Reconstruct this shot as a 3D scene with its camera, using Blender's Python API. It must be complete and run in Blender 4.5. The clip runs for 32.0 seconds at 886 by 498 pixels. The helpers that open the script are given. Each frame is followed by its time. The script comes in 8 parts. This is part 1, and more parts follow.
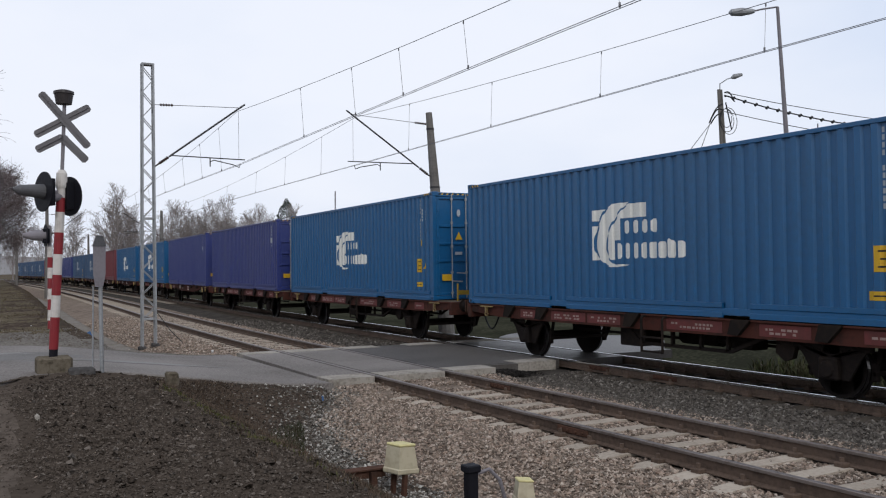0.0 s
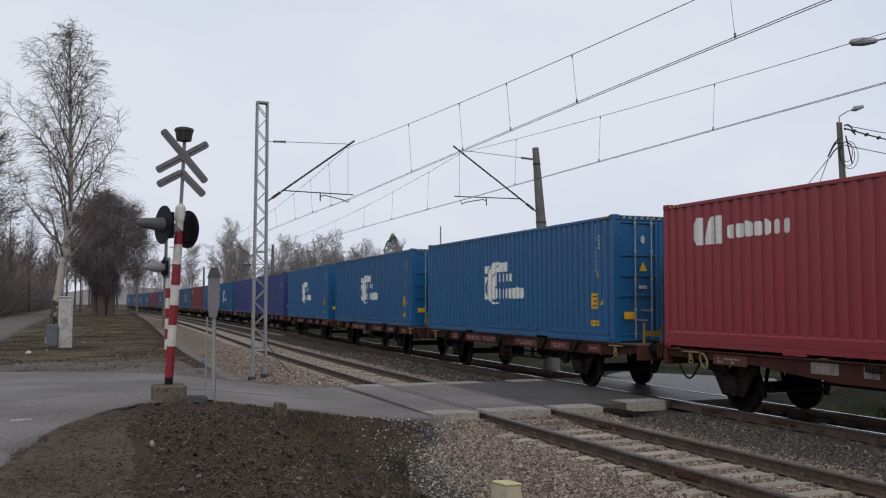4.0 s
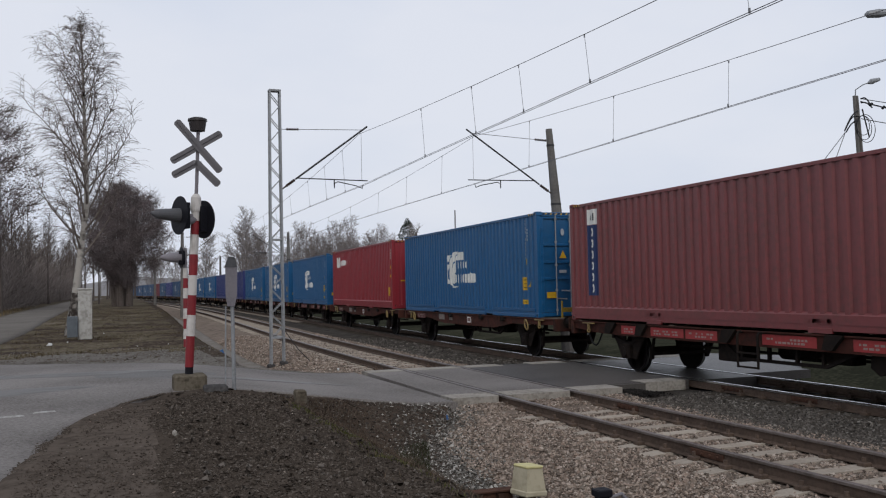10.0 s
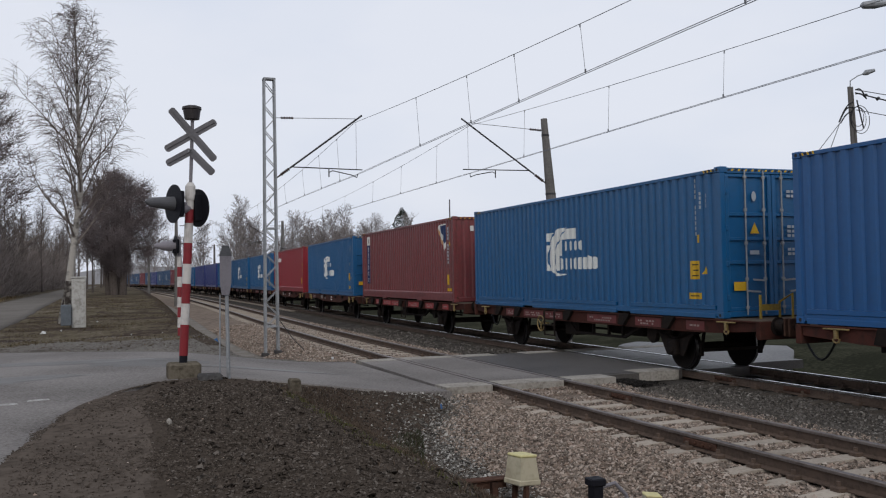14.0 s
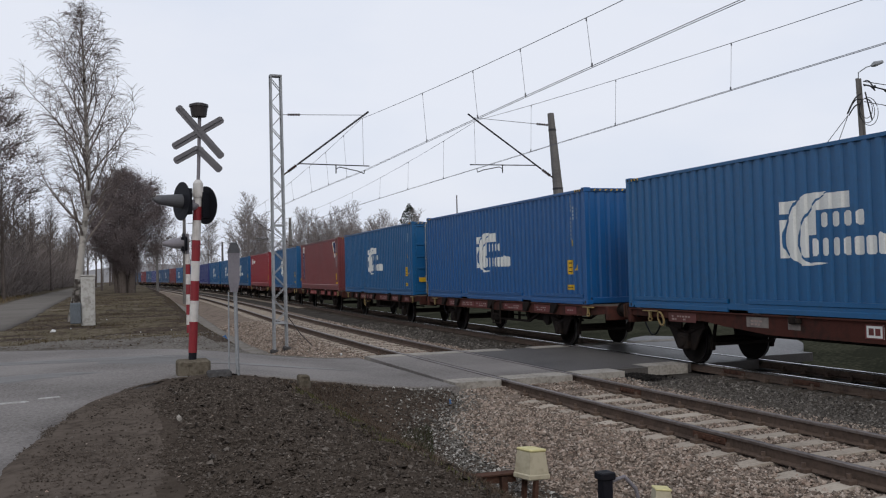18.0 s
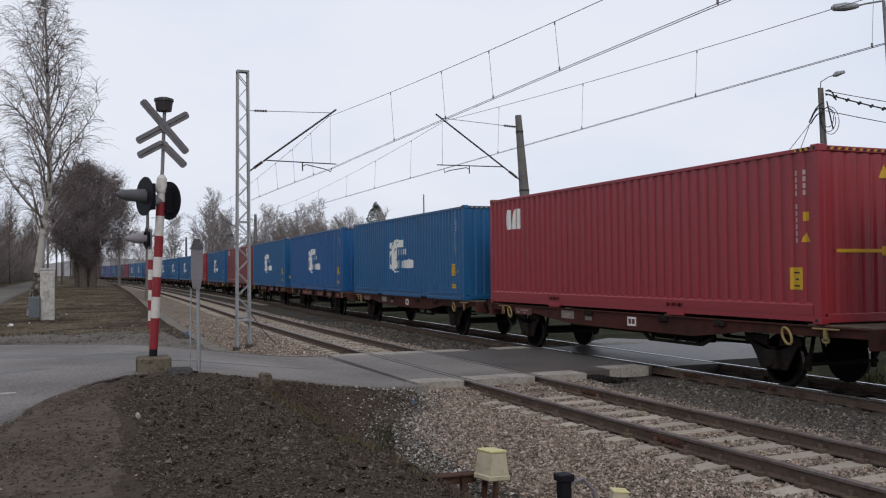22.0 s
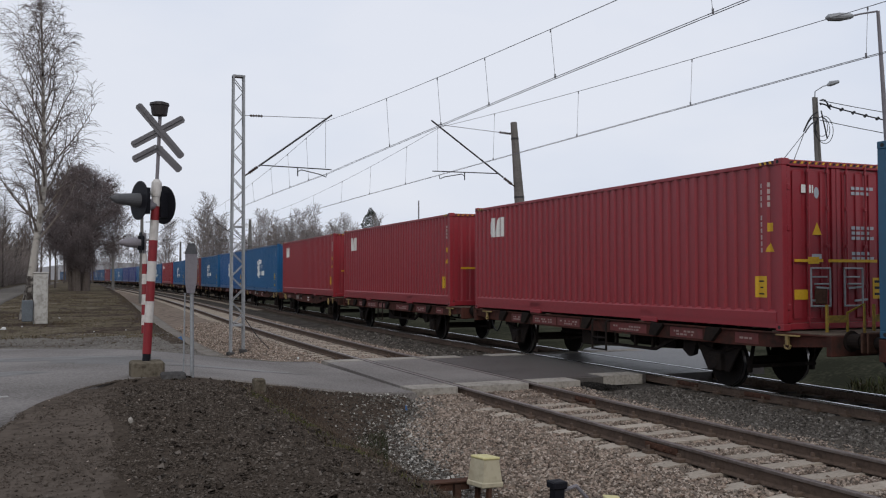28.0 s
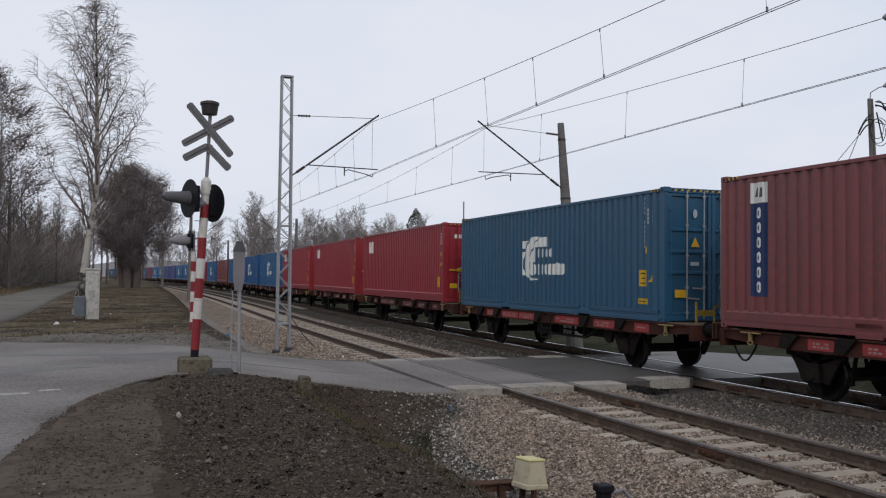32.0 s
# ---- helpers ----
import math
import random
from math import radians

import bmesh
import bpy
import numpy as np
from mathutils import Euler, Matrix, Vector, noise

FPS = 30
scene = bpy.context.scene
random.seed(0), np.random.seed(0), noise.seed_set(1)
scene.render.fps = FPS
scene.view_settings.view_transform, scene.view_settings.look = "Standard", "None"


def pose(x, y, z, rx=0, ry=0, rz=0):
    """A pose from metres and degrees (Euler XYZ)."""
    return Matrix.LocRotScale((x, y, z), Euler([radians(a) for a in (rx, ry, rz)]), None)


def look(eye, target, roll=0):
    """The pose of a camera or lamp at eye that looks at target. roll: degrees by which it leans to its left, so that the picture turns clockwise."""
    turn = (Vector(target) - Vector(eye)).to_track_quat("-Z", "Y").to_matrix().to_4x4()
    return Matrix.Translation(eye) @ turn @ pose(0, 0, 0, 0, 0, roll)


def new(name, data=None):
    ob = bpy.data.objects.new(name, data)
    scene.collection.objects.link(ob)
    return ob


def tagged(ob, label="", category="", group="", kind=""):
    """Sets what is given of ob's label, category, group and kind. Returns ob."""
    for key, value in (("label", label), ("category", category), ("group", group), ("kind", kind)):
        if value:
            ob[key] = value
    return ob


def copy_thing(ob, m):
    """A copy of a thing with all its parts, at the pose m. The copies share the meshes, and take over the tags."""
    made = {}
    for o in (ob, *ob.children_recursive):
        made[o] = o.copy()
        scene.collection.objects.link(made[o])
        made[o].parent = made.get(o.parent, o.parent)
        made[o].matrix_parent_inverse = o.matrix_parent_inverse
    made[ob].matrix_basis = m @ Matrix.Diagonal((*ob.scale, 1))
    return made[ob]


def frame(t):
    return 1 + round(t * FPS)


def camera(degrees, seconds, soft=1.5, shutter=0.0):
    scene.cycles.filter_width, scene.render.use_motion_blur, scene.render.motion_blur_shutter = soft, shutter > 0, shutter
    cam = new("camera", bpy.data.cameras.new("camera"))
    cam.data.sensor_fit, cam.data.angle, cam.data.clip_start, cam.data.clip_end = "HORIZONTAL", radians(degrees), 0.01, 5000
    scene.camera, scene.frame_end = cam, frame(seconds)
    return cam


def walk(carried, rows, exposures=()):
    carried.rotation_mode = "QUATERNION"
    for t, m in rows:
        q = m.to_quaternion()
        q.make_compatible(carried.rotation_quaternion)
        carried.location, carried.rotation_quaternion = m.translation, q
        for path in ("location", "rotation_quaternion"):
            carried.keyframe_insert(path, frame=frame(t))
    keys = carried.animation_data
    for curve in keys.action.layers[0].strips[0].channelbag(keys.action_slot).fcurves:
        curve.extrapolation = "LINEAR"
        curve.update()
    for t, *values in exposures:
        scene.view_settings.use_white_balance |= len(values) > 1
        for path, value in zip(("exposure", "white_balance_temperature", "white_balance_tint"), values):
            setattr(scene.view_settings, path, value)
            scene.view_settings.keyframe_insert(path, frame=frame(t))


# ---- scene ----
# ---------------------------------------------------------------- camera: seconds, x, y, z, yaw, pitch, roll
cam = camera(51.96, 32.0, soft=1.15)
PATH = [
    (0.0, 0.0, -0.12, 2.055, -29.2, 1.11, -0.7), (0.5, 0.01, -0.1, 2.05, -29.17, 1.16, -0.13), (1.0, 0.02, -0.08, 2.045, -28.08, 2.3, 3.2),
    (1.5, 0.02, -0.09, 2.05, -28.17, 3.68, 1.75), (2.0, 0.02, -0.1, 2.055, -27.9, 3.84, -0.86), (2.5, 0.01, -0.07, 2.057, -25.22, 3.95, -0.55),
    (3.0, 0.009, -0.056, 2.069, -23.83, 3.74, 0.39), (3.5, 0.014, -0.031, 2.058, -22.97, 3.53, 0.61), (5.5, 0.013, -0.008, 2.042, -22.23, 3.05, -1.31),
    (6.0, 0.009, -0.008, 2.056, -22.08, 2.8, -1.24), (6.5, 0.011, -0.002, 2.055, -22.02, 2.55, -1.54), (7.0, 0.01, 0.008, 2.058, -21.48, 2.43, -1.33),
    (7.5, 0.006, 0.005, 2.058, -21.22, 2.46, -1.55), (8.0, 0.008, 0.011, 2.052, -20.96, 2.58, -1.28), (8.5, 0.003, 0.009, 2.055, -20.94, 2.57, -1.11),
    (9.0, -0.009, 0.013, 2.053, -21.0, 2.33, -1.12), (9.5, -0.003, 0.008, 2.053, -21.37, 2.27, -1.0), (10.0, 0.005, 0.005, 2.059, -21.68, 2.36, -1.15),
    (10.5, 0.009, -0.003, 2.06, -21.96, 2.43, -1.03), (11.0, 0.008, -0.01, 2.063, -22.04, 2.28, -1.12), (11.5, 0.011, 0.005, 2.059, -21.78, 2.27, -1.34),
    (12.0, -0.003, -0.005, 2.06, -21.37, 2.31, -1.13), (12.5, -0.004, 0.003, 2.058, -21.28, 2.15, -1.12), (13.0, -0.008, -0.003, 2.055, -21.54, 1.91, -0.91),
    (13.5, -0.006, 0.004, 2.058, -21.78, 1.73, -0.87), (14.0, -0.0, 0.005, 2.059, -22.02, 1.69, -0.96), (14.5, 0.002, 0.001, 2.057, -21.94, 1.6, -1.1),
    (16.5, -0.0, -0.003, 2.058, -22.13, 1.57, -1.46), (17.0, 0.0, -0.001, 2.057, -21.92, 1.56, -1.49), (17.5, -0.001, 0.001, 2.058, -21.66, 1.54, -1.48),
    (18.0, -0.003, 0.004, 2.053, -21.54, 1.43, -1.38), (18.5, 0.002, 0.007, 2.057, -21.72, 1.34, -1.52), (19.0, -0.0, -0.0, 2.065, -21.92, 1.37, -1.47),
    (19.5, -0.008, -0.003, 2.063, -21.67, 1.4, -1.1), (20.0, -0.012, -0.002, 2.057, -21.49, 1.43, -0.99), (20.5, -0.007, -0.002, 2.054, -21.6, 1.36, -0.79),
    (21.0, 0.008, 0.004, 2.052, -22.14, 1.19, -0.94), (21.5, 0.008, -0.008, 2.062, -22.94, 1.23, -0.38), (22.0, 0.007, -0.02, 2.068, -23.67, 1.36, -0.44),
    (22.5, -0.0, -0.027, 2.073, -23.97, 1.45, -0.46), (23.0, -0.003, -0.033, 2.073, -23.88, 1.87, 0.87), (23.5, 0.001, -0.031, 2.071, -23.68, 2.18, 0.44),
    (24.0, 0.002, -0.016, 2.063, -23.65, 2.38, 0.26), (24.5, 0.005, -0.024, 2.067, -23.34, 2.39, 0.27), (25.0, 0.01, -0.013, 2.061, -23.46, 2.25, 0.04),
    (25.5, 0.009, -0.028, 2.066, -23.88, 2.22, 0.13), (27.5, 0.011, -0.03, 2.067, -23.9, 2.11, -0.23), (28.0, 0.004, -0.025, 2.069, -24.01, 1.75, -0.05),
    (28.5, 0.01, -0.018, 2.063, -24.08, 1.76, -0.16), (29.0, 0.01, -0.025, 2.07, -24.03, 1.72, -0.12), (29.5, 0.012, -0.013, 2.07, -23.87, 1.94, -0.17),
    (30.0, 0.007, -0.021, 2.071, -23.59, 1.97, -0.34), (30.5, 0.008, -0.004, 2.065, -22.88, 1.96, 0.11), (31.0, 0.012, 0.006, 2.061, -22.34, 1.86, -0.5),
    (31.5, -0.004, 0.012, 2.054, -21.68, 1.92, 0.0), (32.0, -0.001, 0.02, 2.052, -21.2, 1.81, 0.61),
]

def eye_pose(x, y, z, yaw, pitch, roll):
    m = pose(x, y, z, 90 + pitch, 0, yaw)
    return m @ pose(0, 0, 0, 0, 0, roll)


walk(cam, [(r[0], eye_pose(*r[1:])) for r in PATH], exposures=[(0.0, 0.10), (0.5, 0.09), (2.0, -0.18), (3.5, -0.15), (5.5, -0.15), (11.0, -0.13), (14.0, -0.10), (17.0, -0.05), (23.0, -0.03), (25.0, -0.06), (28.0, -0.10), (32.0, -0.11)])

# ---------------------------------------------------------------- sky and sun: a flat overcast winter day
world = bpy.data.worlds.new("overcast_sky")
scene.world = world
world.use_nodes = True
wn, wl = world.node_tree.nodes, world.node_tree.links
wn.clear()
w_out = wn.new("ShaderNodeOutputWorld")
w_bg = wn.new("ShaderNodeBackground")
w_sky = wn.new("ShaderNodeTexSky")
w_sky.sky_type = "NISHITA"
w_sky.sun_disc = False
w_sky.sun_elevation, w_sky.sun_rotation = radians(28), radians(200)
w_sky.dust_density, w_sky.air_density = 4.0, 1.0
w_scale = wn.new("ShaderNodeMix")
w_scale.data_type, w_scale.blend_type = "RGBA", "MULTIPLY"
w_scale.inputs[0].default_value = 1.0
w_scale.inputs[7].default_value = (0.09, 0.09, 0.09, 1)
wl.new(w_sky.outputs[0], w_scale.inputs[6])
w_coord = wn.new("ShaderNodeTexCoord")
w_map = wn.new("ShaderNodeMapping")
w_map.inputs["Scale"].default_value = (1.0, 1.0, 2.6)
w_noise = wn.new("ShaderNodeTexNoise")
w_noise.inputs["Scale"].default_value, w_noise.inputs["Detail"].default_value = 1.6, 5.0
wl.new(w_coord.outputs["Generated"], w_map.inputs[0])
wl.new(w_map.outputs[0], w_noise.inputs["Vector"])
w_ramp = wn.new("ShaderNodeValToRGB")
w_ramp.color_ramp.elements[0].position, w_ramp.color_ramp.elements[0].color = 0.34, (0.69, 0.765, 0.915, 1)
w_ramp.color_ramp.elements[1].position, w_ramp.color_ramp.elements[1].color = 0.62, (0.845, 0.88, 0.975, 1)
wl.new(w_noise.outputs["Fac"], w_ramp.inputs[0])
w_mix = wn.new("ShaderNodeMix")
w_mix.data_type = "RGBA"
w_mix.inputs[0].default_value = 0.93
wl.new(w_scale.outputs[2], w_mix.inputs[6])
wl.new(w_ramp.outputs[0], w_mix.inputs[7])
wl.new(w_mix.outputs[2], w_bg.inputs[0])
w_bg.inputs[1].default_value = 1.0
wl.new(w_bg.outputs[0], w_out.inputs[0])

sun = new("sun", bpy.data.lights.new("sun", "SUN"))
sun.data.energy, sun.data.angle, sun.data.color = 0.85, radians(20), (1.0, 0.97, 0.93)
sun.matrix_world = look((0, 0, 50), (12, 44, 22))


# ---------------------------------------------------------------- materials
def lin(r, g, b):
    return tuple(((c / 255 / 12.92) if c < 10.3 else ((c / 255 + 0.055) / 1.055) ** 2.4) for c in (r, g, b))


def mat(name, base, rough=0.7, metal=0.0, dirt=None, amount=0.35, grain=30.0, blotch=1.5, bump=0.0, bump_scale=60.0, rand=0.0,
        streak=None, edges=0.45, spec=0.35):
    """A surface with grain and blotches: base colour, a second dirt colour that covers about amount of it, fine relief."""
    m = bpy.data.materials.new(name)
    m.use_nodes = True
    n, l = m.node_tree.nodes, m.node_tree.links
    b = n["Principled BSDF"]
    b.inputs["Roughness"].default_value, b.inputs["Metallic"].default_value = rough, metal
    b.inputs["Specular IOR Level"].default_value = 0.0 if rough >= 0.9 else 0.05 if rough >= 0.8 else spec
    dirt = dirt or tuple(c * 0.55 for c in base)
    co = n.new("ShaderNodeTexCoord")
    info = n.new("ShaderNodeObjectInfo")
    off = n.new("ShaderNodeVectorMath")
    off.operation = "MULTIPLY_ADD"
    off.inputs[1].default_value = (1, 1, 1)
    sc = n.new("ShaderNodeMath")
    sc.operation = "MULTIPLY"
    sc.inputs[1].default_value = 40.0
    l.new(info.outputs["Random"], sc.inputs[0])
    l.new(co.outputs["Object"], off.inputs[0])
    l.new(sc.outputs[0], off.inputs[2])
    big, fine = n.new("ShaderNodeTexNoise"), n.new("ShaderNodeTexNoise")
    big.inputs["Scale"].default_value, big.inputs["Detail"].default_value = blotch, 6.0
    fine.inputs["Scale"].default_value, fine.inputs["Detail"].default_value = grain, 4.0
    vec = off.outputs[0]
    if streak:
        mp = n.new("ShaderNodeMapping")
        mp.inputs["Scale"].default_value = streak
        l.new(vec, mp.inputs[0])
        l.new(mp.outputs[0], big.inputs["Vector"])
    else:
        l.new(vec, big.inputs["Vector"])
    l.new(vec, fine.inputs["Vector"])
    add = n.new("ShaderNodeMath")
    add.operation = "MULTIPLY_ADD"
    add.inputs[1].default_value = 0.5
    l.new(fine.outputs["Fac"], add.inputs[0])
    half = n.new("ShaderNodeMath")
    half.operation = "MULTIPLY"
    half.inputs[1].default_value = 0.5
    l.new(big.outputs["Fac"], half.inputs[0])
    l.new(half.outputs[0], add.inputs[2])
    ramp = n.new("ShaderNodeMapRange")
    ramp.inputs["From Min"].default_value, ramp.inputs["From Max"].default_value = edges, 0.66
    ramp.inputs["To Max"].default_value = min(1.0, amount * 2)
    l.new(add.outputs[0], ramp.inputs["Value"])
    mix = n.new("ShaderNodeMix")
    mix.data_type = "RGBA"
    mix.inputs[6].default_value, mix.inputs[7].default_value = (*base, 1), (*dirt, 1)
    l.new(ramp.outputs[0], mix.inputs[0])
    out = mix.outputs[2]
    if rand:
        hsv = n.new("ShaderNodeHueSaturation")
        rr = n.new("ShaderNodeMapRange")
        rr.inputs["To Min"].default_value, rr.inputs["To Max"].default_value = 1 - rand, 1 + rand
        l.new(info.outputs["Random"], rr.inputs["Value"])
        l.new(rr.outputs[0], hsv.inputs["Value"])
        l.new(out, hsv.inputs["Color"])
        out = hsv.outputs[0]
    l.new(out, b.inputs["Base Color"])
    rg = n.new("ShaderNodeMapRange")
    rg.inputs["To Min"].default_value, rg.inputs["To Max"].default_value = max(0.05, rough - 0.12), min(1, rough + 0.12)
    l.new(fine.outputs["Fac"], rg.inputs["Value"])
    l.new(rg.outputs[0], b.inputs["Roughness"])
    if bump:
        bn = n.new("ShaderNodeTexNoise")
        bn.inputs["Scale"].default_value, bn.inputs["Detail"].default_value = bump_scale, 5.0
        l.new(vec, bn.inputs["Vector"])
        bp = n.new("ShaderNodeBump")
        bp.inputs["Strength"].default_value, bp.inputs["Distance"].default_value = min(1.0, bump), 0.02
        l.new(bn.outputs["Fac"], bp.inputs["Height"])
        l.new(bp.outputs[0], b.inputs["Normal"])
    return m


def speckled(name, tones, rough=0.9):
    """For loose heaps: every island of the mesh takes one of the tones."""
    m = mat(name, tones[0], rough, bump=0.5, bump_scale=90)
    n, l = m.node_tree.nodes, m.node_tree.links
    geo, ramp = n.new("ShaderNodeNewGeometry"), n.new("ShaderNodeValToRGB")
    while len(ramp.color_ramp.elements) < len(tones):
        ramp.color_ramp.elements.new(0.5)
    for i, e in enumerate(ramp.color_ramp.elements):
        e.position, e.color = i / (len(tones) - 1), (*tones[i], 1)
    l.new(geo.outputs["Random Per Island"], ramp.inputs[0])
    l.new(ramp.outputs[0], n["Principled BSDF"].inputs["Base Color"])
    return m


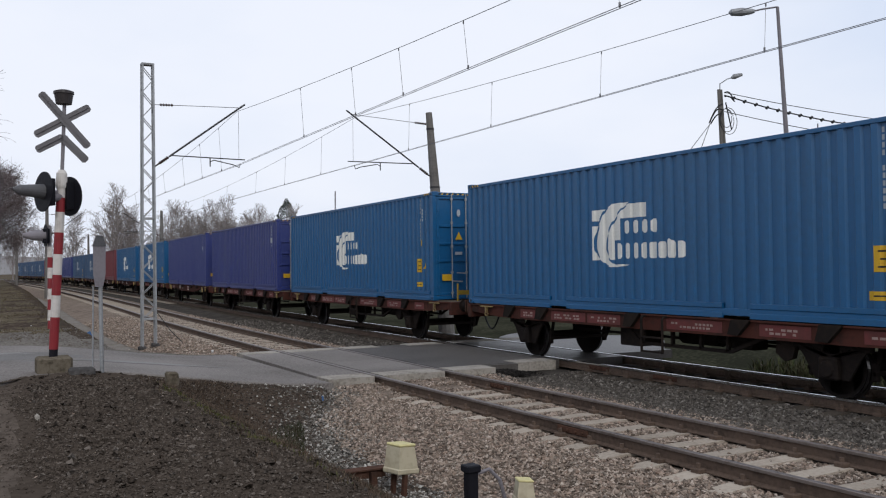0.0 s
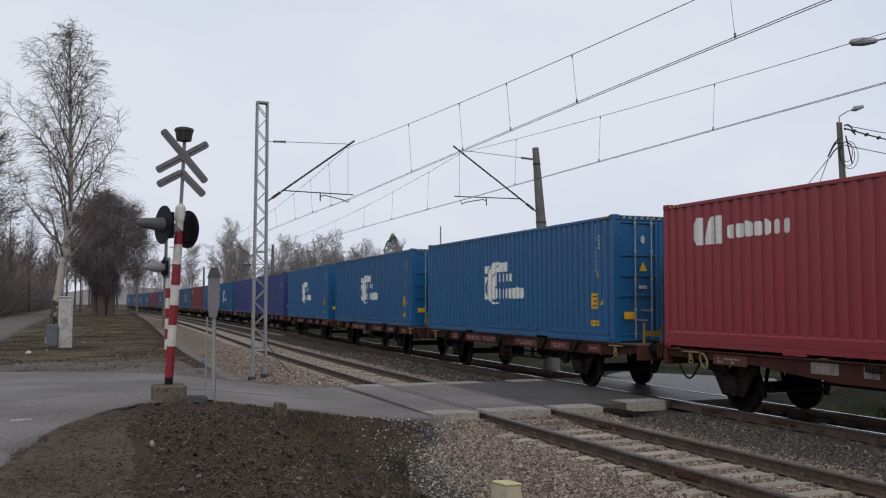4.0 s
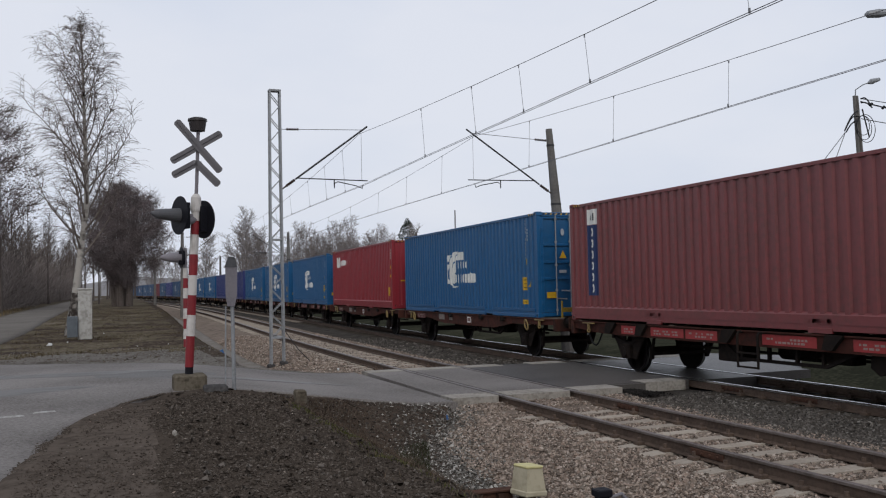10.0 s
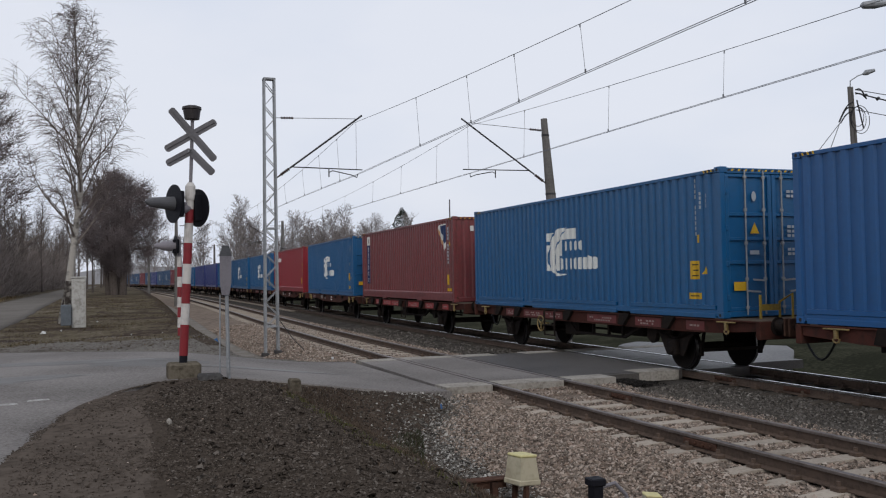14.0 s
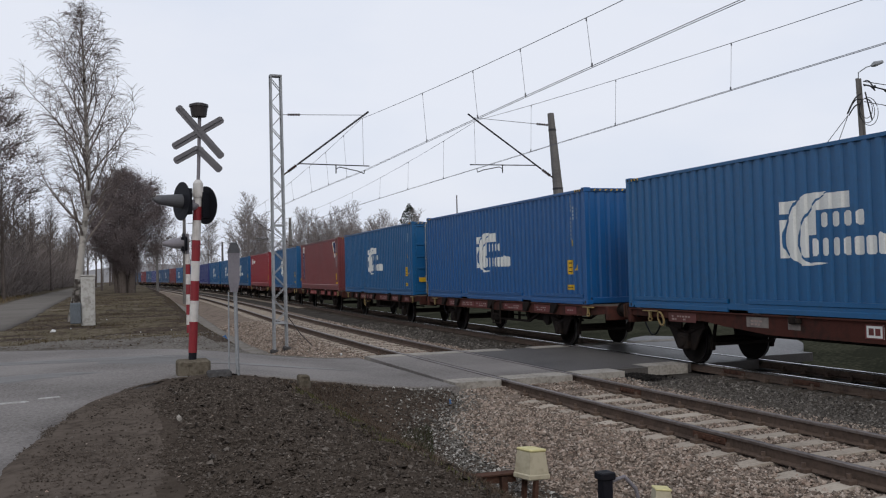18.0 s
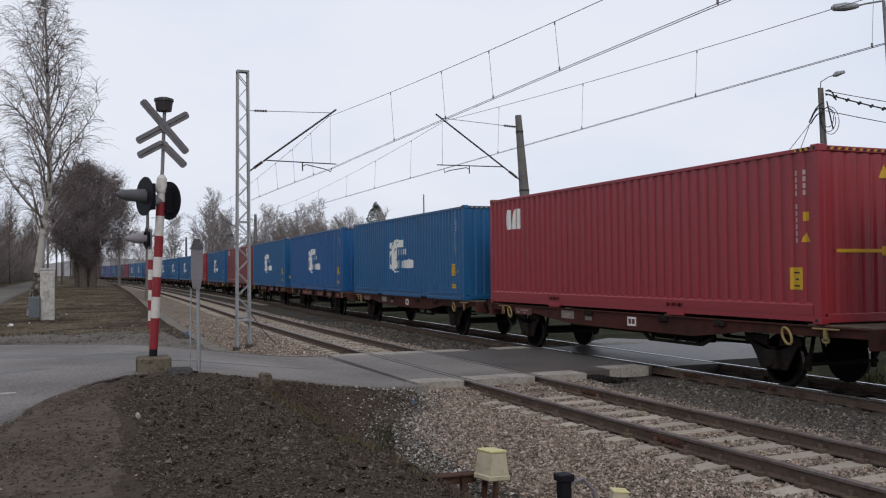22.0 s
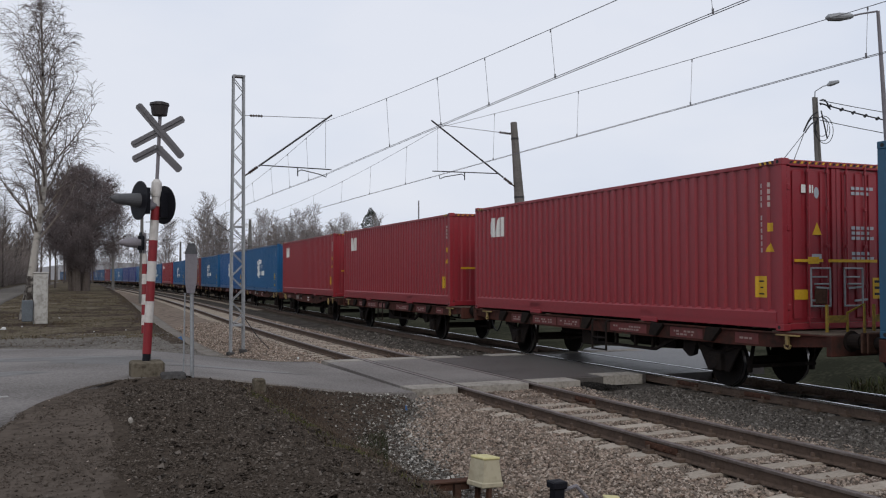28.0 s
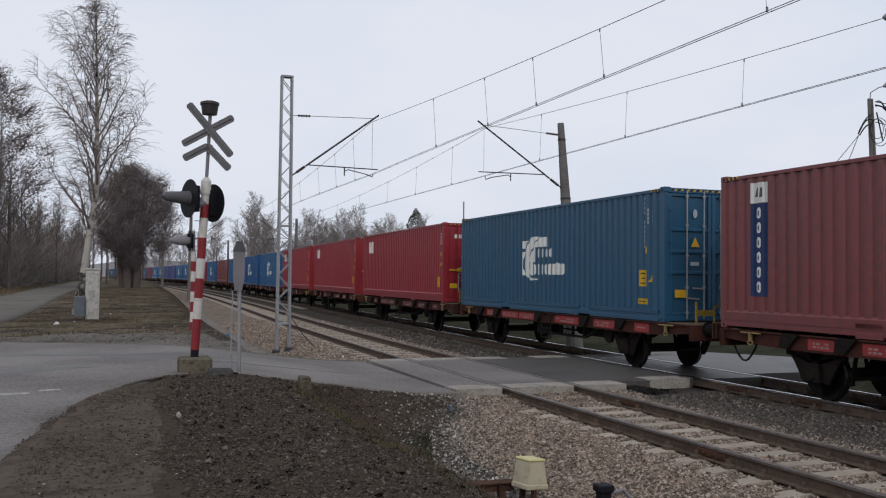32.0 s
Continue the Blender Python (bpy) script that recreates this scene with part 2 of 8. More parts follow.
RUST, DUST = (0.10, 0.055, 0.035), (0.20, 0.18, 0.15)
M = {
    "blue": mat("blue_paint", (0.003, 0.082, 0.212), 0.38, spec=0.5, dirt=(0.010, 0.066, 0.145), amount=0.25, grain=9, blotch=0.7, streak=(1, 1, 0.25), bump=0.05),
    "blue_dark": mat("dark_blue_paint", (0.022, 0.034, 0.155), 0.38, spec=0.5, dirt=(0.06, 0.07, 0.14), amount=0.2, grain=9, blotch=0.7, streak=(1, 1, 0.25)),
    "blue_teal": mat("faded_teal_blue_paint", (0.010, 0.072, 0.140), 0.38, spec=0.5, dirt=(0.018, 0.058, 0.10), amount=0.3, grain=9, blotch=0.7, streak=(1, 1, 0.25), bump=0.05),
    "blue_bright": mat("bright_blue_paint", (0.003, 0.074, 0.225), 0.38, spec=0.5, dirt=(0.010, 0.062, 0.16), amount=0.2, grain=9, blotch=0.7, streak=(1, 1, 0.25)),
    "red": mat("red_paint", (0.24, 0.015, 0.023), 0.38, spec=0.5, dirt=(0.19, 0.018, 0.024), amount=0.25, grain=9, blotch=0.7, streak=(1, 1, 0.25), bump=0.05),
    "maroon": mat("maroon_paint", (0.175, 0.036, 0.037), 0.38, spec=0.5, dirt=(0.085, 0.035, 0.03), amount=0.3, grain=9, blotch=0.7, streak=(1, 1, 0.25), bump=0.05),
    # blue and red for the distant containers, greyed to carry the haze
    "blue_grey": mat("haze_greyed_blue_paint", (0.040, 0.085, 0.165), 0.65, dirt=(0.045, 0.065, 0.10), amount=0.4, grain=9, blotch=0.7, streak=(1, 1, 0.25)),
    "red_grey": mat("haze_dulled_red_paint", (0.17, 0.042, 0.050), 0.65, dirt=(0.11, 0.045, 0.05), amount=0.4, grain=9, blotch=0.7, streak=(1, 1, 0.25)),
    "white_mark": mat("white_marking", (0.68, 0.68, 0.64), 0.6, amount=0.15),
    "grey_mark": mat("grey_marking", (0.34, 0.37, 0.40), 0.6, amount=0.2),
    "data_mark": mat("faded_data_lines", (0.46, 0.38, 0.35), 0.7, amount=0.4),
    "navy_mark": mat("navy_marking", (0.012, 0.03, 0.10), 0.6, amount=0.15),
    "ochre_rail": mat("dirty_yellow_handrail", (0.30, 0.20, 0.02), 0.6, dirt=(0.13, 0.08, 0.03), amount=0.4),
    "yellow_mark": mat("yellow_sticker", (0.56, 0.33, 0.015), 0.5, amount=0.2),
    "black_mark": mat("black_marking", (0.012, 0.012, 0.014), 0.6),
    "orange_mark": mat("pale_orange_marking", (0.55, 0.30, 0.16), 0.6, amount=0.3),
    "sill": mat("faded_red_oxide_frame", (0.068, 0.026, 0.020), 0.8, dirt=(0.030, 0.021, 0.018), amount=0.5, grain=7, blotch=1.1, bump=0.2, bump_scale=25, rand=0.2),
    "sill_red": mat("dull_red_plate", (0.125, 0.026, 0.024), 0.7, dirt=(0.07, 0.028, 0.023), amount=0.3, grain=8, blotch=2),
    "sill_fresh": mat("bright_red_plate", (0.30, 0.030, 0.030), 0.6, dirt=(0.17, 0.03, 0.025), amount=0.25, grain=8, blotch=2),
    "sill_brown": mat("brown_red_plate", (0.105, 0.032, 0.027), 0.7, dirt=(0.06, 0.028, 0.022), amount=0.3, grain=8, blotch=2),
    "sill_pale": mat("dirty_pale_label_plate", (0.20, 0.175, 0.155), 0.7, dirt=(0.09, 0.07, 0.06), amount=0.4, grain=10, blotch=3),
    "under": mat("sooty_undergear", (0.016, 0.013, 0.012), 0.85, dirt=(0.030, 0.022, 0.017), amount=0.4, grain=10, bump=0.3, bump_scale=20),
    "wheel": mat("dark_wheel_steel", (0.012, 0.0105, 0.010), 0.82, dirt=(0.024, 0.019, 0.016), amount=0.35, grain=12),
    "tread": mat("polished_tread", (0.30, 0.29, 0.28), 0.35, metal=1.0),
    "panel_print": mat("worn_panel_print", (0.30, 0.215, 0.19), 0.7, amount=0.4),
    "cream": mat("cream_fitting", (0.27, 0.19, 0.07), 0.6, dirt=(0.09, 0.06, 0.035), amount=0.45),
    "deck": mat("worn_deck_plate", (0.11, 0.085, 0.065), 0.8, amount=0.4, grain=12),
    "rubber": mat("black_rubber", (0.012, 0.012, 0.012), 0.6),
    "rail": mat("brown_rail_web", (0.105, 0.075, 0.058), 0.8, dirt=(0.060, 0.044, 0.036), amount=0.5, grain=20, blotch=3, bump=0.25, bump_scale=30),
    "rail_top": mat("worn_rail_head", (0.20, 0.17, 0.155), 0.42, metal=0.55, dirt=(0.09, 0.07, 0.06), amount=0.35, grain=15),
    "rail_shiny": mat("polished_rail_head", (0.62, 0.62, 0.62), 0.22, metal=1.0, dirt=(0.3, 0.3, 0.3), amount=0.2, grain=15),
    "sleeper": mat("weathered_concrete_sleeper", (0.37, 0.32, 0.265), 0.9, dirt=(0.25, 0.21, 0.17), amount=0.4, grain=25, blotch=2, bump=0.3, bump_scale=40, rand=0.12),
    "sleeper_dark": mat("dark_brown_sleeper", (0.085, 0.072, 0.060), 0.9, dirt=(0.045, 0.039, 0.033), amount=0.5, grain=25, blotch=2, bump=0.3, bump_scale=40, rand=0.15),
    "ballast": mat("light_ballast_bed", (0.22, 0.176, 0.143), 0.95, dirt=(0.095, 0.074, 0.060), amount=0.5, grain=26, blotch=1.2, bump=1.0, bump_scale=34),
    "ballast_dark": mat("dark_ballast_bed", (0.080, 0.072, 0.064), 0.95, dirt=(0.036, 0.032, 0.028), amount=0.5, grain=26, blotch=1.2, bump=1.0, bump_scale=34),
    "asphalt": mat("worn_asphalt", (0.205, 0.186, 0.172), 0.75, spec=0.16, dirt=(0.085, 0.074, 0.066), amount=0.5, grain=26, blotch=0.42, edges=0.42, bump=0.25, bump_scale=120),
    "asphalt_wet": mat("damp_asphalt", (0.085, 0.077, 0.071), 0.45, spec=0.25, dirt=(0.046, 0.042, 0.039), amount=0.4, grain=40, blotch=0.6, bump=0.2, bump_scale=120),
    "asphalt_flooded": mat("wet_shining_asphalt", (0.085, 0.080, 0.076), 0.5, spec=0.3, dirt=(0.05, 0.048, 0.046), amount=0.4, grain=14, blotch=0.7),
    "asphalt_mid": mat("dusty_crossing_asphalt", (0.090, 0.082, 0.075), 0.6, spec=0.2, dirt=(0.050, 0.045, 0.041), amount=0.5, grain=30, blotch=0.6, bump=0.2, bump_scale=120),
    "lane": mat("pale_gravel_lane", (0.165, 0.15, 0.135), 0.9, dirt=(0.11, 0.098, 0.085), amount=0.4, grain=14, blotch=0.4, bump=0.3),
    "concrete": mat("stained_concrete", (0.33, 0.305, 0.27), 0.9, dirt=(0.14, 0.122, 0.10), amount=0.4, grain=18, blotch=2.2, bump=0.35, bump_scale=40),
    "dark_bed": mat("near_black_ballast", (0.020, 0.018, 0.017), 0.85, dirt=(0.034, 0.030, 0.027), amount=0.4, grain=22, blotch=1.0, bump=1.0, bump_scale=34),
    "concrete_old": mat("mossy_old_concrete", (0.140, 0.120, 0.092), 0.95, dirt=(0.065, 0.054, 0.040), amount=0.5, grain=16, blotch=4, bump=0.6, bump_scale=30),
    "concrete_mast": mat("grey_mast_concrete", (0.165, 0.155, 0.145), 0.9, dirt=(0.105, 0.097, 0.09), amount=0.4, grain=16, blotch=2),
    "galv": mat("galvanised_steel", (0.30, 0.31, 0.32), 0.55, metal=0.4, dirt=(0.17, 0.17, 0.17), amount=0.35, grain=14),
    "sign_grey": mat("grey_sign_back", (0.128, 0.122, 0.130), 0.6, metal=0.2, dirt=(0.10, 0.096, 0.102), amount=0.35, grain=8),
    "lamp_grey": mat("grey_lamp_paint", (0.20, 0.185, 0.20), 0.6, amount=0.3),
    "black": mat("black_enamel", (0.012, 0.012, 0.016), 0.6, amount=0.3, spec=0.12),
    "hood": mat("grey_lamp_hood", (0.085, 0.085, 0.09), 0.6, amount=0.3),
    "white_paint": mat("dirty_white_paint", (0.55, 0.52, 0.49), 0.6, dirt=(0.33, 0.30, 0.27), amount=0.35, grain=10, blotch=3),
    "red_paint_post": mat("signal_red_paint", (0.215, 0.017, 0.023), 0.6, dirt=(0.13, 0.022, 0.024), amount=0.3, grain=10),
    "brown_pot": mat("dark_brown_bell", (0.030, 0.024, 0.024), 0.5, amount=0.3),
    "tube": mat("dark_cantilever_tube", (0.045, 0.043, 0.045), 0.6, metal=0.3),
    "wire": mat("dull_copper_wire", (0.17, 0.17, 0.18), 0.6, metal=0.3),
    "wire_dark": mat("black_cable", (0.02, 0.02, 0.022), 0.7),
    "insulator": mat("brown_glazed_insulator", (0.05, 0.03, 0.025), 0.25),
    "cab": mat("pale_grey_cabinet", (0.43, 0.415, 0.385), 0.75, dirt=(0.20, 0.185, 0.16), amount=0.4, grain=10, blotch=2.5),
    "cab_dark": mat("blue_grey_box", (0.115, 0.13, 0.145), 0.7, amount=0.35),
    "cream_box": mat("cream_plastic_box", (0.47, 0.42, 0.30), 0.6, dirt=(0.30, 0.25, 0.17), amount=0.4, grain=14, blotch=6),
    "yellow_lid": mat("faded_yellow_lid", (0.56, 0.50, 0.24), 0.6, amount=0.3, dirt=(0.40, 0.35, 0.19)),
    "rubble": mat("dark_grey_rubble", (0.060, 0.057, 0.056), 0.9, dirt=(0.13, 0.125, 0.12), amount=0.35, grain=14, blotch=5, bump=0.6, bump_scale=30),
    "rusty": mat("rusty_steel", (0.085, 0.045, 0.032), 0.85, dirt=(0.045, 0.028, 0.022), amount=0.5, grain=16, bump=0.3),
    "blue_bag": mat("blue_plastic_scrap", (0.03, 0.10, 0.24), 0.5),
    "soil": None,
}

import itertools
# ---------------------------------------------------------------- building helpers
class Shape:
    """Collects vertices and faces of one mesh."""

    def __init__(self):
        self.v, self.f, self.mi = [], [], []

    def add(self, verts, faces, mi=0):
        n = len(self.v)
        self.v += [tuple(p) for p in verts]
        self.f += [tuple(i + n for i in f) for f in faces]
        self.mi += [mi] * len(faces)
        return self

    def box(self, x0, x1, y0, y1, z0, z1, b=0.0, mi=0):
        lo, hi = (x0, y0, z0), (x1, y1, z1)
        if not b:
            vs = [(x, y, z) for x in (x0, x1) for y in (y0, y1) for z in (z0, z1)]
            return self.add(vs, [(0, 1, 3, 2), (4, 6, 7, 5), (0, 4, 5, 1), (2, 3, 7, 6), (0, 2, 6, 4), (1, 5, 7, 3)], mi)
        idx, vs = {}, []
        for cx in (0, 1):
            for cy in (0, 1):
                for cz in (0, 1):
                    c = (cx, cy, cz)
                    for a in range(3):
                        p = [hi[i] if c[i] else lo[i] for i in range(3)]
                        for i in range(3):
                            if i != a:
                                p[i] += -b if c[i] else b
                        idx[c, a] = len(vs)
                        vs.append(tuple(p))
        fs = []
        for a in range(3):
            o = [i for i in range(3) if i != a]
            for s in (0, 1):
                q = []
                for k in ((0, 0), (1, 0), (1, 1), (0, 1)):
                    c = [0, 0, 0]
                    c[a], c[o[0]], c[o[1]] = s, k[0], k[1]
                    q.append(idx[tuple(c), a])
                fs.append(tuple(q))
            for k in ((0, 0), (1, 0), (0, 1), (1, 1)):
                c0, c1 = [0, 0, 0], [0, 0, 0]
                c0[o[0]], c0[o[1]] = k
                c1[o[0]], c1[o[1]] = k
                c1[a] = 1
                c0, c1 = tuple(c0), tuple(c1)
                fs.append((idx[c0, o[0]], idx[c1, o[0]], idx[c1, o[1]], idx[c0, o[1]]))
        for cx in (0, 1):
            for cy in (0, 1):
                for cz in (0, 1):
                    fs.append(tuple(idx[(cx, cy, cz), a] for a in range(3)))
        return self.add(vs, fs, mi)

    def tube(self, pts, radii, n=8, cap=True, mi=0):
        pts = [Vector(p) for p in pts]
        if not hasattr(radii, "__len__"):
            radii = [radii] * len(pts)
        vs, fs = [], []
        side = None
        for i, p in enumerate(pts):
            d = (pts[min(i + 1, len(pts) - 1)] - pts[max(i - 1, 0)])
            if d.length < 1e-9:
                d = pts[-1] - pts[0]
            d.normalize()
            ref = side if side is not None and abs(side.dot(d)) < 0.95 else (Vector((0, 0, 1)) if abs(d.z) < 0.9 else Vector((1, 0, 0)))
            a = (ref - d * ref.dot(d)).normalized()
            side = a
            b = d.cross(a)
            for k in range(n):
                t = 2 * math.pi * k / n
                vs.append(p + (a * math.cos(t) + b * math.sin(t)) * radii[i])
        for i in range(len(pts) - 1):
            for k in range(n):
                fs.append((i * n + k, i * n + (k + 1) % n, (i + 1) * n + (k + 1) % n, (i + 1) * n + k))
        if cap:
            fs += [tuple(range(n))[::-1], tuple(range((len(pts) - 1) * n, len(pts) * n))]
        return self.add(vs, fs, mi)

    def bar(self, p, q, w, h=None, up=(0, 0, 1), mi=0):
        """A square bar from p to q."""
        p, q, h = Vector(p), Vector(q), h or w
        d = (q - p).normalized()
        up = Vector(up)
        if abs(d.dot(up)) > 0.95:
            up = Vector((1, 0, 0))
        a = d.cross(up).normalized() * (w / 2)
        b = a.cross(d).normalized() * (h / 2)
        vs = [e + s * a + t * b for e in (p, q) for s, t in ((-1, -1), (1, -1), (1, 1), (-1, 1))]
        return self.add(vs, [(3, 2, 1, 0), (4, 5, 6, 7), (0, 1, 5, 4), (1, 2, 6, 5), (2, 3, 7, 6), (3, 0, 4, 7)], mi)

    def extrude(self, outline, a, b, place, mi=0):
        """The 2D outline swept from a to b; place(u, v, w) gives the point."""
        n = len(outline)
        vs = [place(u, v, w) for w in (a, b) for u, v in outline]
        fs = [(i, (i + 1) % n, n + (i + 1) % n, n + i) for i in range(n)] + [tuple(range(n))[::-1], tuple(range(n, 2 * n))]
        return self.add(vs, fs, mi)

    def mesh(self, name, materials, smooth=False):
        me = bpy.data.meshes.new(name)
        me.from_pydata(self.v, [], self.f)
        for m in materials:
            me.materials.append(m)
        if len(materials) > 1:
            me.polygons.foreach_set("material_index", self.mi)
        if len(self.f) < 6000:
            bm = bmesh.new()
            bm.from_mesh(me)
            bmesh.ops.recalc_face_normals(bm, faces=bm.faces)
            bm.to_mesh(me)
            bm.free()
        if smooth:
            me.polygons.foreach_set("use_smooth", [True] * len(me.polygons))
        me.update()
        return me


def part(name, shape, material, parent=None, label="", smooth=False):
    mats = material if isinstance(material, (list, tuple)) else [material]
    ob = new(name, shape.mesh(name, mats, smooth))
    if parent:
        ob.parent = parent
    return tagged(ob, label) if label else ob


def thing(name, label, category, group="", kind=""):
    return tagged(new(name), label, category, group, kind)


def grid_mesh(name, X, Y, Z, materials, face_mat=None, smooth=True):
    """A height field over 2D arrays of points."""
    r, c = X.shape
    me = bpy.data.meshes.new(name)
    verts = np.stack([X, Y, Z], -1).reshape(-1, 3)
    i = np.arange(r * c).reshape(r, c)
    faces = np.stack([i[:-1, :-1], i[:-1, 1:], i[1:, 1:], i[1:, :-1]], -1).reshape(-1, 4)
    me.from_pydata(verts.tolist(), [], faces.tolist())
    for m in materials:
        me.materials.append(m)
    if face_mat is not None:
        me.polygons.foreach_set("material_index", face_mat.ravel().astype(np.int32))
    me.polygons.foreach_set("use_smooth", [smooth] * len(me.polygons))
    me.update()
    return new(name, me)


ICO_V = np.array([(0, 0.526, 0.851), (0, -0.526, 0.851), (0, 0.526, -0.851), (0, -0.526, -0.851), (0.526, 0.851, 0), (-0.526, 0.851, 0),
                  (0.526, -0.851, 0), (-0.526, -0.851, 0), (0.851, 0, 0.526), (0.851, 0, -0.526), (-0.851, 0, 0.526), (-0.851, 0, -0.526)])
ICO_F = [f for f in itertools.combinations(range(12), 3)
         if all(np.linalg.norm(ICO_V[a] - ICO_V[b]) < 1.1 for a, b in ((f[0], f[1]), (f[1], f[2]), (f[0], f[2])))]


OCT_V = np.array([(1, 0, 0), (-1, 0, 0), (0, 1, 0), (0, -1, 0), (0, 0, 1), (0, 0, -1)], float)
OCT_F = [(0, 2, 4), (2, 1, 4), (1, 3, 4), (3, 0, 4), (2, 0, 5), (1, 2, 5), (3, 1, 5), (0, 3, 5)]


def heap(name, P, size, materials, rng, flat=0.7, angular=True, soft=False):
    """Loose lumps at the points P, joined into one mesh."""
    n = len(P)
    base, tri = (OCT_V, OCT_F) if angular else (ICO_V, ICO_F)
    m = len(base)
    v = base[None] * rng.uniform(0.6, 1.35, (n, m, 1)) + rng.normal(0, 0.22, (n, m, 3))
    sc = np.stack([rng.uniform(0.7, 1.3, n), rng.uniform(0.6, 1.1, n), rng.uniform(0.5, 0.9, n) * flat / 0.7], -1) * size[:, None]
    v = v * sc[:, None]
    a, b = rng.uniform(0, 6.283, n), rng.uniform(-0.5, 0.5, n)
    ca, sa, cb, sb = np.cos(a), np.sin(a), np.cos(b), np.sin(b)
    x, y, z = v[..., 0], v[..., 1], v[..., 2]
    y, z = y * cb[:, None] - z * sb[:, None], y * sb[:, None] + z * cb[:, None]
    x, y = x * ca[:, None] - y * sa[:, None], x * sa[:, None] + y * ca[:, None]
    v = np.stack([x, y, z], -1) + P[:, None]
    f = (np.array(tri)[None] + m * np.arange(n)[:, None, None]).reshape(-1, 3)
    me = bpy.data.meshes.new(name)
    me.from_pydata(v.reshape(-1, 3).tolist(), [], f.tolist())
    for m in materials:
        me.materials.append(m)
    if soft:
        me.polygons.foreach_set("use_smooth", [True] * len(me.polygons))
    me.update()
    return new(name, me)


# ---------------------------------------------------------------- plan: y runs along the line, x across it, rail tops at z = 0
GAUGE = 1.507                 # between rail centres
NEAR, FAR = 0.79, 5.50        # track centres, from the near edge of the nearest rail
PITCH = 14.309                # wagon to wagon


def rail_x(y):
    y = np.asarray(y, float)
    return 7.145 + 0.6325e-3 * np.maximum(y, 0) ** 2 - 0.866e-3 * np.maximum(0, y - 49.1) ** 2


def rail_dx(y):
    y = np.asarray(y, float)
    return 1.265e-3 * np.maximum(y, 0) - 1.732e-3 * np.maximum(0, y - 49.1)


def along(y, off):
    """A point beside the line, off metres to the right of the nearest rail's edge."""
    d = rail_dx(y)
    n = np.sqrt(1 + d * d)
    return rail_x(y) + off / n, y - off * d / n


LINE_Y = np.linspace(-260, 520, 7801)
LX, LY = along(LINE_Y, FAR)
LINE_S = np.r_[0, np.cumsum(np.hypot(np.diff(LX), np.diff(LY)))]
LINE_S -= np.interp(17.0, LINE_Y, LINE_S)


def on_line(s):
    return float(np.interp(s, LINE_S, LX)), float(np.interp(s, LINE_S, LY))


def step(a, b, v):
    t = np.clip((np.asarray(v, float) - a) / (b - a), 0, 1)
    return t * t * (3 - 2 * t)


def road_z(x):
    return 0.42 * (1 - step(1.4, 6.3, x)) - 0.02 - 0.10 * step(15.0, 26.0, x)


def rough_noise(x, y, scale, seed=0.0):
    """Smooth bumps from a few crossed waves."""
    r = np.random.default_rng(int(seed * 10) + 5)
    z = 0
    for k in range(7):
        a, ph, w = r.uniform(0, 6.283), r.uniform(0, 6.283), scale * r.uniform(0.6, 1.9)
        z = z + np.sin((x * np.cos(a) + y * np.sin(a)) * w + ph + 0.7 * np.sin((y * np.cos(a) - x * np.sin(a)) * w * 0.6))
    return z / 7


def ground_z(x, y):
    x, y = np.asarray(x, float), np.asarray(y, float)
    d = x - rail_x(np.clip(y, -50, 400))
    left = 0.42 + 0.006 * np.clip(y - 45, 0, 100)
    near = left - (left + 0.42) * step(-4.75, -2.75, d) + 0.10 * np.exp(-((x - 1.9) / 0.9) ** 2 - ((y - 12.0) / 4.5) ** 2)
    past = left - (left + 0.45) * step(-4.2, -3.0, d)
    rz = road_z(x) - 0.025
    a, b = step(13.4, 15.3, y), step(22.2, 23.8, y)
    z = np.where(y < 18.5, near * (1 - a) + rz * a, rz * (1 - b) + past * b)
    right = step(7.4, 9.4, d)
    band = step(13.5, 15.5, y) * (1 - step(22.5, 24.5, y))
    far_side = -0.35 * (1 - band) - 0.16 * band + 0.004 * np.clip(x - 25, 0, 60)
    z = z * (1 - right) + far_side * right
    edge = np.interp(y, [-6, 9.2, 11.2, 12.6, 14.4, 15.75, 16.2, 22.0, 23.2, 24.1, 24.4], [-0.66, -0.58, -0.32, -0.03, 0.55, 1.3, 6, 6, 0.2, -1.7, -3.8])
    on_road = step(0.0, 0.25, edge - x) * (x > -10) * (y < 24.3)
    z = z * (1 - on_road) + (road_z(x) - 0.045) * on_road
    z = z + 0.10 * np.exp(-((x - 2.0) / 1.0) ** 2 - ((y - 15.4) / 0.42) ** 2) * (y < 15.95)
    track = step(-1.3, -1.05, d) * (1 - step(8.3, 8.6, d)) * (y < 470)
    z = z * (1 - track) - 0.7 * track
    far = np.hypot(x, y)
    soft = (1 - on_road) * (1 - np.exp(-((y - 18.7) / 3.2) ** 6)) * (1 - step(-3.2, -1.5, d) * (1 - right))
    z = z + soft * (0.045 * rough_noise(x, y, 1.1) + 0.03 * rough_noise(x, y, 3.3, 1) * (far < 60) + (0.018 * rough_noise(x, y, 9.0, 2) + 0.012 * rough_noise(x, y, 19.0, 6)) * (y < 16))
    return z


def ballast_z(u, y):
    z = np.interp(u, [-3.1, -1.25, -1.0, 2.6, 3.2, 3.9, 4.1, 7.35, 7.6, 9.4], [-0.56, -0.23, -0.205, -0.205, -0.26, -0.26, -0.215, -0.215, -0.24, -0.6])
    z = z + 0.075 * step(13.9, 15.4, y) * (np.asarray(y) < 18) * (np.asarray(u) < 2.6)
    return z + 0.012 * rough_noise(np.asarray(u) * 1.0, np.asarray(y, float), 5.0, 3)

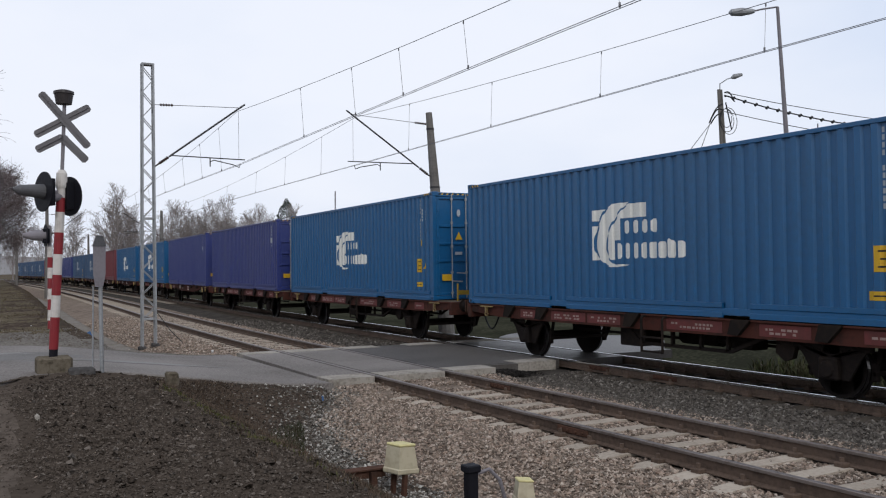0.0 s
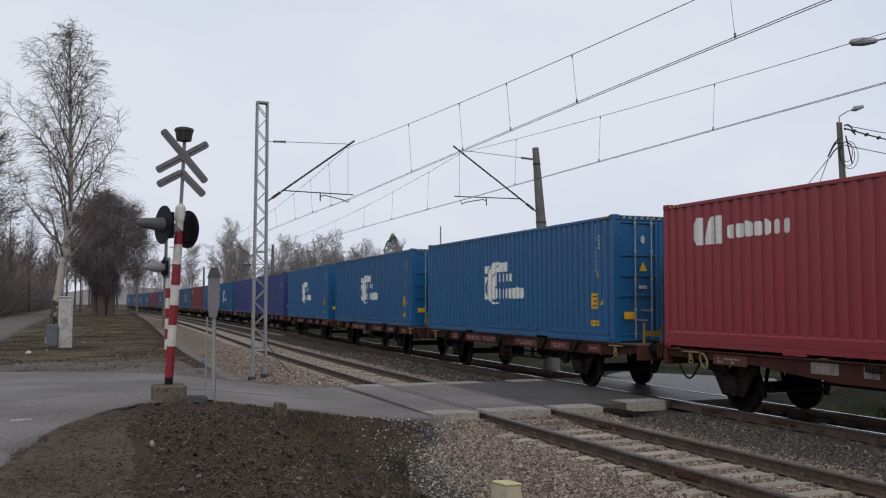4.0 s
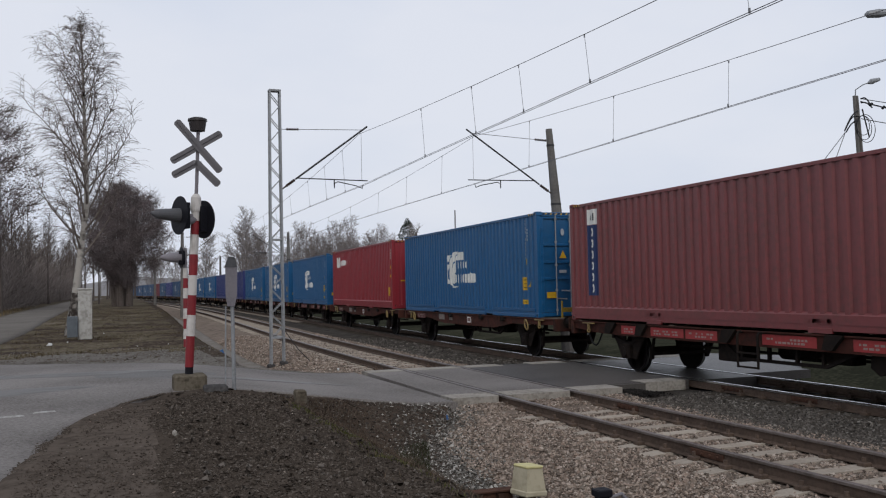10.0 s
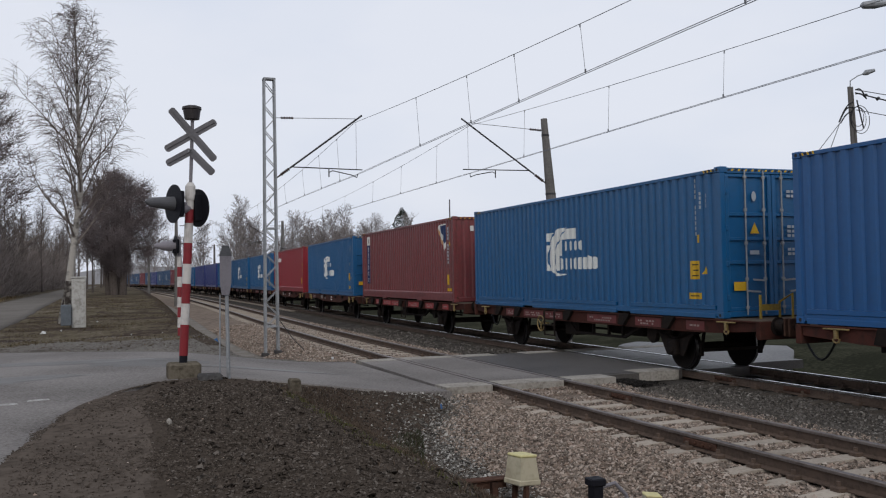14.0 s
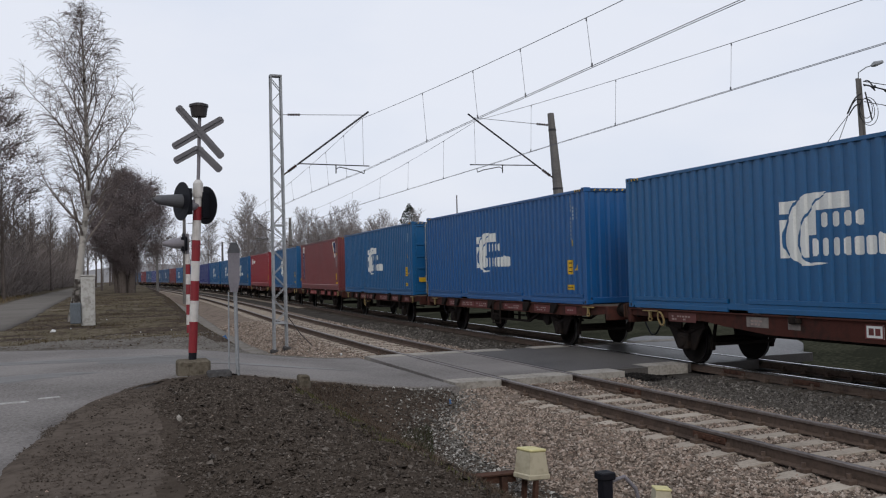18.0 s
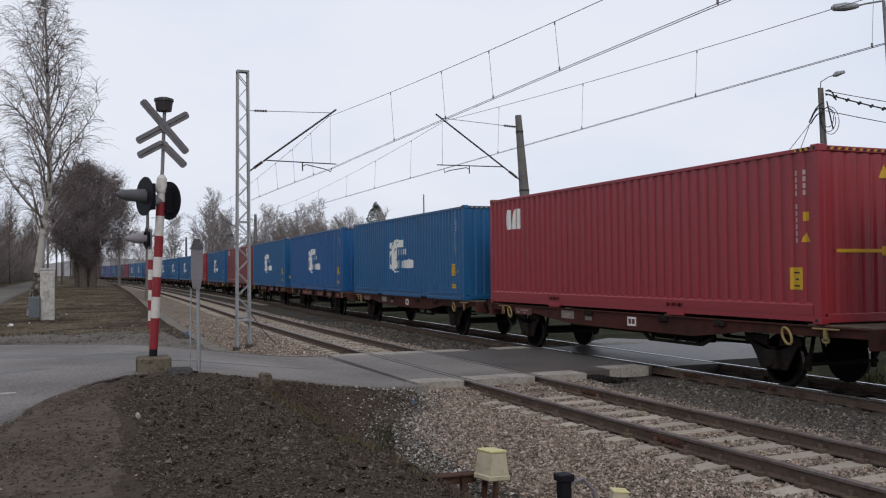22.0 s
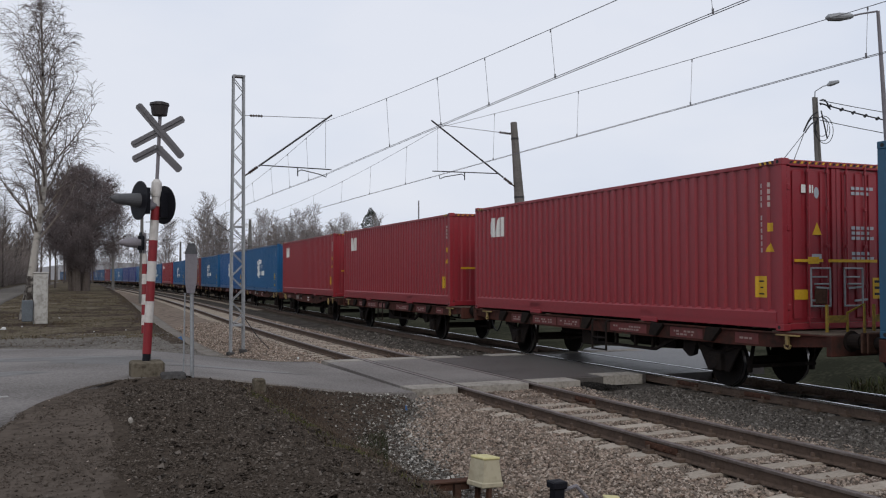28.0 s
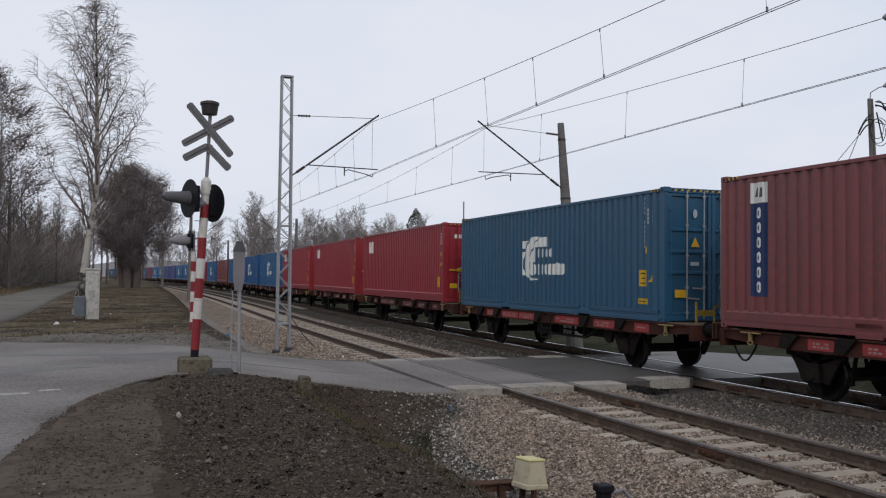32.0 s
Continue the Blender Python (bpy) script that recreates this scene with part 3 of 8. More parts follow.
# ---------------------------------------------------------------- ground
M["soil"] = mat("dark_tilled_soil", (0.058, 0.046, 0.037), 0.95, dirt=(0.082, 0.066, 0.053), amount=0.4, grain=11, blotch=0.9, bump=1.0, bump_scale=9)
M["path"] = mat("trodden_sandy_dirt", (0.106, 0.086, 0.071), 0.95, dirt=(0.056, 0.045, 0.037), amount=0.5, grain=9, blotch=1.1, bump=0.8, bump_scale=12)
M["turf"] = mat("brown_winter_turf", (0.114, 0.095, 0.072), 0.95, dirt=(0.054, 0.044, 0.034), amount=0.55, grain=5, blotch=0.45, bump=0.8, bump_scale=14)
M["grit"] = mat("grey_gravelly_verge", (0.120, 0.104, 0.088), 0.95, dirt=(0.060, 0.048, 0.038), amount=0.5, grain=16, blotch=0.8, bump=0.8, bump_scale=25)
M["scrub"] = mat("dead_brown_scrub", (0.076, 0.057, 0.044), 0.95, dirt=(0.046, 0.036, 0.028), amount=0.5, grain=9, blotch=1.2, bump=0.9, bump_scale=16)

M["cinder"] = mat("dark_weedy_cinder", (0.026, 0.027, 0.019), 0.95, dirt=(0.062, 0.062, 0.042), amount=0.5, grain=10, blotch=0.6, bump=0.9, bump_scale=16)


def mottled(name, tones, scale, grain, rough=0.95):
    """Ground of several tones that run into one another in patches."""
    m = mat(name, tones[0], rough, bump=0.45, bump_scale=7)
    n, l = m.node_tree.nodes, m.node_tree.links
    co = n.new("ShaderNodeTexCoord")
    big, fine = n.new("ShaderNodeTexNoise"), n.new("ShaderNodeTexNoise")
    big.inputs["Scale"].default_value, big.inputs["Detail"].default_value, big.inputs["Distortion"].default_value = scale, 6.0, 0.8
    fine.inputs["Scale"].default_value, fine.inputs["Detail"].default_value = grain, 5.0
    l.new(co.outputs["Object"], big.inputs["Vector"])
    l.new(co.outputs["Object"], fine.inputs["Vector"])
    mix = n.new("ShaderNodeMath")
    mix.operation = "MULTIPLY_ADD"
    mix.inputs[1].default_value = 0.45
    half = n.new("ShaderNodeMath")
    half.operation = "MULTIPLY"
    half.inputs[1].default_value = 0.55
    l.new(big.outputs["Fac"], half.inputs[0])
    l.new(fine.outputs["Fac"], mix.inputs[0])
    l.new(half.outputs[0], mix.inputs[2])
    ramp = n.new("ShaderNodeValToRGB")
    while len(ramp.color_ramp.elements) < len(tones):
        ramp.color_ramp.elements.new(0.5)
    for i, e in enumerate(ramp.color_ramp.elements):
        e.position, e.color = 0.41 + 0.18 * i / (len(tones) - 1), (*tones[i], 1)
    l.new(mix.outputs[0], ramp.inputs[0])
    l.new(ramp.outputs[0], n["Principled BSDF"].inputs["Base Color"])
    return m


M["verge"] = mottled("brown_mottled_verge", [(0.050, 0.039, 0.033), (0.068, 0.053, 0.043), (0.112, 0.092, 0.066), (0.098, 0.086, 0.054), (0.155, 0.128, 0.100)], 0.42, 5.0)
M["grit"] = mottled("grey_gravelly_verge", [(0.085, 0.074, 0.064), (0.125, 0.112, 0.099), (0.17, 0.157, 0.141), (0.11, 0.097, 0.083)], 0.8, 14.0)


def ballast_edge(y):
    """Where the pale stones of the near track end on the ditch side, as an offset from the nearest rail."""
    return np.interp(y, [5, 10.8, 13.5, 15.4, 15.6], [-3.1, -2.9, -1.95, -1.0, -0.98])


def path_edge(y):
    """Where the trodden path ends and the crumbled soil of the mound begins."""
    return np.interp(y, [6, 7.5, 10.2, 13.1, 15.4], [0.45, 0.60, 0.82, 0.95, 1.15])


def axis(fine0, fine1, d, ends, n):
    mid = np.arange(fine0, fine1 + d / 2, d)
    t = np.linspace(0, 1, n)[1:] ** 3
    return np.r_[(fine0 + (ends[0] - fine0) * t)[::-1], mid, fine1 + (ends[1] - fine1) * t]


gx, gy = axis(-3.2, 7.2, 0.075, (-1500, 1500), 46), axis(4.5, 25.5, 0.085, (-1200, 62), 60)
gy = np.r_[gy[gy < 25.55], np.arange(25.7, 40, 0.16), np.arange(40, 62, 0.32), 62 + (2600 - 62) * np.linspace(0, 1, 46)[1:] ** 3]
GX, GY = np.meshgrid(gx, gy)
GZ = ground_z(GX, GY)
fx, fy = (GX[:-1, :-1] + GX[1:, 1:]) / 2, (GY[:-1, :-1] + GY[1:, 1:]) / 2
wob = rough_noise(fx, fy, 0.9, 7)
wob2 = rough_noise(fx, fy, 3.0, 9)
fd = fx - rail_x(np.clip(fy, -50, 400))
kind = np.full(fx.shape, 2)
kind[(fy < 15.6) & (fx > -1.2) & (fx < 9)] = 0
kind[(fy < 15.4) & (fx < path_edge(fy) + 0.2 * wob + 0.15 * wob2) & (fx > -6)] = 1
kind[(fy < 15.4) & (fd > -4.3 + 0.4 * wob) & (fx < 9)] = 4
kind[(fy > 21.0) & (fy < 26.6 + 1.8 * wob + 1.0 * wob2) & (fx > -12) & (fx < 9)] = 3
kind[(fy > 24.2) & (kind == 2) & (fy < 130) & (fd < -3.5) & (fx > -5)] = 6
kind[(fy > 23.4) & (fd > -4.5 + 0.4 * wob) & (fd < -3.3) & (fx < 12) & (fy < 120)] = 0
kind[(fy > 21.0) & (fd > -3.55 + 0.2 * wob2) & (fx < 12) & (fy < 200)] = 3
kind[(fd > 7.2) & (fy < 110) & (fy > -40) & (fx < 60)] = 5
ground = grid_mesh("ground", GX, GY, GZ, [M["soil"], M["path"], M["turf"], M["grit"], M["scrub"], M["cinder"], M["verge"]], kind)
tagged(ground, "uneven winter ground of dark soil, brown turf and gravel", "ground", kind="structure")

# ---------------------------------------------------------------- ballast beds
by = np.r_[np.arange(-60, 4, 4.0), np.arange(4, 40, 0.2), np.arange(40, 120, 1.5), np.arange(120, 470, 8.0)]
bu = np.r_[np.linspace(-3.1, -1.0, 12), np.linspace(-0.8, 3.9, 22), np.linspace(4.1, 7.6, 14), [8.4, 9.4]]
BU, BY = np.meshgrid(bu, by)
BX, BYY = along(BY, BU)
BZ = ballast_z(BU, BY)
bm_ = (BU[:-1, :-1] + BU[1:, 1:]) / 2
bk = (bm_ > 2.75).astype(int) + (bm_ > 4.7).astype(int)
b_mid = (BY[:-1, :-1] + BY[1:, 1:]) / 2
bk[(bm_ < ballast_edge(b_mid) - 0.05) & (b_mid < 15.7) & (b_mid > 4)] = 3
ballast = grid_mesh("ballast_bed", BX, BYY, BZ, [M["ballast"], M["ballast_dark"], M["dark_bed"], M["scrub"]], bk)
tagged(ballast, "crushed stone ballast bed under the two tracks", "ballast", kind="structure")

# ---------------------------------------------------------------- roads
def ribbon(name, left, right, zf, material, n_across, label, kind="structure"):
    """A road surface between two edges given as rows of (x, y)."""
    L, R = np.array(left, float), np.array(right, float)
    t = np.linspace(0, 1, n_across)[None, :, None]
    P = L[:, None] * (1 - t) + R[:, None] * t
    Z = zf(P[..., 0], P[..., 1])
    P = np.concatenate([P[:, :1], P, P[:, -1:]], 1)
    Z = np.concatenate([Z[:, :1] - 0.25, Z, Z[:, -1:] - 0.25], 1)
    ob = grid_mesh(name, P[..., 0], P[..., 1], Z, [material])
    return tagged(ob, label, "road", kind=kind)


def bent(rows, n):
    rows = np.array(rows, float)
    t = np.linspace(0, len(rows) - 1, n)
    k = np.arange(len(rows))
    out = np.stack([np.interp(t, k, rows[:, i]) for i in (0, 1)], -1)
    for _ in range(3):
        out[1:-1] = (out[:-2] + 2 * out[1:-1] + out[2:]) / 4
    return out


road_near = bent([(-0.68, -6), (-0.66, 3), (-0.63, 7), (-0.58, 9.2), (-0.32, 11.2), (-0.03, 12.6), (0.55, 14.4), (1.3, 15.75), (2.4, 16.2), (3.4, 15.9), (4.6, 15.45), (5.6, 15.2), (6.25, 15.15)], 90)
road_far = bent([(-9.0, -6), (-9.0, 3), (-9.0, 8), (-8.6, 12), (-7.5, 17), (-5.5, 22), (-3.8, 24.3), (-1.7, 24.1), (0.2, 23.2), (2.0, 22.2), (3.6, 21.7), (5.2, 21.6), (6.25, 21.8)], 90)
ribbon("road", road_near, road_far, lambda x, y: road_z(x) + 0.008 * rough_noise(x, y, 0.8, 4), M["asphalt"], 26, "worn grey asphalt road bending up to the crossing")
lane_r = bent([(-4.6, 22.5), (-3.6, 26), (-2.6, 32), (-2.2, 42), (-1.9, 60), (-1.2, 85), (0.3, 115), (2.2, 150), (4, 200)], 40)
lane_l = bent([(-8.0, 18.5), (-7.6, 26), (-6.6, 34), (-5.8, 44), (-5.3, 60), (-4.6, 85), (-3.0, 115), (-1.0, 150), (0.5, 200)], 40)
ribbon("gravel_lane", lane_r, lane_l, lambda x, y: np.maximum(ground_z(x, y), road_z(x)) + 0.05, M["lane"], 8, "pale gravel lane running along the line under the trees")


M["bank"] = mat("smooth_grey_channel_lining", (0.215, 0.195, 0.172), 0.9, dirt=(0.135, 0.118, 0.10), amount=0.45, grain=12, blotch=1.4, bump=0.3, bump_scale=50)
bank_y = np.linspace(24.6, 95, 90)
bank_l = np.interp(bank_y, [24.6, 26.5, 32, 95], [-2.55, -3.35, -3.45, -3.3])
bank_r = np.interp(bank_y, [24.6, 27.0, 34, 95], [-2.35, -2.25, -2.40, -2.5])
ribbon("channel_lining", np.stack(along(bank_y, bank_l), -1), np.stack(along(bank_y, bank_r), -1),
       lambda x, y: np.maximum(ground_z(x, y), ballast_z(x - rail_x(y), y)) + 0.035, M["bank"], 8, "smooth grey lining of the drainage channel beside the ballast")


def crossing_piece(name, u0, u1, v0, v1, z0, z1, material, label, parent=None):
    """A slab between two offsets and two places along the line."""
    s = Shape()
    us = np.linspace(u0, u1, 3)
    pts = []
    for z in (z0, z1):
        for v in (v0, v1):
            for u in us:
                x, y = along(v, u)
                pts.append((float(x), float(y), z))
    f = []
    for i in range(2):
        f += [(i, i + 1, i + 4, i + 3), (6 + i, 9 + i, 10 + i, 7 + i), (i, 6 + i, 7 + i, i + 1), (3 + i, 4 + i, 10 + i, 9 + i)]
    f += [(0, 3, 9, 6), (2, 8, 11, 5)]
    s.add(pts, f)
    return part(name, s, material, parent, label)


crossing = thing("level_crossing", "concrete and asphalt decking of the level crossing, light slabs at its ends", "crossing", kind="structure")
V0, V1 = 15.55, 21.9
for u0, u1, wet in ((-0.98, -0.05, 0), (0.13, 1.455, 0), (1.64, 4.62, 0), (4.84, 6.16, 1), (6.35, 8.2, 1)):
    edge = 1.0 if u0 > 6 else 0.62
    asp = M["asphalt_wet"] if u0 > 4.7 else M["asphalt_mid"] if u0 > 1.6 else M["asphalt"]
    crossing_piece("decking", u0, u1, V0 + edge, V1 - 0.6, -0.2, -0.006, asp, "", crossing)
    if u0 == 1.64:
        for a, b, e, d in ((1.64, 2.62, 0.0, 0.615), (3.45, 4.45, 0.50, 1.05)):
            crossing_piece("slab", a, b, V0 + e, V0 + d, -0.2, -0.001, M["concrete"], "light concrete slab", crossing)
            crossing_piece("slab", a, b, V1 - 0.595, V1, -0.2, -0.001, M["concrete"], "light concrete slab", crossing)
        crossing_piece("decking", 2.625, 3.445, V0 + 0.45, V0 + 0.615, -0.2, -0.012, asp, "", crossing)
        crossing_piece("decking", 2.625, 3.655, V1 - 0.595, V1 - 0.2, -0.2, -0.012, asp, "", crossing)
    else:
        if u0 < 6:
            crossing_piece("slab", u0, u1, V0 if u0 < 4 else V0 + 0.35, V0 + 0.615, -0.2, -0.001, M["concrete" if u0 < 4 else "asphalt_wet"], "light concrete slab" if u0 < 4 else "dark end slab between the rails", crossing)
        crossing_piece("slab", u0, u1, V1 - 0.595, V1, -0.2, -0.001, M["concrete"], "light concrete slab", crossing)
for nm_, a_, b_, m_ in (("kerb_block", -1.34, -1.0, "concrete_old"), ("edge_plate", -1.62, -1.36, "rusty")):
    crossing_piece(nm_, a_, b_, V0 + 0.02, V0 + 0.40, -0.30, -0.035, M[m_], "rusty steel edge plate" if m_ == "rusty" else "dark stained kerb block", crossing)
far_road_l = [(float(along(V0, 8.2)[0]), 16.7), (16.4, 17.8), (18.2, 19.5), (19.2, 20.9)]
far_road_r = [(float(along(V1, 8.2)[0]), 21.9), (15.0, 23.4), (15.8, 24.2), (16.6, 24.7)]
ribbon("far_road", bent(far_road_l, 24), bent(far_road_r, 24), lambda x, y: -0.012 - 0.13 * step(13.2, 15.0, x), M["asphalt_flooded"], 8, "damp asphalt apron leaving the crossing behind the train")

# ---------------------------------------------------------------- tracks
RAIL_HEAD = [(-0.036, -0.036), (0.036, -0.036), (0.036, -0.006), (0.028, 0.0), (-0.028, 0.0), (-0.036, -0.006)]
RAIL_BODY = [(-0.075, -0.172), (0.075, -0.172), (0.075, -0.160), (0.012, -0.140), (0.010, -0.040), (0.034, -0.034), (-0.034, -0.034), (-0.010, -0.040), (-0.012, -0.140), (-0.075, -0.160)]


def swept(outline, u, ys, z=0.0):
    s = Shape()
    vs, n = [], len(outline)
    for y in ys:
        for a, b in outline:
            px, py = along(y, u + a)
            vs.append((float(px), float(py), b + z))
    fs = []
    for i in range(len(ys) - 1):
        for k in range(n):
            fs.append((i * n + k, i * n + (k + 1) % n, (i + 1) * n + (k + 1) % n, (i + 1) * n + k))
    fs += [tuple(range(n))[::-1], tuple(range((len(ys) - 1) * n, len(ys) * n))]
    return s.add(vs, fs)


rail_ys = np.r_[np.arange(-60, 60, 2.0), np.arange(60, 460, 5.0)]
sleeper_me = None
for name, c, head, label in (("near_track", NEAR, "rail_top", "empty railway track with brown rails on concrete sleepers"),
                             ("far_track", FAR, "rail_shiny", "railway track under the train with shiny rail heads")):
    tr = thing(name, label, "railway track", kind="structure")
    for sgn in (-1, 1):
        r = part("rail", swept(RAIL_BODY, c + sgn * GAUGE / 2, rail_ys), M["rail"], tr)
        part("rail_head", swept(RAIL_HEAD, c + sgn * GAUGE / 2, rail_ys, 0.001), M[head], r)
    if sleeper_me is None:
        sh = Shape()
        sh.extrude([(-1.3, -0.40), (1.3, -0.40), (1.3, -0.205), (0.95, -0.176), (0.52, -0.176), (0.3, -0.182), (-0.3, -0.182), (-0.52, -0.176), (-0.95, -0.176), (-1.3, -0.205)],
                   -0.12, 0.12, lambda u, v, w: (u, w * (1.0 if v > -0.3 else 1.15), v))
        sleeper_me = sh.mesh("sleeper", [M["sleeper"]])
        dark_sleeper_me = sh.mesh("dark_sleeper", [M["sleeper_dark"]])
        cl = Shape()
        for sg in (-1, 1):
            for q in (-1, 1):
                x = sg * GAUGE / 2 + q * 0.105
                cl.box(x - 0.055, x + 0.055, -0.07, 0.07, -0.185, -0.125, 0.012)
                cl.tube([(x, 0, -0.13), (x, 0, -0.075)], [0.03, 0.026], 6)
        clip_me = cl.mesh("rail_clip", [M["rail"]])
    i = 0
    y = 4.6
    while y < 62:
        if not (V0 - 0.1 < y < V1 + 0.1):
            px, py = along(y, c)
            o = new("sleeper", sleeper_me if c == NEAR else dark_sleeper_me)
            o.parent = tr
            a = math.atan2(-float(rail_dx(y)), 1)
            o.matrix_basis = Matrix.Translation((float(px), float(py), 0.004 * math.sin(i * 2.3))) @ Matrix.Rotation(a + 0.008 * math.sin(i * 5.1), 4, "Z")
            if y < 24:
                k = new("rail_clip", clip_me)
                k.parent = o
        i += 1
        y += 0.62
    far_sl = Shape()
    for j in range(200):
        y = 62.4 + 0.62 * j
        px, py = along(y, c)
        far_sl.box(float(px) - 1.3, float(px) + 1.3, float(py) - 0.12, float(py) + 0.12, -0.4, -0.185)
    tagged(part("distant_sleepers", far_sl, M["sleeper"], tr), kind="stuff")

# fishplate joints on the rails near the crossing
for u, v in ((GAUGE + 0.036, 13.6), (0.036, 9.4), (4.75, 12.9), (4.75, 14.9)):
    px, py = along(v, u - 0.024)
    s = Shape()
    s.box(float(px) - 0.014, float(px) + 0.014, float(py) - 0.32, float(py) + 0.32, -0.135, -0.05, 0.008)
    for k in (-0.22, -0.08, 0.08, 0.22):
        s.tube([(float(px) - 0.014, float(py) + k, -0.092), (float(px) - 0.04, float(py) + k, -0.092)], 0.018, 6)
    part("fishplate", s, M["rusty"], bpy.data.objects["near_track" if u < 3 else "far_track"], "bolted rusty joint plate")

# ---------------------------------------------------------------- loose stones, clods and weeds
rng = np.random.default_rng(11)


def scatter(n, u0, u1, y0, y1):
    return rng.uniform(u0, u1, n), rng.uniform(y0, y1, n)


def stones(name, n, u0, u1, y0, y1, lo, hi, material, label):
    u, y = scatter(n, u0, u1, y0, y1)
    keep = ~((y > V0 - 0.1) & (y < V1 + 0.1))
    for c in (NEAR, FAR):
        for sg in (-1, 1):
            keep &= abs(u - (c + sg * GAUGE / 2)) > 0.10
        on_sl = (abs(((y - 4.6 + 0.31) % 0.62) - 0.31) < 0.155) & (abs(u - c) < 1.30)
        keep &= ~(on_sl & (rng.uniform(0, 1, n) > 0.045 + 0.25 * (abs(u - c) > 1.15)))
    keep &= rng.uniform(0, 1, n) < np.where(y < 18, np.clip((u - ballast_edge(y) + 0.12 * np.sin(y * 3)) / 0.5, 0.02, 1), 1.0)
    u, y = u[keep], y[keep]
    x, yy = along(y, u)
    P = np.stack([x, yy, ballast_z(u, y) + rng.uniform(0.0, 0.02, len(u))], -1)
    ob = heap(name, P, rng.uniform(lo, hi, len(u)), [material], rng)
    return tagged(ob, label, "ballast stones", kind="stuff")


pale = speckled("crushed_pale_stone", [(0.25, 0.197, 0.158), (0.35, 0.28, 0.225), (0.14, 0.11, 0.09), (0.30, 0.223, 0.176), (0.46, 0.39, 0.33), (0.15, 0.12, 0.097), (0.10, 0.078, 0.064), (0.23, 0.195, 0.163)])
dull = speckled("crushed_dull_stone", [(0.065, 0.059, 0.052), (0.105, 0.092, 0.08), (0.045, 0.040, 0.036), (0.08, 0.071, 0.062), (0.15, 0.135, 0.12), (0.06, 0.054, 0.048), (0.24, 0.22, 0.195)])
grey = speckled("oily_grey_stone", [(0.045, 0.041, 0.037), (0.19, 0.176, 0.155), (0.030, 0.028, 0.025), (0.14, 0.130, 0.117), (0.48, 0.455, 0.415), (0.07, 0.064, 0.056)])
verge = speckled("brown_verge_litter", [(0.086, 0.065, 0.049), (0.064, 0.048, 0.036), (0.125, 0.098, 0.074), (0.052, 0.040, 0.030), (0.18, 0.148, 0.116)])
slope = speckled("dark_slope_soil", [(0.075, 0.056, 0.045), (0.060, 0.046, 0.037), (0.095, 0.072, 0.058), (0.050, 0.039, 0.032), (0.16, 0.145, 0.125), (0.07, 0.052, 0.042)])
rubble = speckled("dark_ditch_rubble", [(0.046, 0.039, 0.034), (0.075, 0.062, 0.052), (0.032, 0.027, 0.024), (0.13, 0.116, 0.10), (0.058, 0.046, 0.038), (0.04, 0.033, 0.028), (0.26, 0.235, 0.21)])
vstone = speckled("grey_verge_stone", [(0.15, 0.137, 0.122), (0.21, 0.197, 0.18), (0.10, 0.09, 0.08), (0.27, 0.255, 0.235), (0.12, 0.105, 0.09)])
clod = speckled("crumbled_soil", [(0.060, 0.048, 0.039), (0.078, 0.063, 0.051), (0.052, 0.042, 0.034), (0.115, 0.094, 0.078), (0.043, 0.035, 0.029), (0.066, 0.053, 0.043), (0.16, 0.137, 0.118), (0.057, 0.046, 0.037)])
stones("ballast_stones", 62000, -2.9, 2.75, 4.8, 15.6, 0.013, 0.034, pale, "loose pinkish grey ballast stones beside the near track")
stones("ballast_stones", 24000, -2.45, 2.7, 21.9, 46, 0.02, 0.045, pale, "loose pinkish grey ballast stones beyond the road")
stones("dark_ballast_stones", 20000, 2.45, 4.66, 5.5, 15.6, 0.016, 0.042, dull, "dull brownish ballast stones between the tracks")
stones("dark_ballast_stones", 4500, 2.6, 4.7, 21.9, 40, 0.03, 0.055, dull, "dull brownish ballast stones between the tracks")


def strew(name, n, x0, x1, y0, y1, lo, hi, material, label, test=None, category="soil", flat=0.7):
    soft = category == "soil"
    x, y = rng.uniform(x0, x1, n), rng.uniform(y0, y1, n)
    if test is not None:
        k = test(x, y)
        x, y = x[k], y[k]
    z = ground_z(x, y)
    if y1 < 20:
        z = np.maximum(z, np.where(x - rail_x(y) > -3.05, ballast_z(x - rail_x(y), y), -9))
    P = np.stack([x, y, z + rng.uniform(-0.005, 0.012, len(x))], -1)
    size = lo + (hi - lo) * rng.uniform(0, 1, len(x)) ** 2.5
    return tagged(heap(name, P, size, [material], rng, flat, not soft or n > 9000, soft and n < 9000), label, category, kind="stuff")


def on_mound(x, y):
    edge = np.interp(y, [4, 9.2, 11.2, 12.6, 14.4, 15.75], [-0.52, -0.42, -0.12, 0.2, 0.88, 2.0])
    return (x > edge) & (x - rail_x(y) < -3.4) & (y < 15.1 + 0.25 * np.sin(x * 4)) & ((x > path_edge(y) + 0.15 * np.sin(y * 2)) | (rng.uniform(0, 1, len(x)) < 0.12))


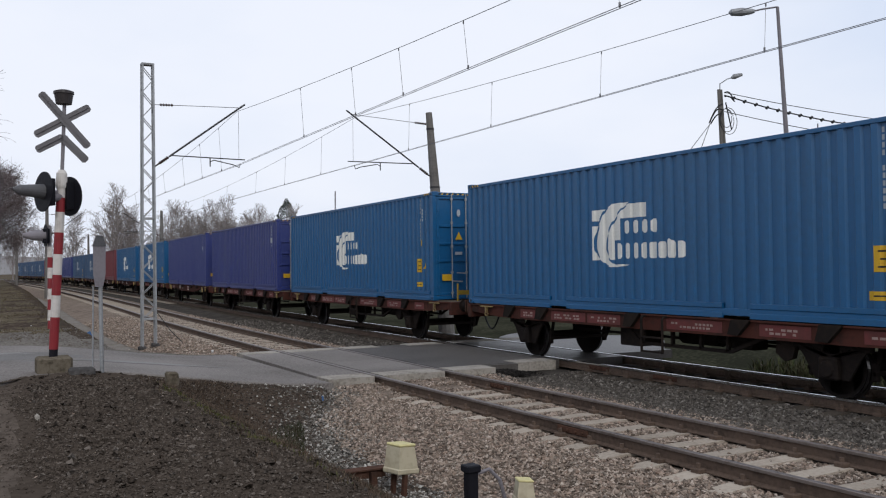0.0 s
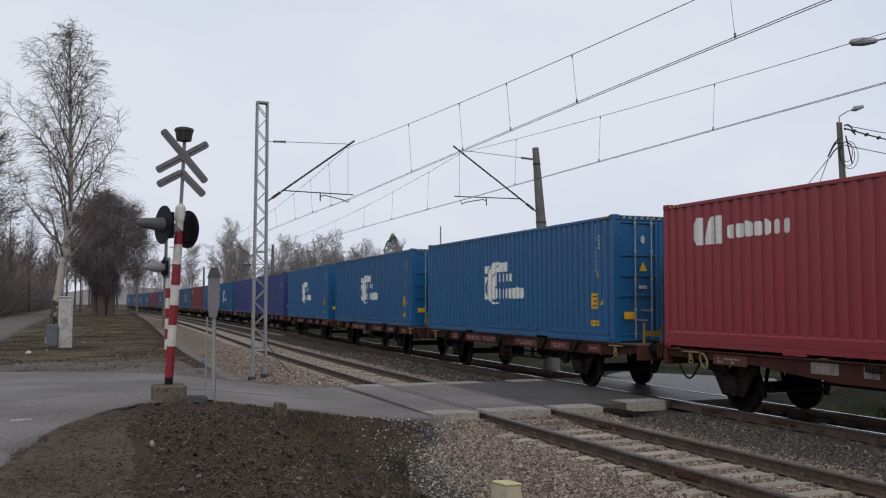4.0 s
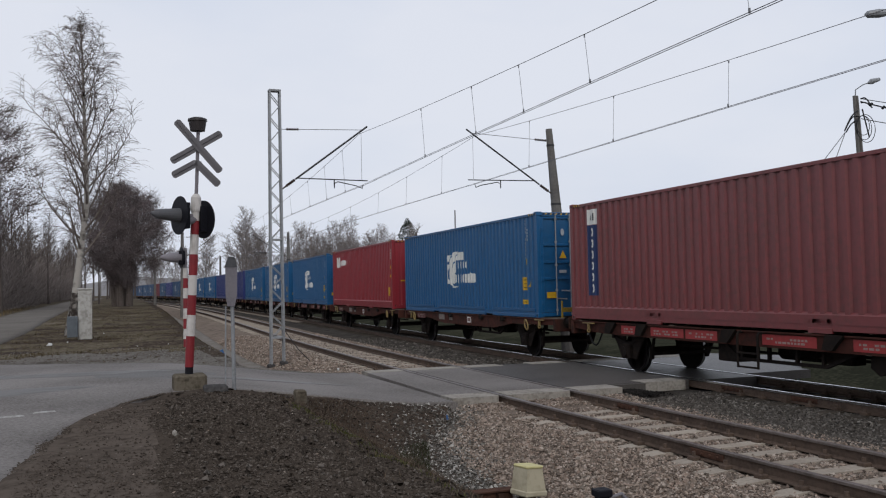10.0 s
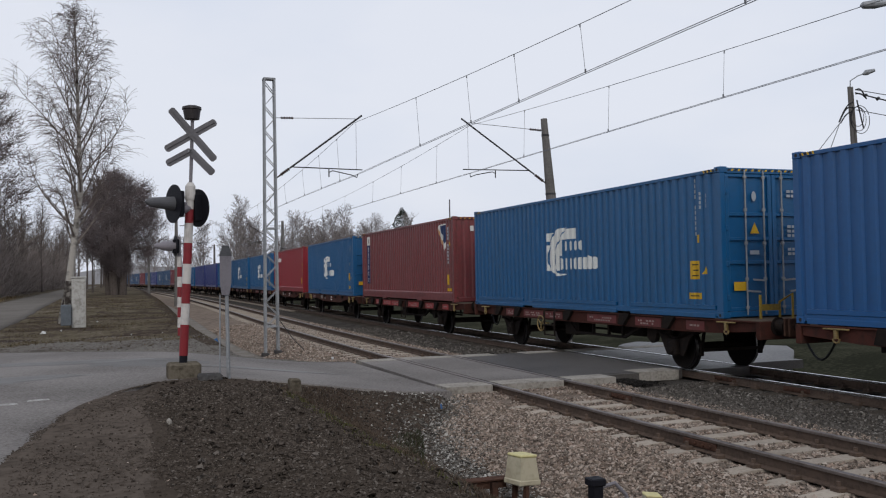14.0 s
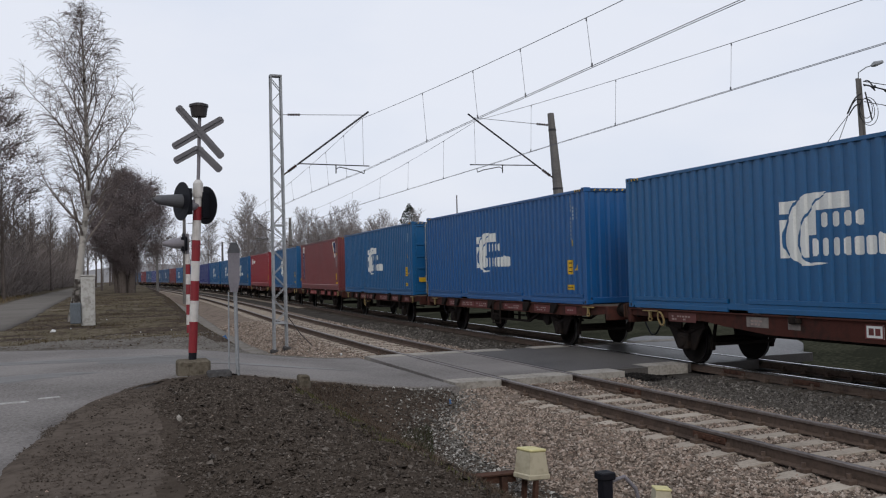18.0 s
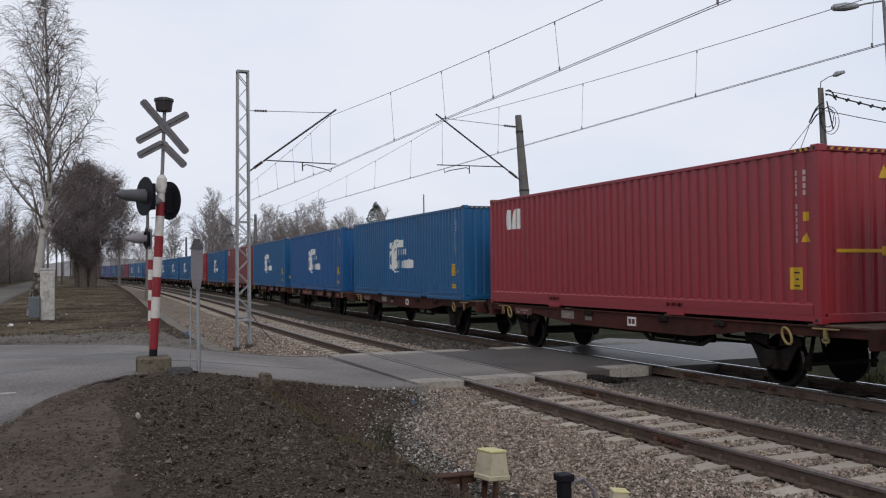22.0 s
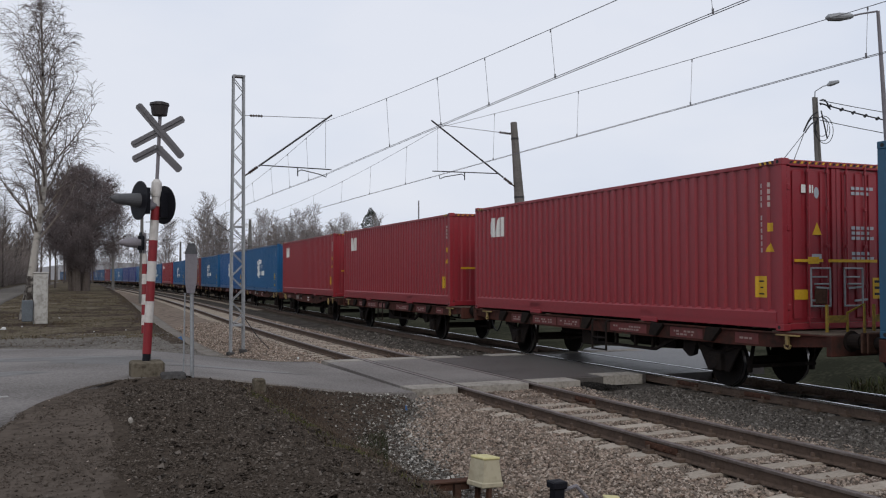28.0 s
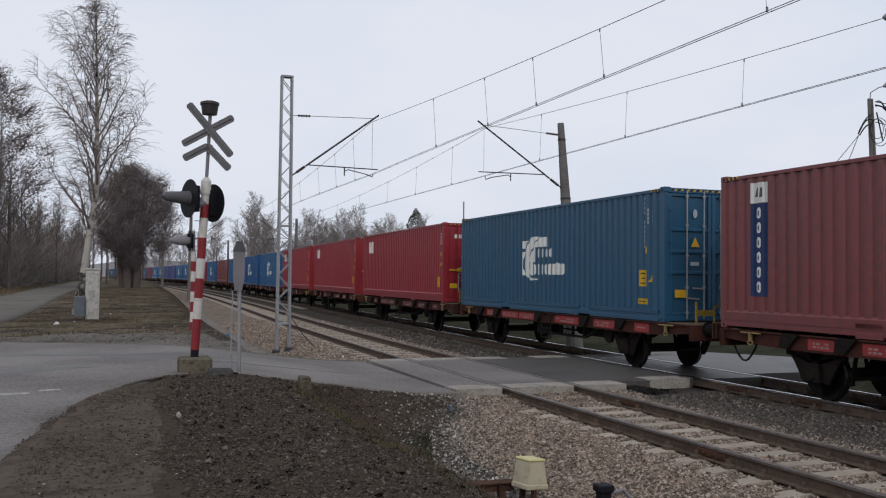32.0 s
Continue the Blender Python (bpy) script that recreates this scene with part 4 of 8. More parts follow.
strew("soil_clods", 120000, -0.6, 4.4, 5.2, 15.4, 0.004, 0.022, clod, "dark crumbled soil clods heaped beside the road", on_mound, flat=0.62)
dusty = speckled("trodden_crumbs", [(0.100, 0.080, 0.066), (0.077, 0.062, 0.051), (0.118, 0.096, 0.079), (0.065, 0.052, 0.043)])
strew("path_crumbs", 30000, -0.7, 1.7, 5.2, 15.3, 0.003, 0.017, dusty, "small crumbs of trodden earth on the path", lambda x, y: (x > np.interp(y, [4, 9.2, 11.2, 12.6, 14.4, 15.75], [-0.60, -0.53, -0.27, 0.03, 0.62, 1.45])) & (x < path_edge(y) + 0.25) & (y < 15.2) & (rough_noise(x, y, 1.3, 61) > rng.uniform(-0.35, 0.35, len(x))), flat=0.5)
strew("grey_chippings", 30000, 3.6, 6.5, 7.6, 15.4, 0.010, 0.036, grey, "oily grey stone chippings in the ditch", lambda x, y: (x - rail_x(y) > ballast_edge(y) - 1.3 * rng.uniform(0, 1, len(x)) ** 2.2) & (x - rail_x(y) < ballast_edge(y) + 0.25 + 0.15 * np.sin(y * 4) + rng.uniform(0, 0.5, len(x))), "ballast stones")
strew("ditch_rubble", 16000, 2.6, 6.3, 7, 15.4, 0.007, 0.034, rubble, "dark rubble, stones and leaf litter on the ditch slope", lambda x, y: (x - rail_x(y) < ballast_edge(y) + 0.1) & (x - rail_x(y) > -4.35), "rubble", 0.6)
strew("slope_crumbs", 26000, 2.6, 6.3, 6, 15.4, 0.006, 0.026, slope, "brown crumbs of earth on the ditch slope", lambda x, y: (x - rail_x(y) < ballast_edge(y) + 0.02) & (x - rail_x(y) > -4.3), flat=0.55)
strew("earth_lumps", 2000, 0.9, 4.0, 6.0, 15.5, 0.014, 0.045, clod, "larger lumps of dark earth on the mound", lambda x, y: (x > path_edge(y) + 0.1) & (x - rail_x(y) < -3.7), flat=0.75)
strew("pale_pebbles", 420, -0.4, 4.2, 5.2, 15.3, 0.008, 0.026, pale, "pale pebbles lying in the dark soil", lambda x, y: (x - rail_x(y) < -3.0) & ((x > path_edge(y)) | (rng.uniform(0, 1, len(x)) < 0.3)), "pebbles", 0.45)
strew("verge_litter", 22000, -2.6, 6.4, 22.6, 46, 0.006, 0.028, verge, "crumbs of earth and dead leaves on the verge", lambda x, y: (x - rail_x(y) < -3.3) & (rough_noise(x, y, 1.7, 31) > rng.uniform(-0.5, 0.35, len(x))), "litter", 0.4)
strew("verge_clods", 2600, -2.6, 6.2, 23.4, 52, 0.02, 0.06, verge, "clods of earth and tufts on the verge", lambda x, y: (x - rail_x(y) < -3.5) & (x > np.interp(y, [26, 32, 42, 60], [-3.0, -2.2, -1.8, -1.6])) & (rough_noise(x, y, 1.2, 33) > rng.uniform(-0.4, 0.4, len(x))), "litter", 0.3)
strew("verge_gravel", 9000, -6, 5.2, 22.4, 28.4, 0.006, 0.024, vstone, "scattered gravel on the verge beyond the road", lambda x, y: (x - rail_x(y) < -2.6) & (rough_noise(x, y, 1.4, 51) > rng.uniform(-0.5, 0.4, len(x))), "gravel")


def blades(name, X, Y, h, material, label, lean=0.5, w=0.006, category="grass"):
    n = len(X)
    Z = ground_z(X, Y) - 0.01
    a = rng.uniform(0, 6.283, n)
    H = h * rng.uniform(0.35, 1.0, n)
    dx, dy = np.cos(a) * H * lean * rng.uniform(0.2, 1, n), np.sin(a) * H * lean * rng.uniform(0.2, 1, n)
    wx, wy = -np.sin(a) * w, np.cos(a) * w
    base, mid = np.stack([X, Y, Z], -1), np.stack([X + dx * 0.35, Y + dy * 0.35, Z + H * 0.65], -1)
    tip = np.stack([X + dx, Y + dy, Z + H], -1)
    W2 = np.stack([wx, wy, 0 * wx], -1)
    v = np.stack([base - W2, base + W2, mid + W2 * 0.7, mid - W2 * 0.7, tip], 1).reshape(-1, 3)
    k = 5 * np.arange(n)[:, None]
    f = [tuple(r) for r in (k + [0, 1, 2, 3]).tolist()] + [tuple(r) for r in (k + [3, 2, 4]).tolist()]
    me = bpy.data.meshes.new(name)
    me.from_pydata(v.tolist(), [], f)
    me.materials.append(material)
    return tagged(new(name, me), label, category, kind="stuff")


straw = speckled("dry_straw", [(0.16, 0.115, 0.06), (0.10, 0.068, 0.038), (0.22, 0.17, 0.10), (0.075, 0.055, 0.03)])
turf_blade = speckled("brown_turf_blades", [(0.075, 0.055, 0.033), (0.10, 0.075, 0.044), (0.055, 0.045, 0.024), (0.13, 0.10, 0.06)])
weed = speckled("dull_green_weed", [(0.05, 0.06, 0.022), (0.09, 0.095, 0.035), (0.07, 0.06, 0.03), (0.12, 0.11, 0.05)])
dim_weed = speckled("dark_green_weed", [(0.035, 0.042, 0.024), (0.055, 0.058, 0.034), (0.05, 0.042, 0.030)])
far_weed = speckled("rank_weeds", [(0.040, 0.050, 0.024), (0.066, 0.074, 0.034), (0.055, 0.048, 0.030), (0.10, 0.098, 0.055), (0.034, 0.036, 0.022)])
brown = speckled("dead_brown_stalks", [(0.070, 0.050, 0.038), (0.10, 0.073, 0.053), (0.05, 0.037, 0.029), (0.15, 0.115, 0.085)])
gy_ = rng.uniform(6, 15.2, 16000)
gx_ = rail_x(gy_) + np.minimum(rng.normal(-3.55, 0.40, 16000), ballast_edge(gy_) - 0.1 - 0.5 * rng.uniform(0, 1, 16000))
blades("ditch_stalks", gx_, gy_, 0.09, brown, "dead brown stalks and matted grass on the ditch slope", 1.5, 0.004)
gy_ = rng.uniform(6.5, 14.6, 1500)
gy_ = np.where(rng.uniform(0, 1, 1500) < 0.6, rng.choice([10.2, 10.9, 8.3, 12.4], 1500) + rng.normal(0, 0.16, 1500), gy_)
gx_ = rail_x(gy_) + rng.normal(-4.40, 0.08, 1500) + 0.05 * np.sin(gy_ * 2)
blades("weed_strip", gx_, gy_, 0.06, weed, "thin strip of dull green and straw weeds along the mound", 0.9)
gy_ = rng.uniform(7.0, 13.5, 2200)
gx_ = rail_x(gy_) + ballast_edge(gy_) - 0.25 - np.abs(rng.normal(0, 0.22, 2200))
blades("ditch_weeds", gx_, gy_, 0.10, dim_weed, "dull green weeds in the ditch by the cable box", 0.9)
gx_, gy_ = rng.uniform(-3.0, 8.0, 26000), 26 + 60 * rng.uniform(0, 1, 26000) ** 1.7
ok = (rough_noise(gx_, gy_, 1.1, 21) + 0.02 * (gy_ - 34) > rng.uniform(-0.1, 0.5, 26000)) & (gx_ - rail_x(gy_) < -3.6) & (gx_ > np.interp(gy_, [26, 32, 42, 60, 85, 115], [-3.4, -2.4, -2.0, -1.7, -1.0, 0.5]))
ok &= rng.uniform(0, 1, 26000) < 0.9
blades("verge_grass", gx_[ok], gy_[ok], 0.08, turf_blade, "short brown winter grass on the verge", 0.9, 0.012)
gx_, gy_ = rng.uniform(-26, -4.5, 26000), 24 + 70 * rng.uniform(0, 1, 26000) ** 1.5
ok = gx_ < np.interp(gy_, [18, 26, 34, 44, 60, 85, 115], [-8.6, -8.2, -7.0, -6.2, -5.7, -5.0, -3.4])
blades("wood_grass", gx_[ok], gy_[ok], 0.28, straw, "long straw coloured grass under the wood", 0.7, 0.015)
gy_ = rng.uniform(3.5, 14.4, 30000)
gx_ = rail_x(gy_) + 8.3 + 9.5 * rng.uniform(0, 1, 30000) ** 1.2
ok = rough_noise(gx_, gy_, 0.9, 41) > rng.uniform(-0.55, 0.3, 30000)
blades("far_side_weeds", gx_[ok], gy_[ok], 0.26, far_weed, "rank green and brown weeds behind the far track", 0.9, 0.016)
strew("far_side_rubble", 260, 15.5, 26, 3.5, 20.1, 0.03, 0.13, vstone, "broken stones lying among the weeds behind the far track", lambda x, y: (y < 14.5) & (x - rail_x(y) > 8.6), "rubble", 0.55)

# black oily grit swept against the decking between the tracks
black_grit = speckled("near_black_grit", [(0.018, 0.017, 0.016), (0.028, 0.026, 0.025), (0.014, 0.013, 0.012), (0.045, 0.041, 0.038)])
q1, q2 = rng.normal(3.0, 0.28, 3000), rng.normal(15.92, 0.16, 3000)
hx, hy = along(q2, q1)
hz = -0.21 + 0.10 * np.exp(-((q1 - 3.0) / 0.5) ** 2 - ((q2 - 15.92) / 0.28) ** 2) + rng.uniform(-0.02, 0.01, 3000)
tagged(heap("oily_grit_pile", np.stack([hx, hy, hz], -1), rng.uniform(0.010, 0.034, 3000), [black_grit], rng, 0.5), "small pile of black oily grit against the crossing decking", "grit pile", kind="stuff")
# near-black stones between the far rails
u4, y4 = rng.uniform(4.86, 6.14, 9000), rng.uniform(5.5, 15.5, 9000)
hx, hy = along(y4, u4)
tagged(heap("oily_ballast", np.stack([hx, hy, ballast_z(u4, y4)], -1), rng.uniform(0.014, 0.036, 9000), [black_grit], rng), "near-black ballast between the far rails", "ballast stones", kind="stuff")

# worn patches and damp stains lying in the asphalt
M["damp_stain"] = mat("damp_dark_asphalt", (0.095, 0.087, 0.080), 0.5, dirt=(0.13, 0.12, 0.11), amount=0.4, grain=20, blotch=1.2)
M["road_patch"] = mat("grey_repair_asphalt", (0.125, 0.118, 0.112), 0.75, dirt=(0.095, 0.088, 0.08), amount=0.4, grain=30, blotch=0.8, bump=0.2, bump_scale=100)


def road_spot(name, cx_, cy_, a, b, turn_, material, label, lift=0.014, ragged=0.25, n=40):
    s = Shape()
    rr = random.Random(int(cx_ * 31 + cy_ * 17))
    ph = [rr.uniform(0, 6.28) for _ in range(4)]
    pts = []
    for ring in (1.0, 0.86):
        for i in range(n):
            t = 6.2832 * i / n
            k = ring * (1 + ragged * (0.5 * math.sin(2 * t + ph[0]) + 0.3 * math.sin(5 * t + ph[1]) + 0.3 * math.sin(9 * t + ph[2])))
            x, y = a * k * math.cos(t), b * k * math.sin(t)
            px, py = cx_ + x * math.cos(turn_) - y * math.sin(turn_), cy_ + x * math.sin(turn_) + y * math.cos(turn_)
            pts.append((px, py, float(road_z(px)) + 0.008 * float(rough_noise(px, py, 0.8, 4)) + (0.0 if ring == 1.0 else lift)))
    pts.append((cx_, cy_, float(road_z(cx_)) + 0.008 * float(rough_noise(cx_, cy_, 0.8, 4)) + lift))
    f = [(i, (i + 1) % n, n + (i + 1) % n, n + i) for i in range(n)] + [(n + i, n + (i + 1) % n, 2 * n) for i in range(n)]
    s.add(pts, f)
    part(name, s, M[material], bpy.data.objects["road"], label)


road_spot("damp_stain", -1.4, 17.0, 1.5, 0.55, 0.3, "damp_stain", "dark damp stain")
road_spot("damp_stain", -0.2, 20.3, 1.9, 0.5, -0.1, "damp_stain", "dark damp stain")
road_spot("damp_stain", -2.2, 13.6, 0.9, 1.6, 0.1, "damp_stain", "dark damp stain")
road_spot("damp_stain", 3.2, 18.4, 1.8, 0.25, 0.0, "damp_stain", "dark damp stain")
road_spot("repair_patch", -2.4, 9.8, 0.7, 1.5, 0.05, "road_patch", "greyer repaired patch", 0.012)
road_spot("repair_patch", 1.4, 19.6, 1.3, 0.8, 0.2, "road_patch", "greyer repaired patch", 0.012)
# sky reflection in small puddles, painted as pale spots
M["pale_scuff"] = mat("painted_puddle_glint", (0.42, 0.41, 0.40), 0.8, dirt=(0.24, 0.23, 0.22), amount=0.4, grain=20, blotch=4)
road_spot("pale_scuff", -0.95, 13.75, 0.20, 0.035, 0.15, "pale_scuff", "pale painted glint of a puddle on the asphalt", 0.016)
road_spot("pale_scuff", -0.50, 14.05, 0.13, 0.025, 0.25, "pale_scuff", "pale painted glint of a puddle on the asphalt", 0.016)
# earth washed over the edge of the road
ey = rng.uniform(5.5, 15.6, 7000)
ex = np.interp(ey, [4, 9.2, 11.2, 12.6, 14.4, 15.75], [-0.64, -0.58, -0.32, -0.03, 0.55, 1.3]) - np.abs(rng.normal(0, 0.04, 7000)) + 0.03 * np.sin(ey * 5) + 0.03
ez = road_z(ex) + 0.004
tagged(heap("edge_crumbs", np.stack([ex, ey, ez], -1), rng.uniform(0.004, 0.018, 7000), [clod], rng, 0.5), "crumbs of earth along the edge of the asphalt", "soil", kind="stuff")

# scraps of rubbish on the verge
M["scrap_white"] = mat("dirty_white_plastic", (0.50, 0.49, 0.47), 0.6, amount=0.3)
for x, y, w_, m_, lab in ((-0.95, 31.5, 0.16, "scrap_white", "crumpled white plastic scrap on the turf"), (-0.45, 32.2, 0.10, "scrap_white", "crumpled white plastic scrap on the turf"),
                          (1.55, 29.2, 0.06, "scrap_white", "crumpled white plastic scrap on the turf"), (2.45, 28.6, 0.06, "scrap_white", "crumpled white plastic scrap on the turf"),
                          (0.75, 37.5, 0.12, "scrap_white", "crumpled white plastic bag in the turf"), (6.1, 22.7, 0.14, "scrap_white", "white plastic bag at the ballast edge")):
    P_ = np.array([[x + rng.normal(0, w_ * 0.35), y + rng.normal(0, w_ * 0.35), float(ground_z(x, y)) + 0.03 + 0.04 * abs(rng.normal())] for _ in range(6)])
    ob = heap("plastic_scrap", P_[:1], rng.uniform(0.3, 0.5, 1) * w_, [M[m_]], rng, 0.5, False)
    tagged(ob, lab, "litter")

# ---------------------------------------------------------------- containers
CL, CW, CH = 12.39, 2.462, 2.94
DECK = 1.145


def wave(y):
    """Depth of the corrugation of a side wall at y: flat crests, slopes, flat troughs."""
    t = (y + 6.096) % 0.278
    return float(np.interp(t, [0.0, 0.104, 0.139, 0.243, 0.278], [0, 0, 0.042, 0.042, 0]))


def wave_breaks(y0, y1):
    out, k = [y0], math.floor((y0 + 6.096) / 0.278)
    while True:
        for t in (0.0, 0.104, 0.139, 0.243):
            y = -6.096 + k * 0.278 + t
            if y >= y1 - 1e-6:
                return out + [y1]
            if y > y0 + 1e-6:
                out.append(y)
        k += 1


def corrugated(y0, y1, z0, z1, place):
    s = Shape()
    ys = wave_breaks(y0, y1)
    vs = [place(y, z, wave(y) if y0 < y < y1 else 0.0) for y in ys for z in (z0, z1)]
    vs += [place(y, z, (wave(y) if y0 < y < y1 else 0.0) + 0.004) for y in ys for z in (z0, z1)]
    n = 2 * len(ys)
    fs = []
    for i in range(len(ys) - 1):
        a = 2 * i
        fs += [(a, a + 2, a + 3, a + 1), (n + a, n + a + 1, n + a + 3, n + a + 2), (a, n + a, n + a + 2, a + 2), (a + 1, a + 3, n + a + 3, n + a + 1)]
    fs += [(0, 1, n + 1, n), (n - 2, 2 * n - 2, 2 * n - 1, n - 1)]
    return s.add(vs, fs)


def clipped(poly, lo, hi):
    for sgn, lim in ((1, lo), (-1, -hi)):
        out = []
        for i, p in enumerate(poly):
            q = poly[(i + 1) % len(poly)]
            a, b = sgn * p[0] - lim, sgn * q[0] - lim
            if a >= 0:
                out.append(p)
            if a * b < 0:
                t = a / (a - b)
                out.append((p[0] + t * (q[0] - p[0]), p[1] + t * (q[1] - p[1])))
        poly = out
        if len(poly) < 3:
            return []
    return poly


def painted(polys, place, flat=False):
    """Paint on a corrugated wall: the outlines, cut at its folds and laid 3 mm over it. Points are (metres from the front corner, height)."""
    s = Shape()
    for poly in polys:
        poly = [(5.996 - u, w) for u, w in poly]
        ys = [p[0] for p in poly]
        cuts = [min(ys), max(ys)] if flat else wave_breaks(min(ys), max(ys))
        for a, b in zip(cuts, cuts[1:]):
            c = clipped(poly, a, b)
            if c:
                vs = [place(y, w, (0.0 if flat else wave(min(max(y, a + 1e-5), b - 1e-5))) - 0.003) for y, w in c]
                s.add(vs, [tuple(range(len(vs)))])
    return s


def rect(u0, u1, w0, w1):
    return [(u0, w0), (u1, w0), (u1, w1), (u0, w1)]


def arc_band(cu, cw, r0, r1, a0, a1, n=12, squash=1.0):
    out = [(cu + r1 * math.cos(radians(a)), cw + r1 * squash * math.sin(radians(a))) for a in np.linspace(a0, a1, n)]
    return [[out[i], out[i + 1], (cu + r0 * math.cos(radians(b)), cw + r0 * squash * math.sin(radians(b))), (cu + r0 * math.cos(radians(a)), cw + r0 * squash * math.sin(radians(a)))]
            for i, (a, b) in enumerate(zip(np.linspace(a0, a1, n), np.linspace(a0, a1, n)[1:]))]


def near_side(y, z, d):
    return (-CW / 2 + 0.012 + d, y, z)


def far_side_wall(y, z, d):
    return (CW / 2 - 0.012 - d, y, z)


def glyphs(u0, u1, w0, w1, n, gap=0.18, seed=1):
    """A row of plain blocks in place of letters."""
    r = random.Random(seed)
    step_u = (u1 - u0) / n
    out = []
    for i in range(n):
        a, b = u0 + i * step_u, u0 + (i + 1 - gap) * step_u
        top = w1 + (0.18 * (w1 - w0) if r.random() < 0.2 else 0)
        c = (b - a) * 0.2
        out.append([(a + c, w0), (b - c, w0), (b, w0 + c), (b, w1 - c), (b - c, w1), (a + c, top), (a, top - c), (a, w0 + c)])
    return out


def column(u, w0, w1, n, width=0.042):
    h = (w0 - w1) / n
    return [rect(u - width / 2, u + width / 2, w0 - (i + 0.72) * h, w0 - i * h) for i in range(n) if i not in (4, 11)]


def triangle(u, w, s):
    return [(u - s / 2, w), (u + s / 2, w), (u, w + s * 0.95)]


def container_base(name, paint, label, rear, group):
    c = thing(name, label, "shipping container", group)
    p = M[paint]
    part("side_wall", corrugated(-CL / 2 + 0.14, CL / 2 - 0.14, 0.155, CH - 0.09, near_side), p, c)
    part("side_wall", corrugated(-CL / 2 + 0.14, CL / 2 - 0.14, 0.155, CH - 0.09, far_side_wall), p, c)
    for sx in (-1, 1):
        for sy in (-1, 1):
            s = Shape()
            x0, x1 = sorted((sx * CW / 2, sx * (CW / 2 - 0.11)))
            y0, y1 = sorted((sy * CL / 2, sy * (CL / 2 - 0.15)))
            s.box(x0, x1, y0, y1, 0.118, CH - 0.118, 0.008)
            post = part("corner_post", s, p, c)
            for z0, z1 in ((0, 0.118), (CH - 0.118, CH)):
                k = Shape()
                q0, q1 = sorted((sx * CW / 2, sx * (CW / 2 - 0.162)))
                r0, r1 = sorted((sy * CL / 2, sy * (CL / 2 - 0.178)))
                k.box(q0 - 0.004, q1 + 0.004, r0 - 0.004, r1 + 0.004, z0, z1, 0.01)
                cast = part("corner_casting", k, p, post)
            h = Shape()
            xx, ya, yb = sx * (CW / 2 + 0.0055), sy * (CL / 2 - 0.058), sy * (CL / 2 - 0.132)
            for zc in (0.06, CH - 0.06):
                h.tube([(xx, (ya + yb) / 2, zc), (xx - sx * 0.02, (ya + yb) / 2, zc)], 0.033, 10)
            part("casting_hole", h, M["black_mark"], post)
        s = Shape()
        x0, x1 = sorted((sx * (CW / 2 - 0.002), sx * (CW / 2 - 0.06)))
        s.box(x0, x1, -CL / 2 + 0.155, CL / 2 - 0.155, CH - 0.1, CH - 0.03, 0.006)
        part("top_rail", s, p, c)
        s = Shape()
        x0, x1 = sorted((sx * (CW / 2 - 0.008), sx * (CW / 2 - 0.06)))
        s.box(x0, x1, -CL / 2 + 0.155, CL / 2 - 0.155, 0.04, 0.16, 0.006)
        x0, x1 = sorted((sx * (CW / 2 + 0.004), sx * (CW / 2 - 0.05)))
        rail = part("bottom_rail", s, p, c)
        if paint in ("red", "maroon", "red_grey"):
            s = Shape()
            s.extrude([(0.155, 0.0), (0.31, 0.0), (0.36, 0.05), (0.155, 0.05)], -CL / 2 + 0.16, CL / 2 - 0.16, lambda v, d, w: (sx * (CW / 2 + 0.004 - d), w, v))
            part("lower_band", s, p, c)
        for a, b in ((3.4, 3.95), (8.3, 8.85)) if paint in ("red", "maroon") else ((0.25, 3.5), (4.1, 8.5), (9.1, 12.15)):
            s = Shape()
            s.extrude([(0.002, 0.0), (0.085, 0.0), (0.10, 0.02), (0.155, 0.02), (0.17, 0.0), (0.245, 0.0), (0.25, 0.05), (0.002, 0.05)], CL / 2 - b, CL / 2 - a,
                      lambda v, d, w: (sx * (CW / 2 + 0.004 - d), w, v))
            part("rail_doubler", s, p, rail)
    s = Shape()
    for i in range(37):
        y = -5.9 + i * 0.3235
        s.box(-CW / 2 + 0.05, CW / 2 - 0.05, y, y + 0.23, CH - 0.05, CH - 0.022, 0.008)
    s.box(-CW / 2 + 0.05, CW / 2 - 0.05, -CL / 2 + 0.12, CL / 2 - 0.12, CH - 0.06, CH - 0.034)
    part("roof", s, p, c)
    s = Shape()
    s.box(-CW / 2 + 0.06, CW / 2 - 0.06, -CL / 2 + 0.06, CL / 2 - 0.06, 0.06, 0.14)
    for i in range(30):
        y = -5.8 + 0.4 * i
        s.box(-CW / 2 + 0.06, CW / 2 - 0.06, y - 0.03, y + 0.03, 0.02, 0.06)
    part("floor", s, M["deck"], c)
    # warning stripes at the top corners of a high container
    s, t = Shape(), Shape()
    for sy in (-1, 1):
        for k in range(6):
            y = sy * (CL / 2 - 0.20 - 0.06 * k)
            (s if k % 2 else t).add([(-CW / 2 - 0.001, y, CH - 0.032), (-CW / 2 - 0.001, y + 0.045, CH - 0.032), (-CW / 2 - 0.001, y + 0.02, CH - 0.085), (-CW / 2 - 0.001, y - 0.025, CH - 0.085)], [(0, 1, 2, 3)])
    for k in range(26):
        x = -CW / 2 + 0.2 + k * 0.08
        (s if k % 2 else t).add([(x, -CL / 2 - 0.0045, CH - 0.045), (x + 0.05, -CL / 2 - 0.0045, CH - 0.045), (x + 0.02, -CL / 2 - 0.0045, CH - 0.085), (x - 0.03, -CL / 2 - 0.0045, CH - 0.085)], [(0, 1, 2, 3)])
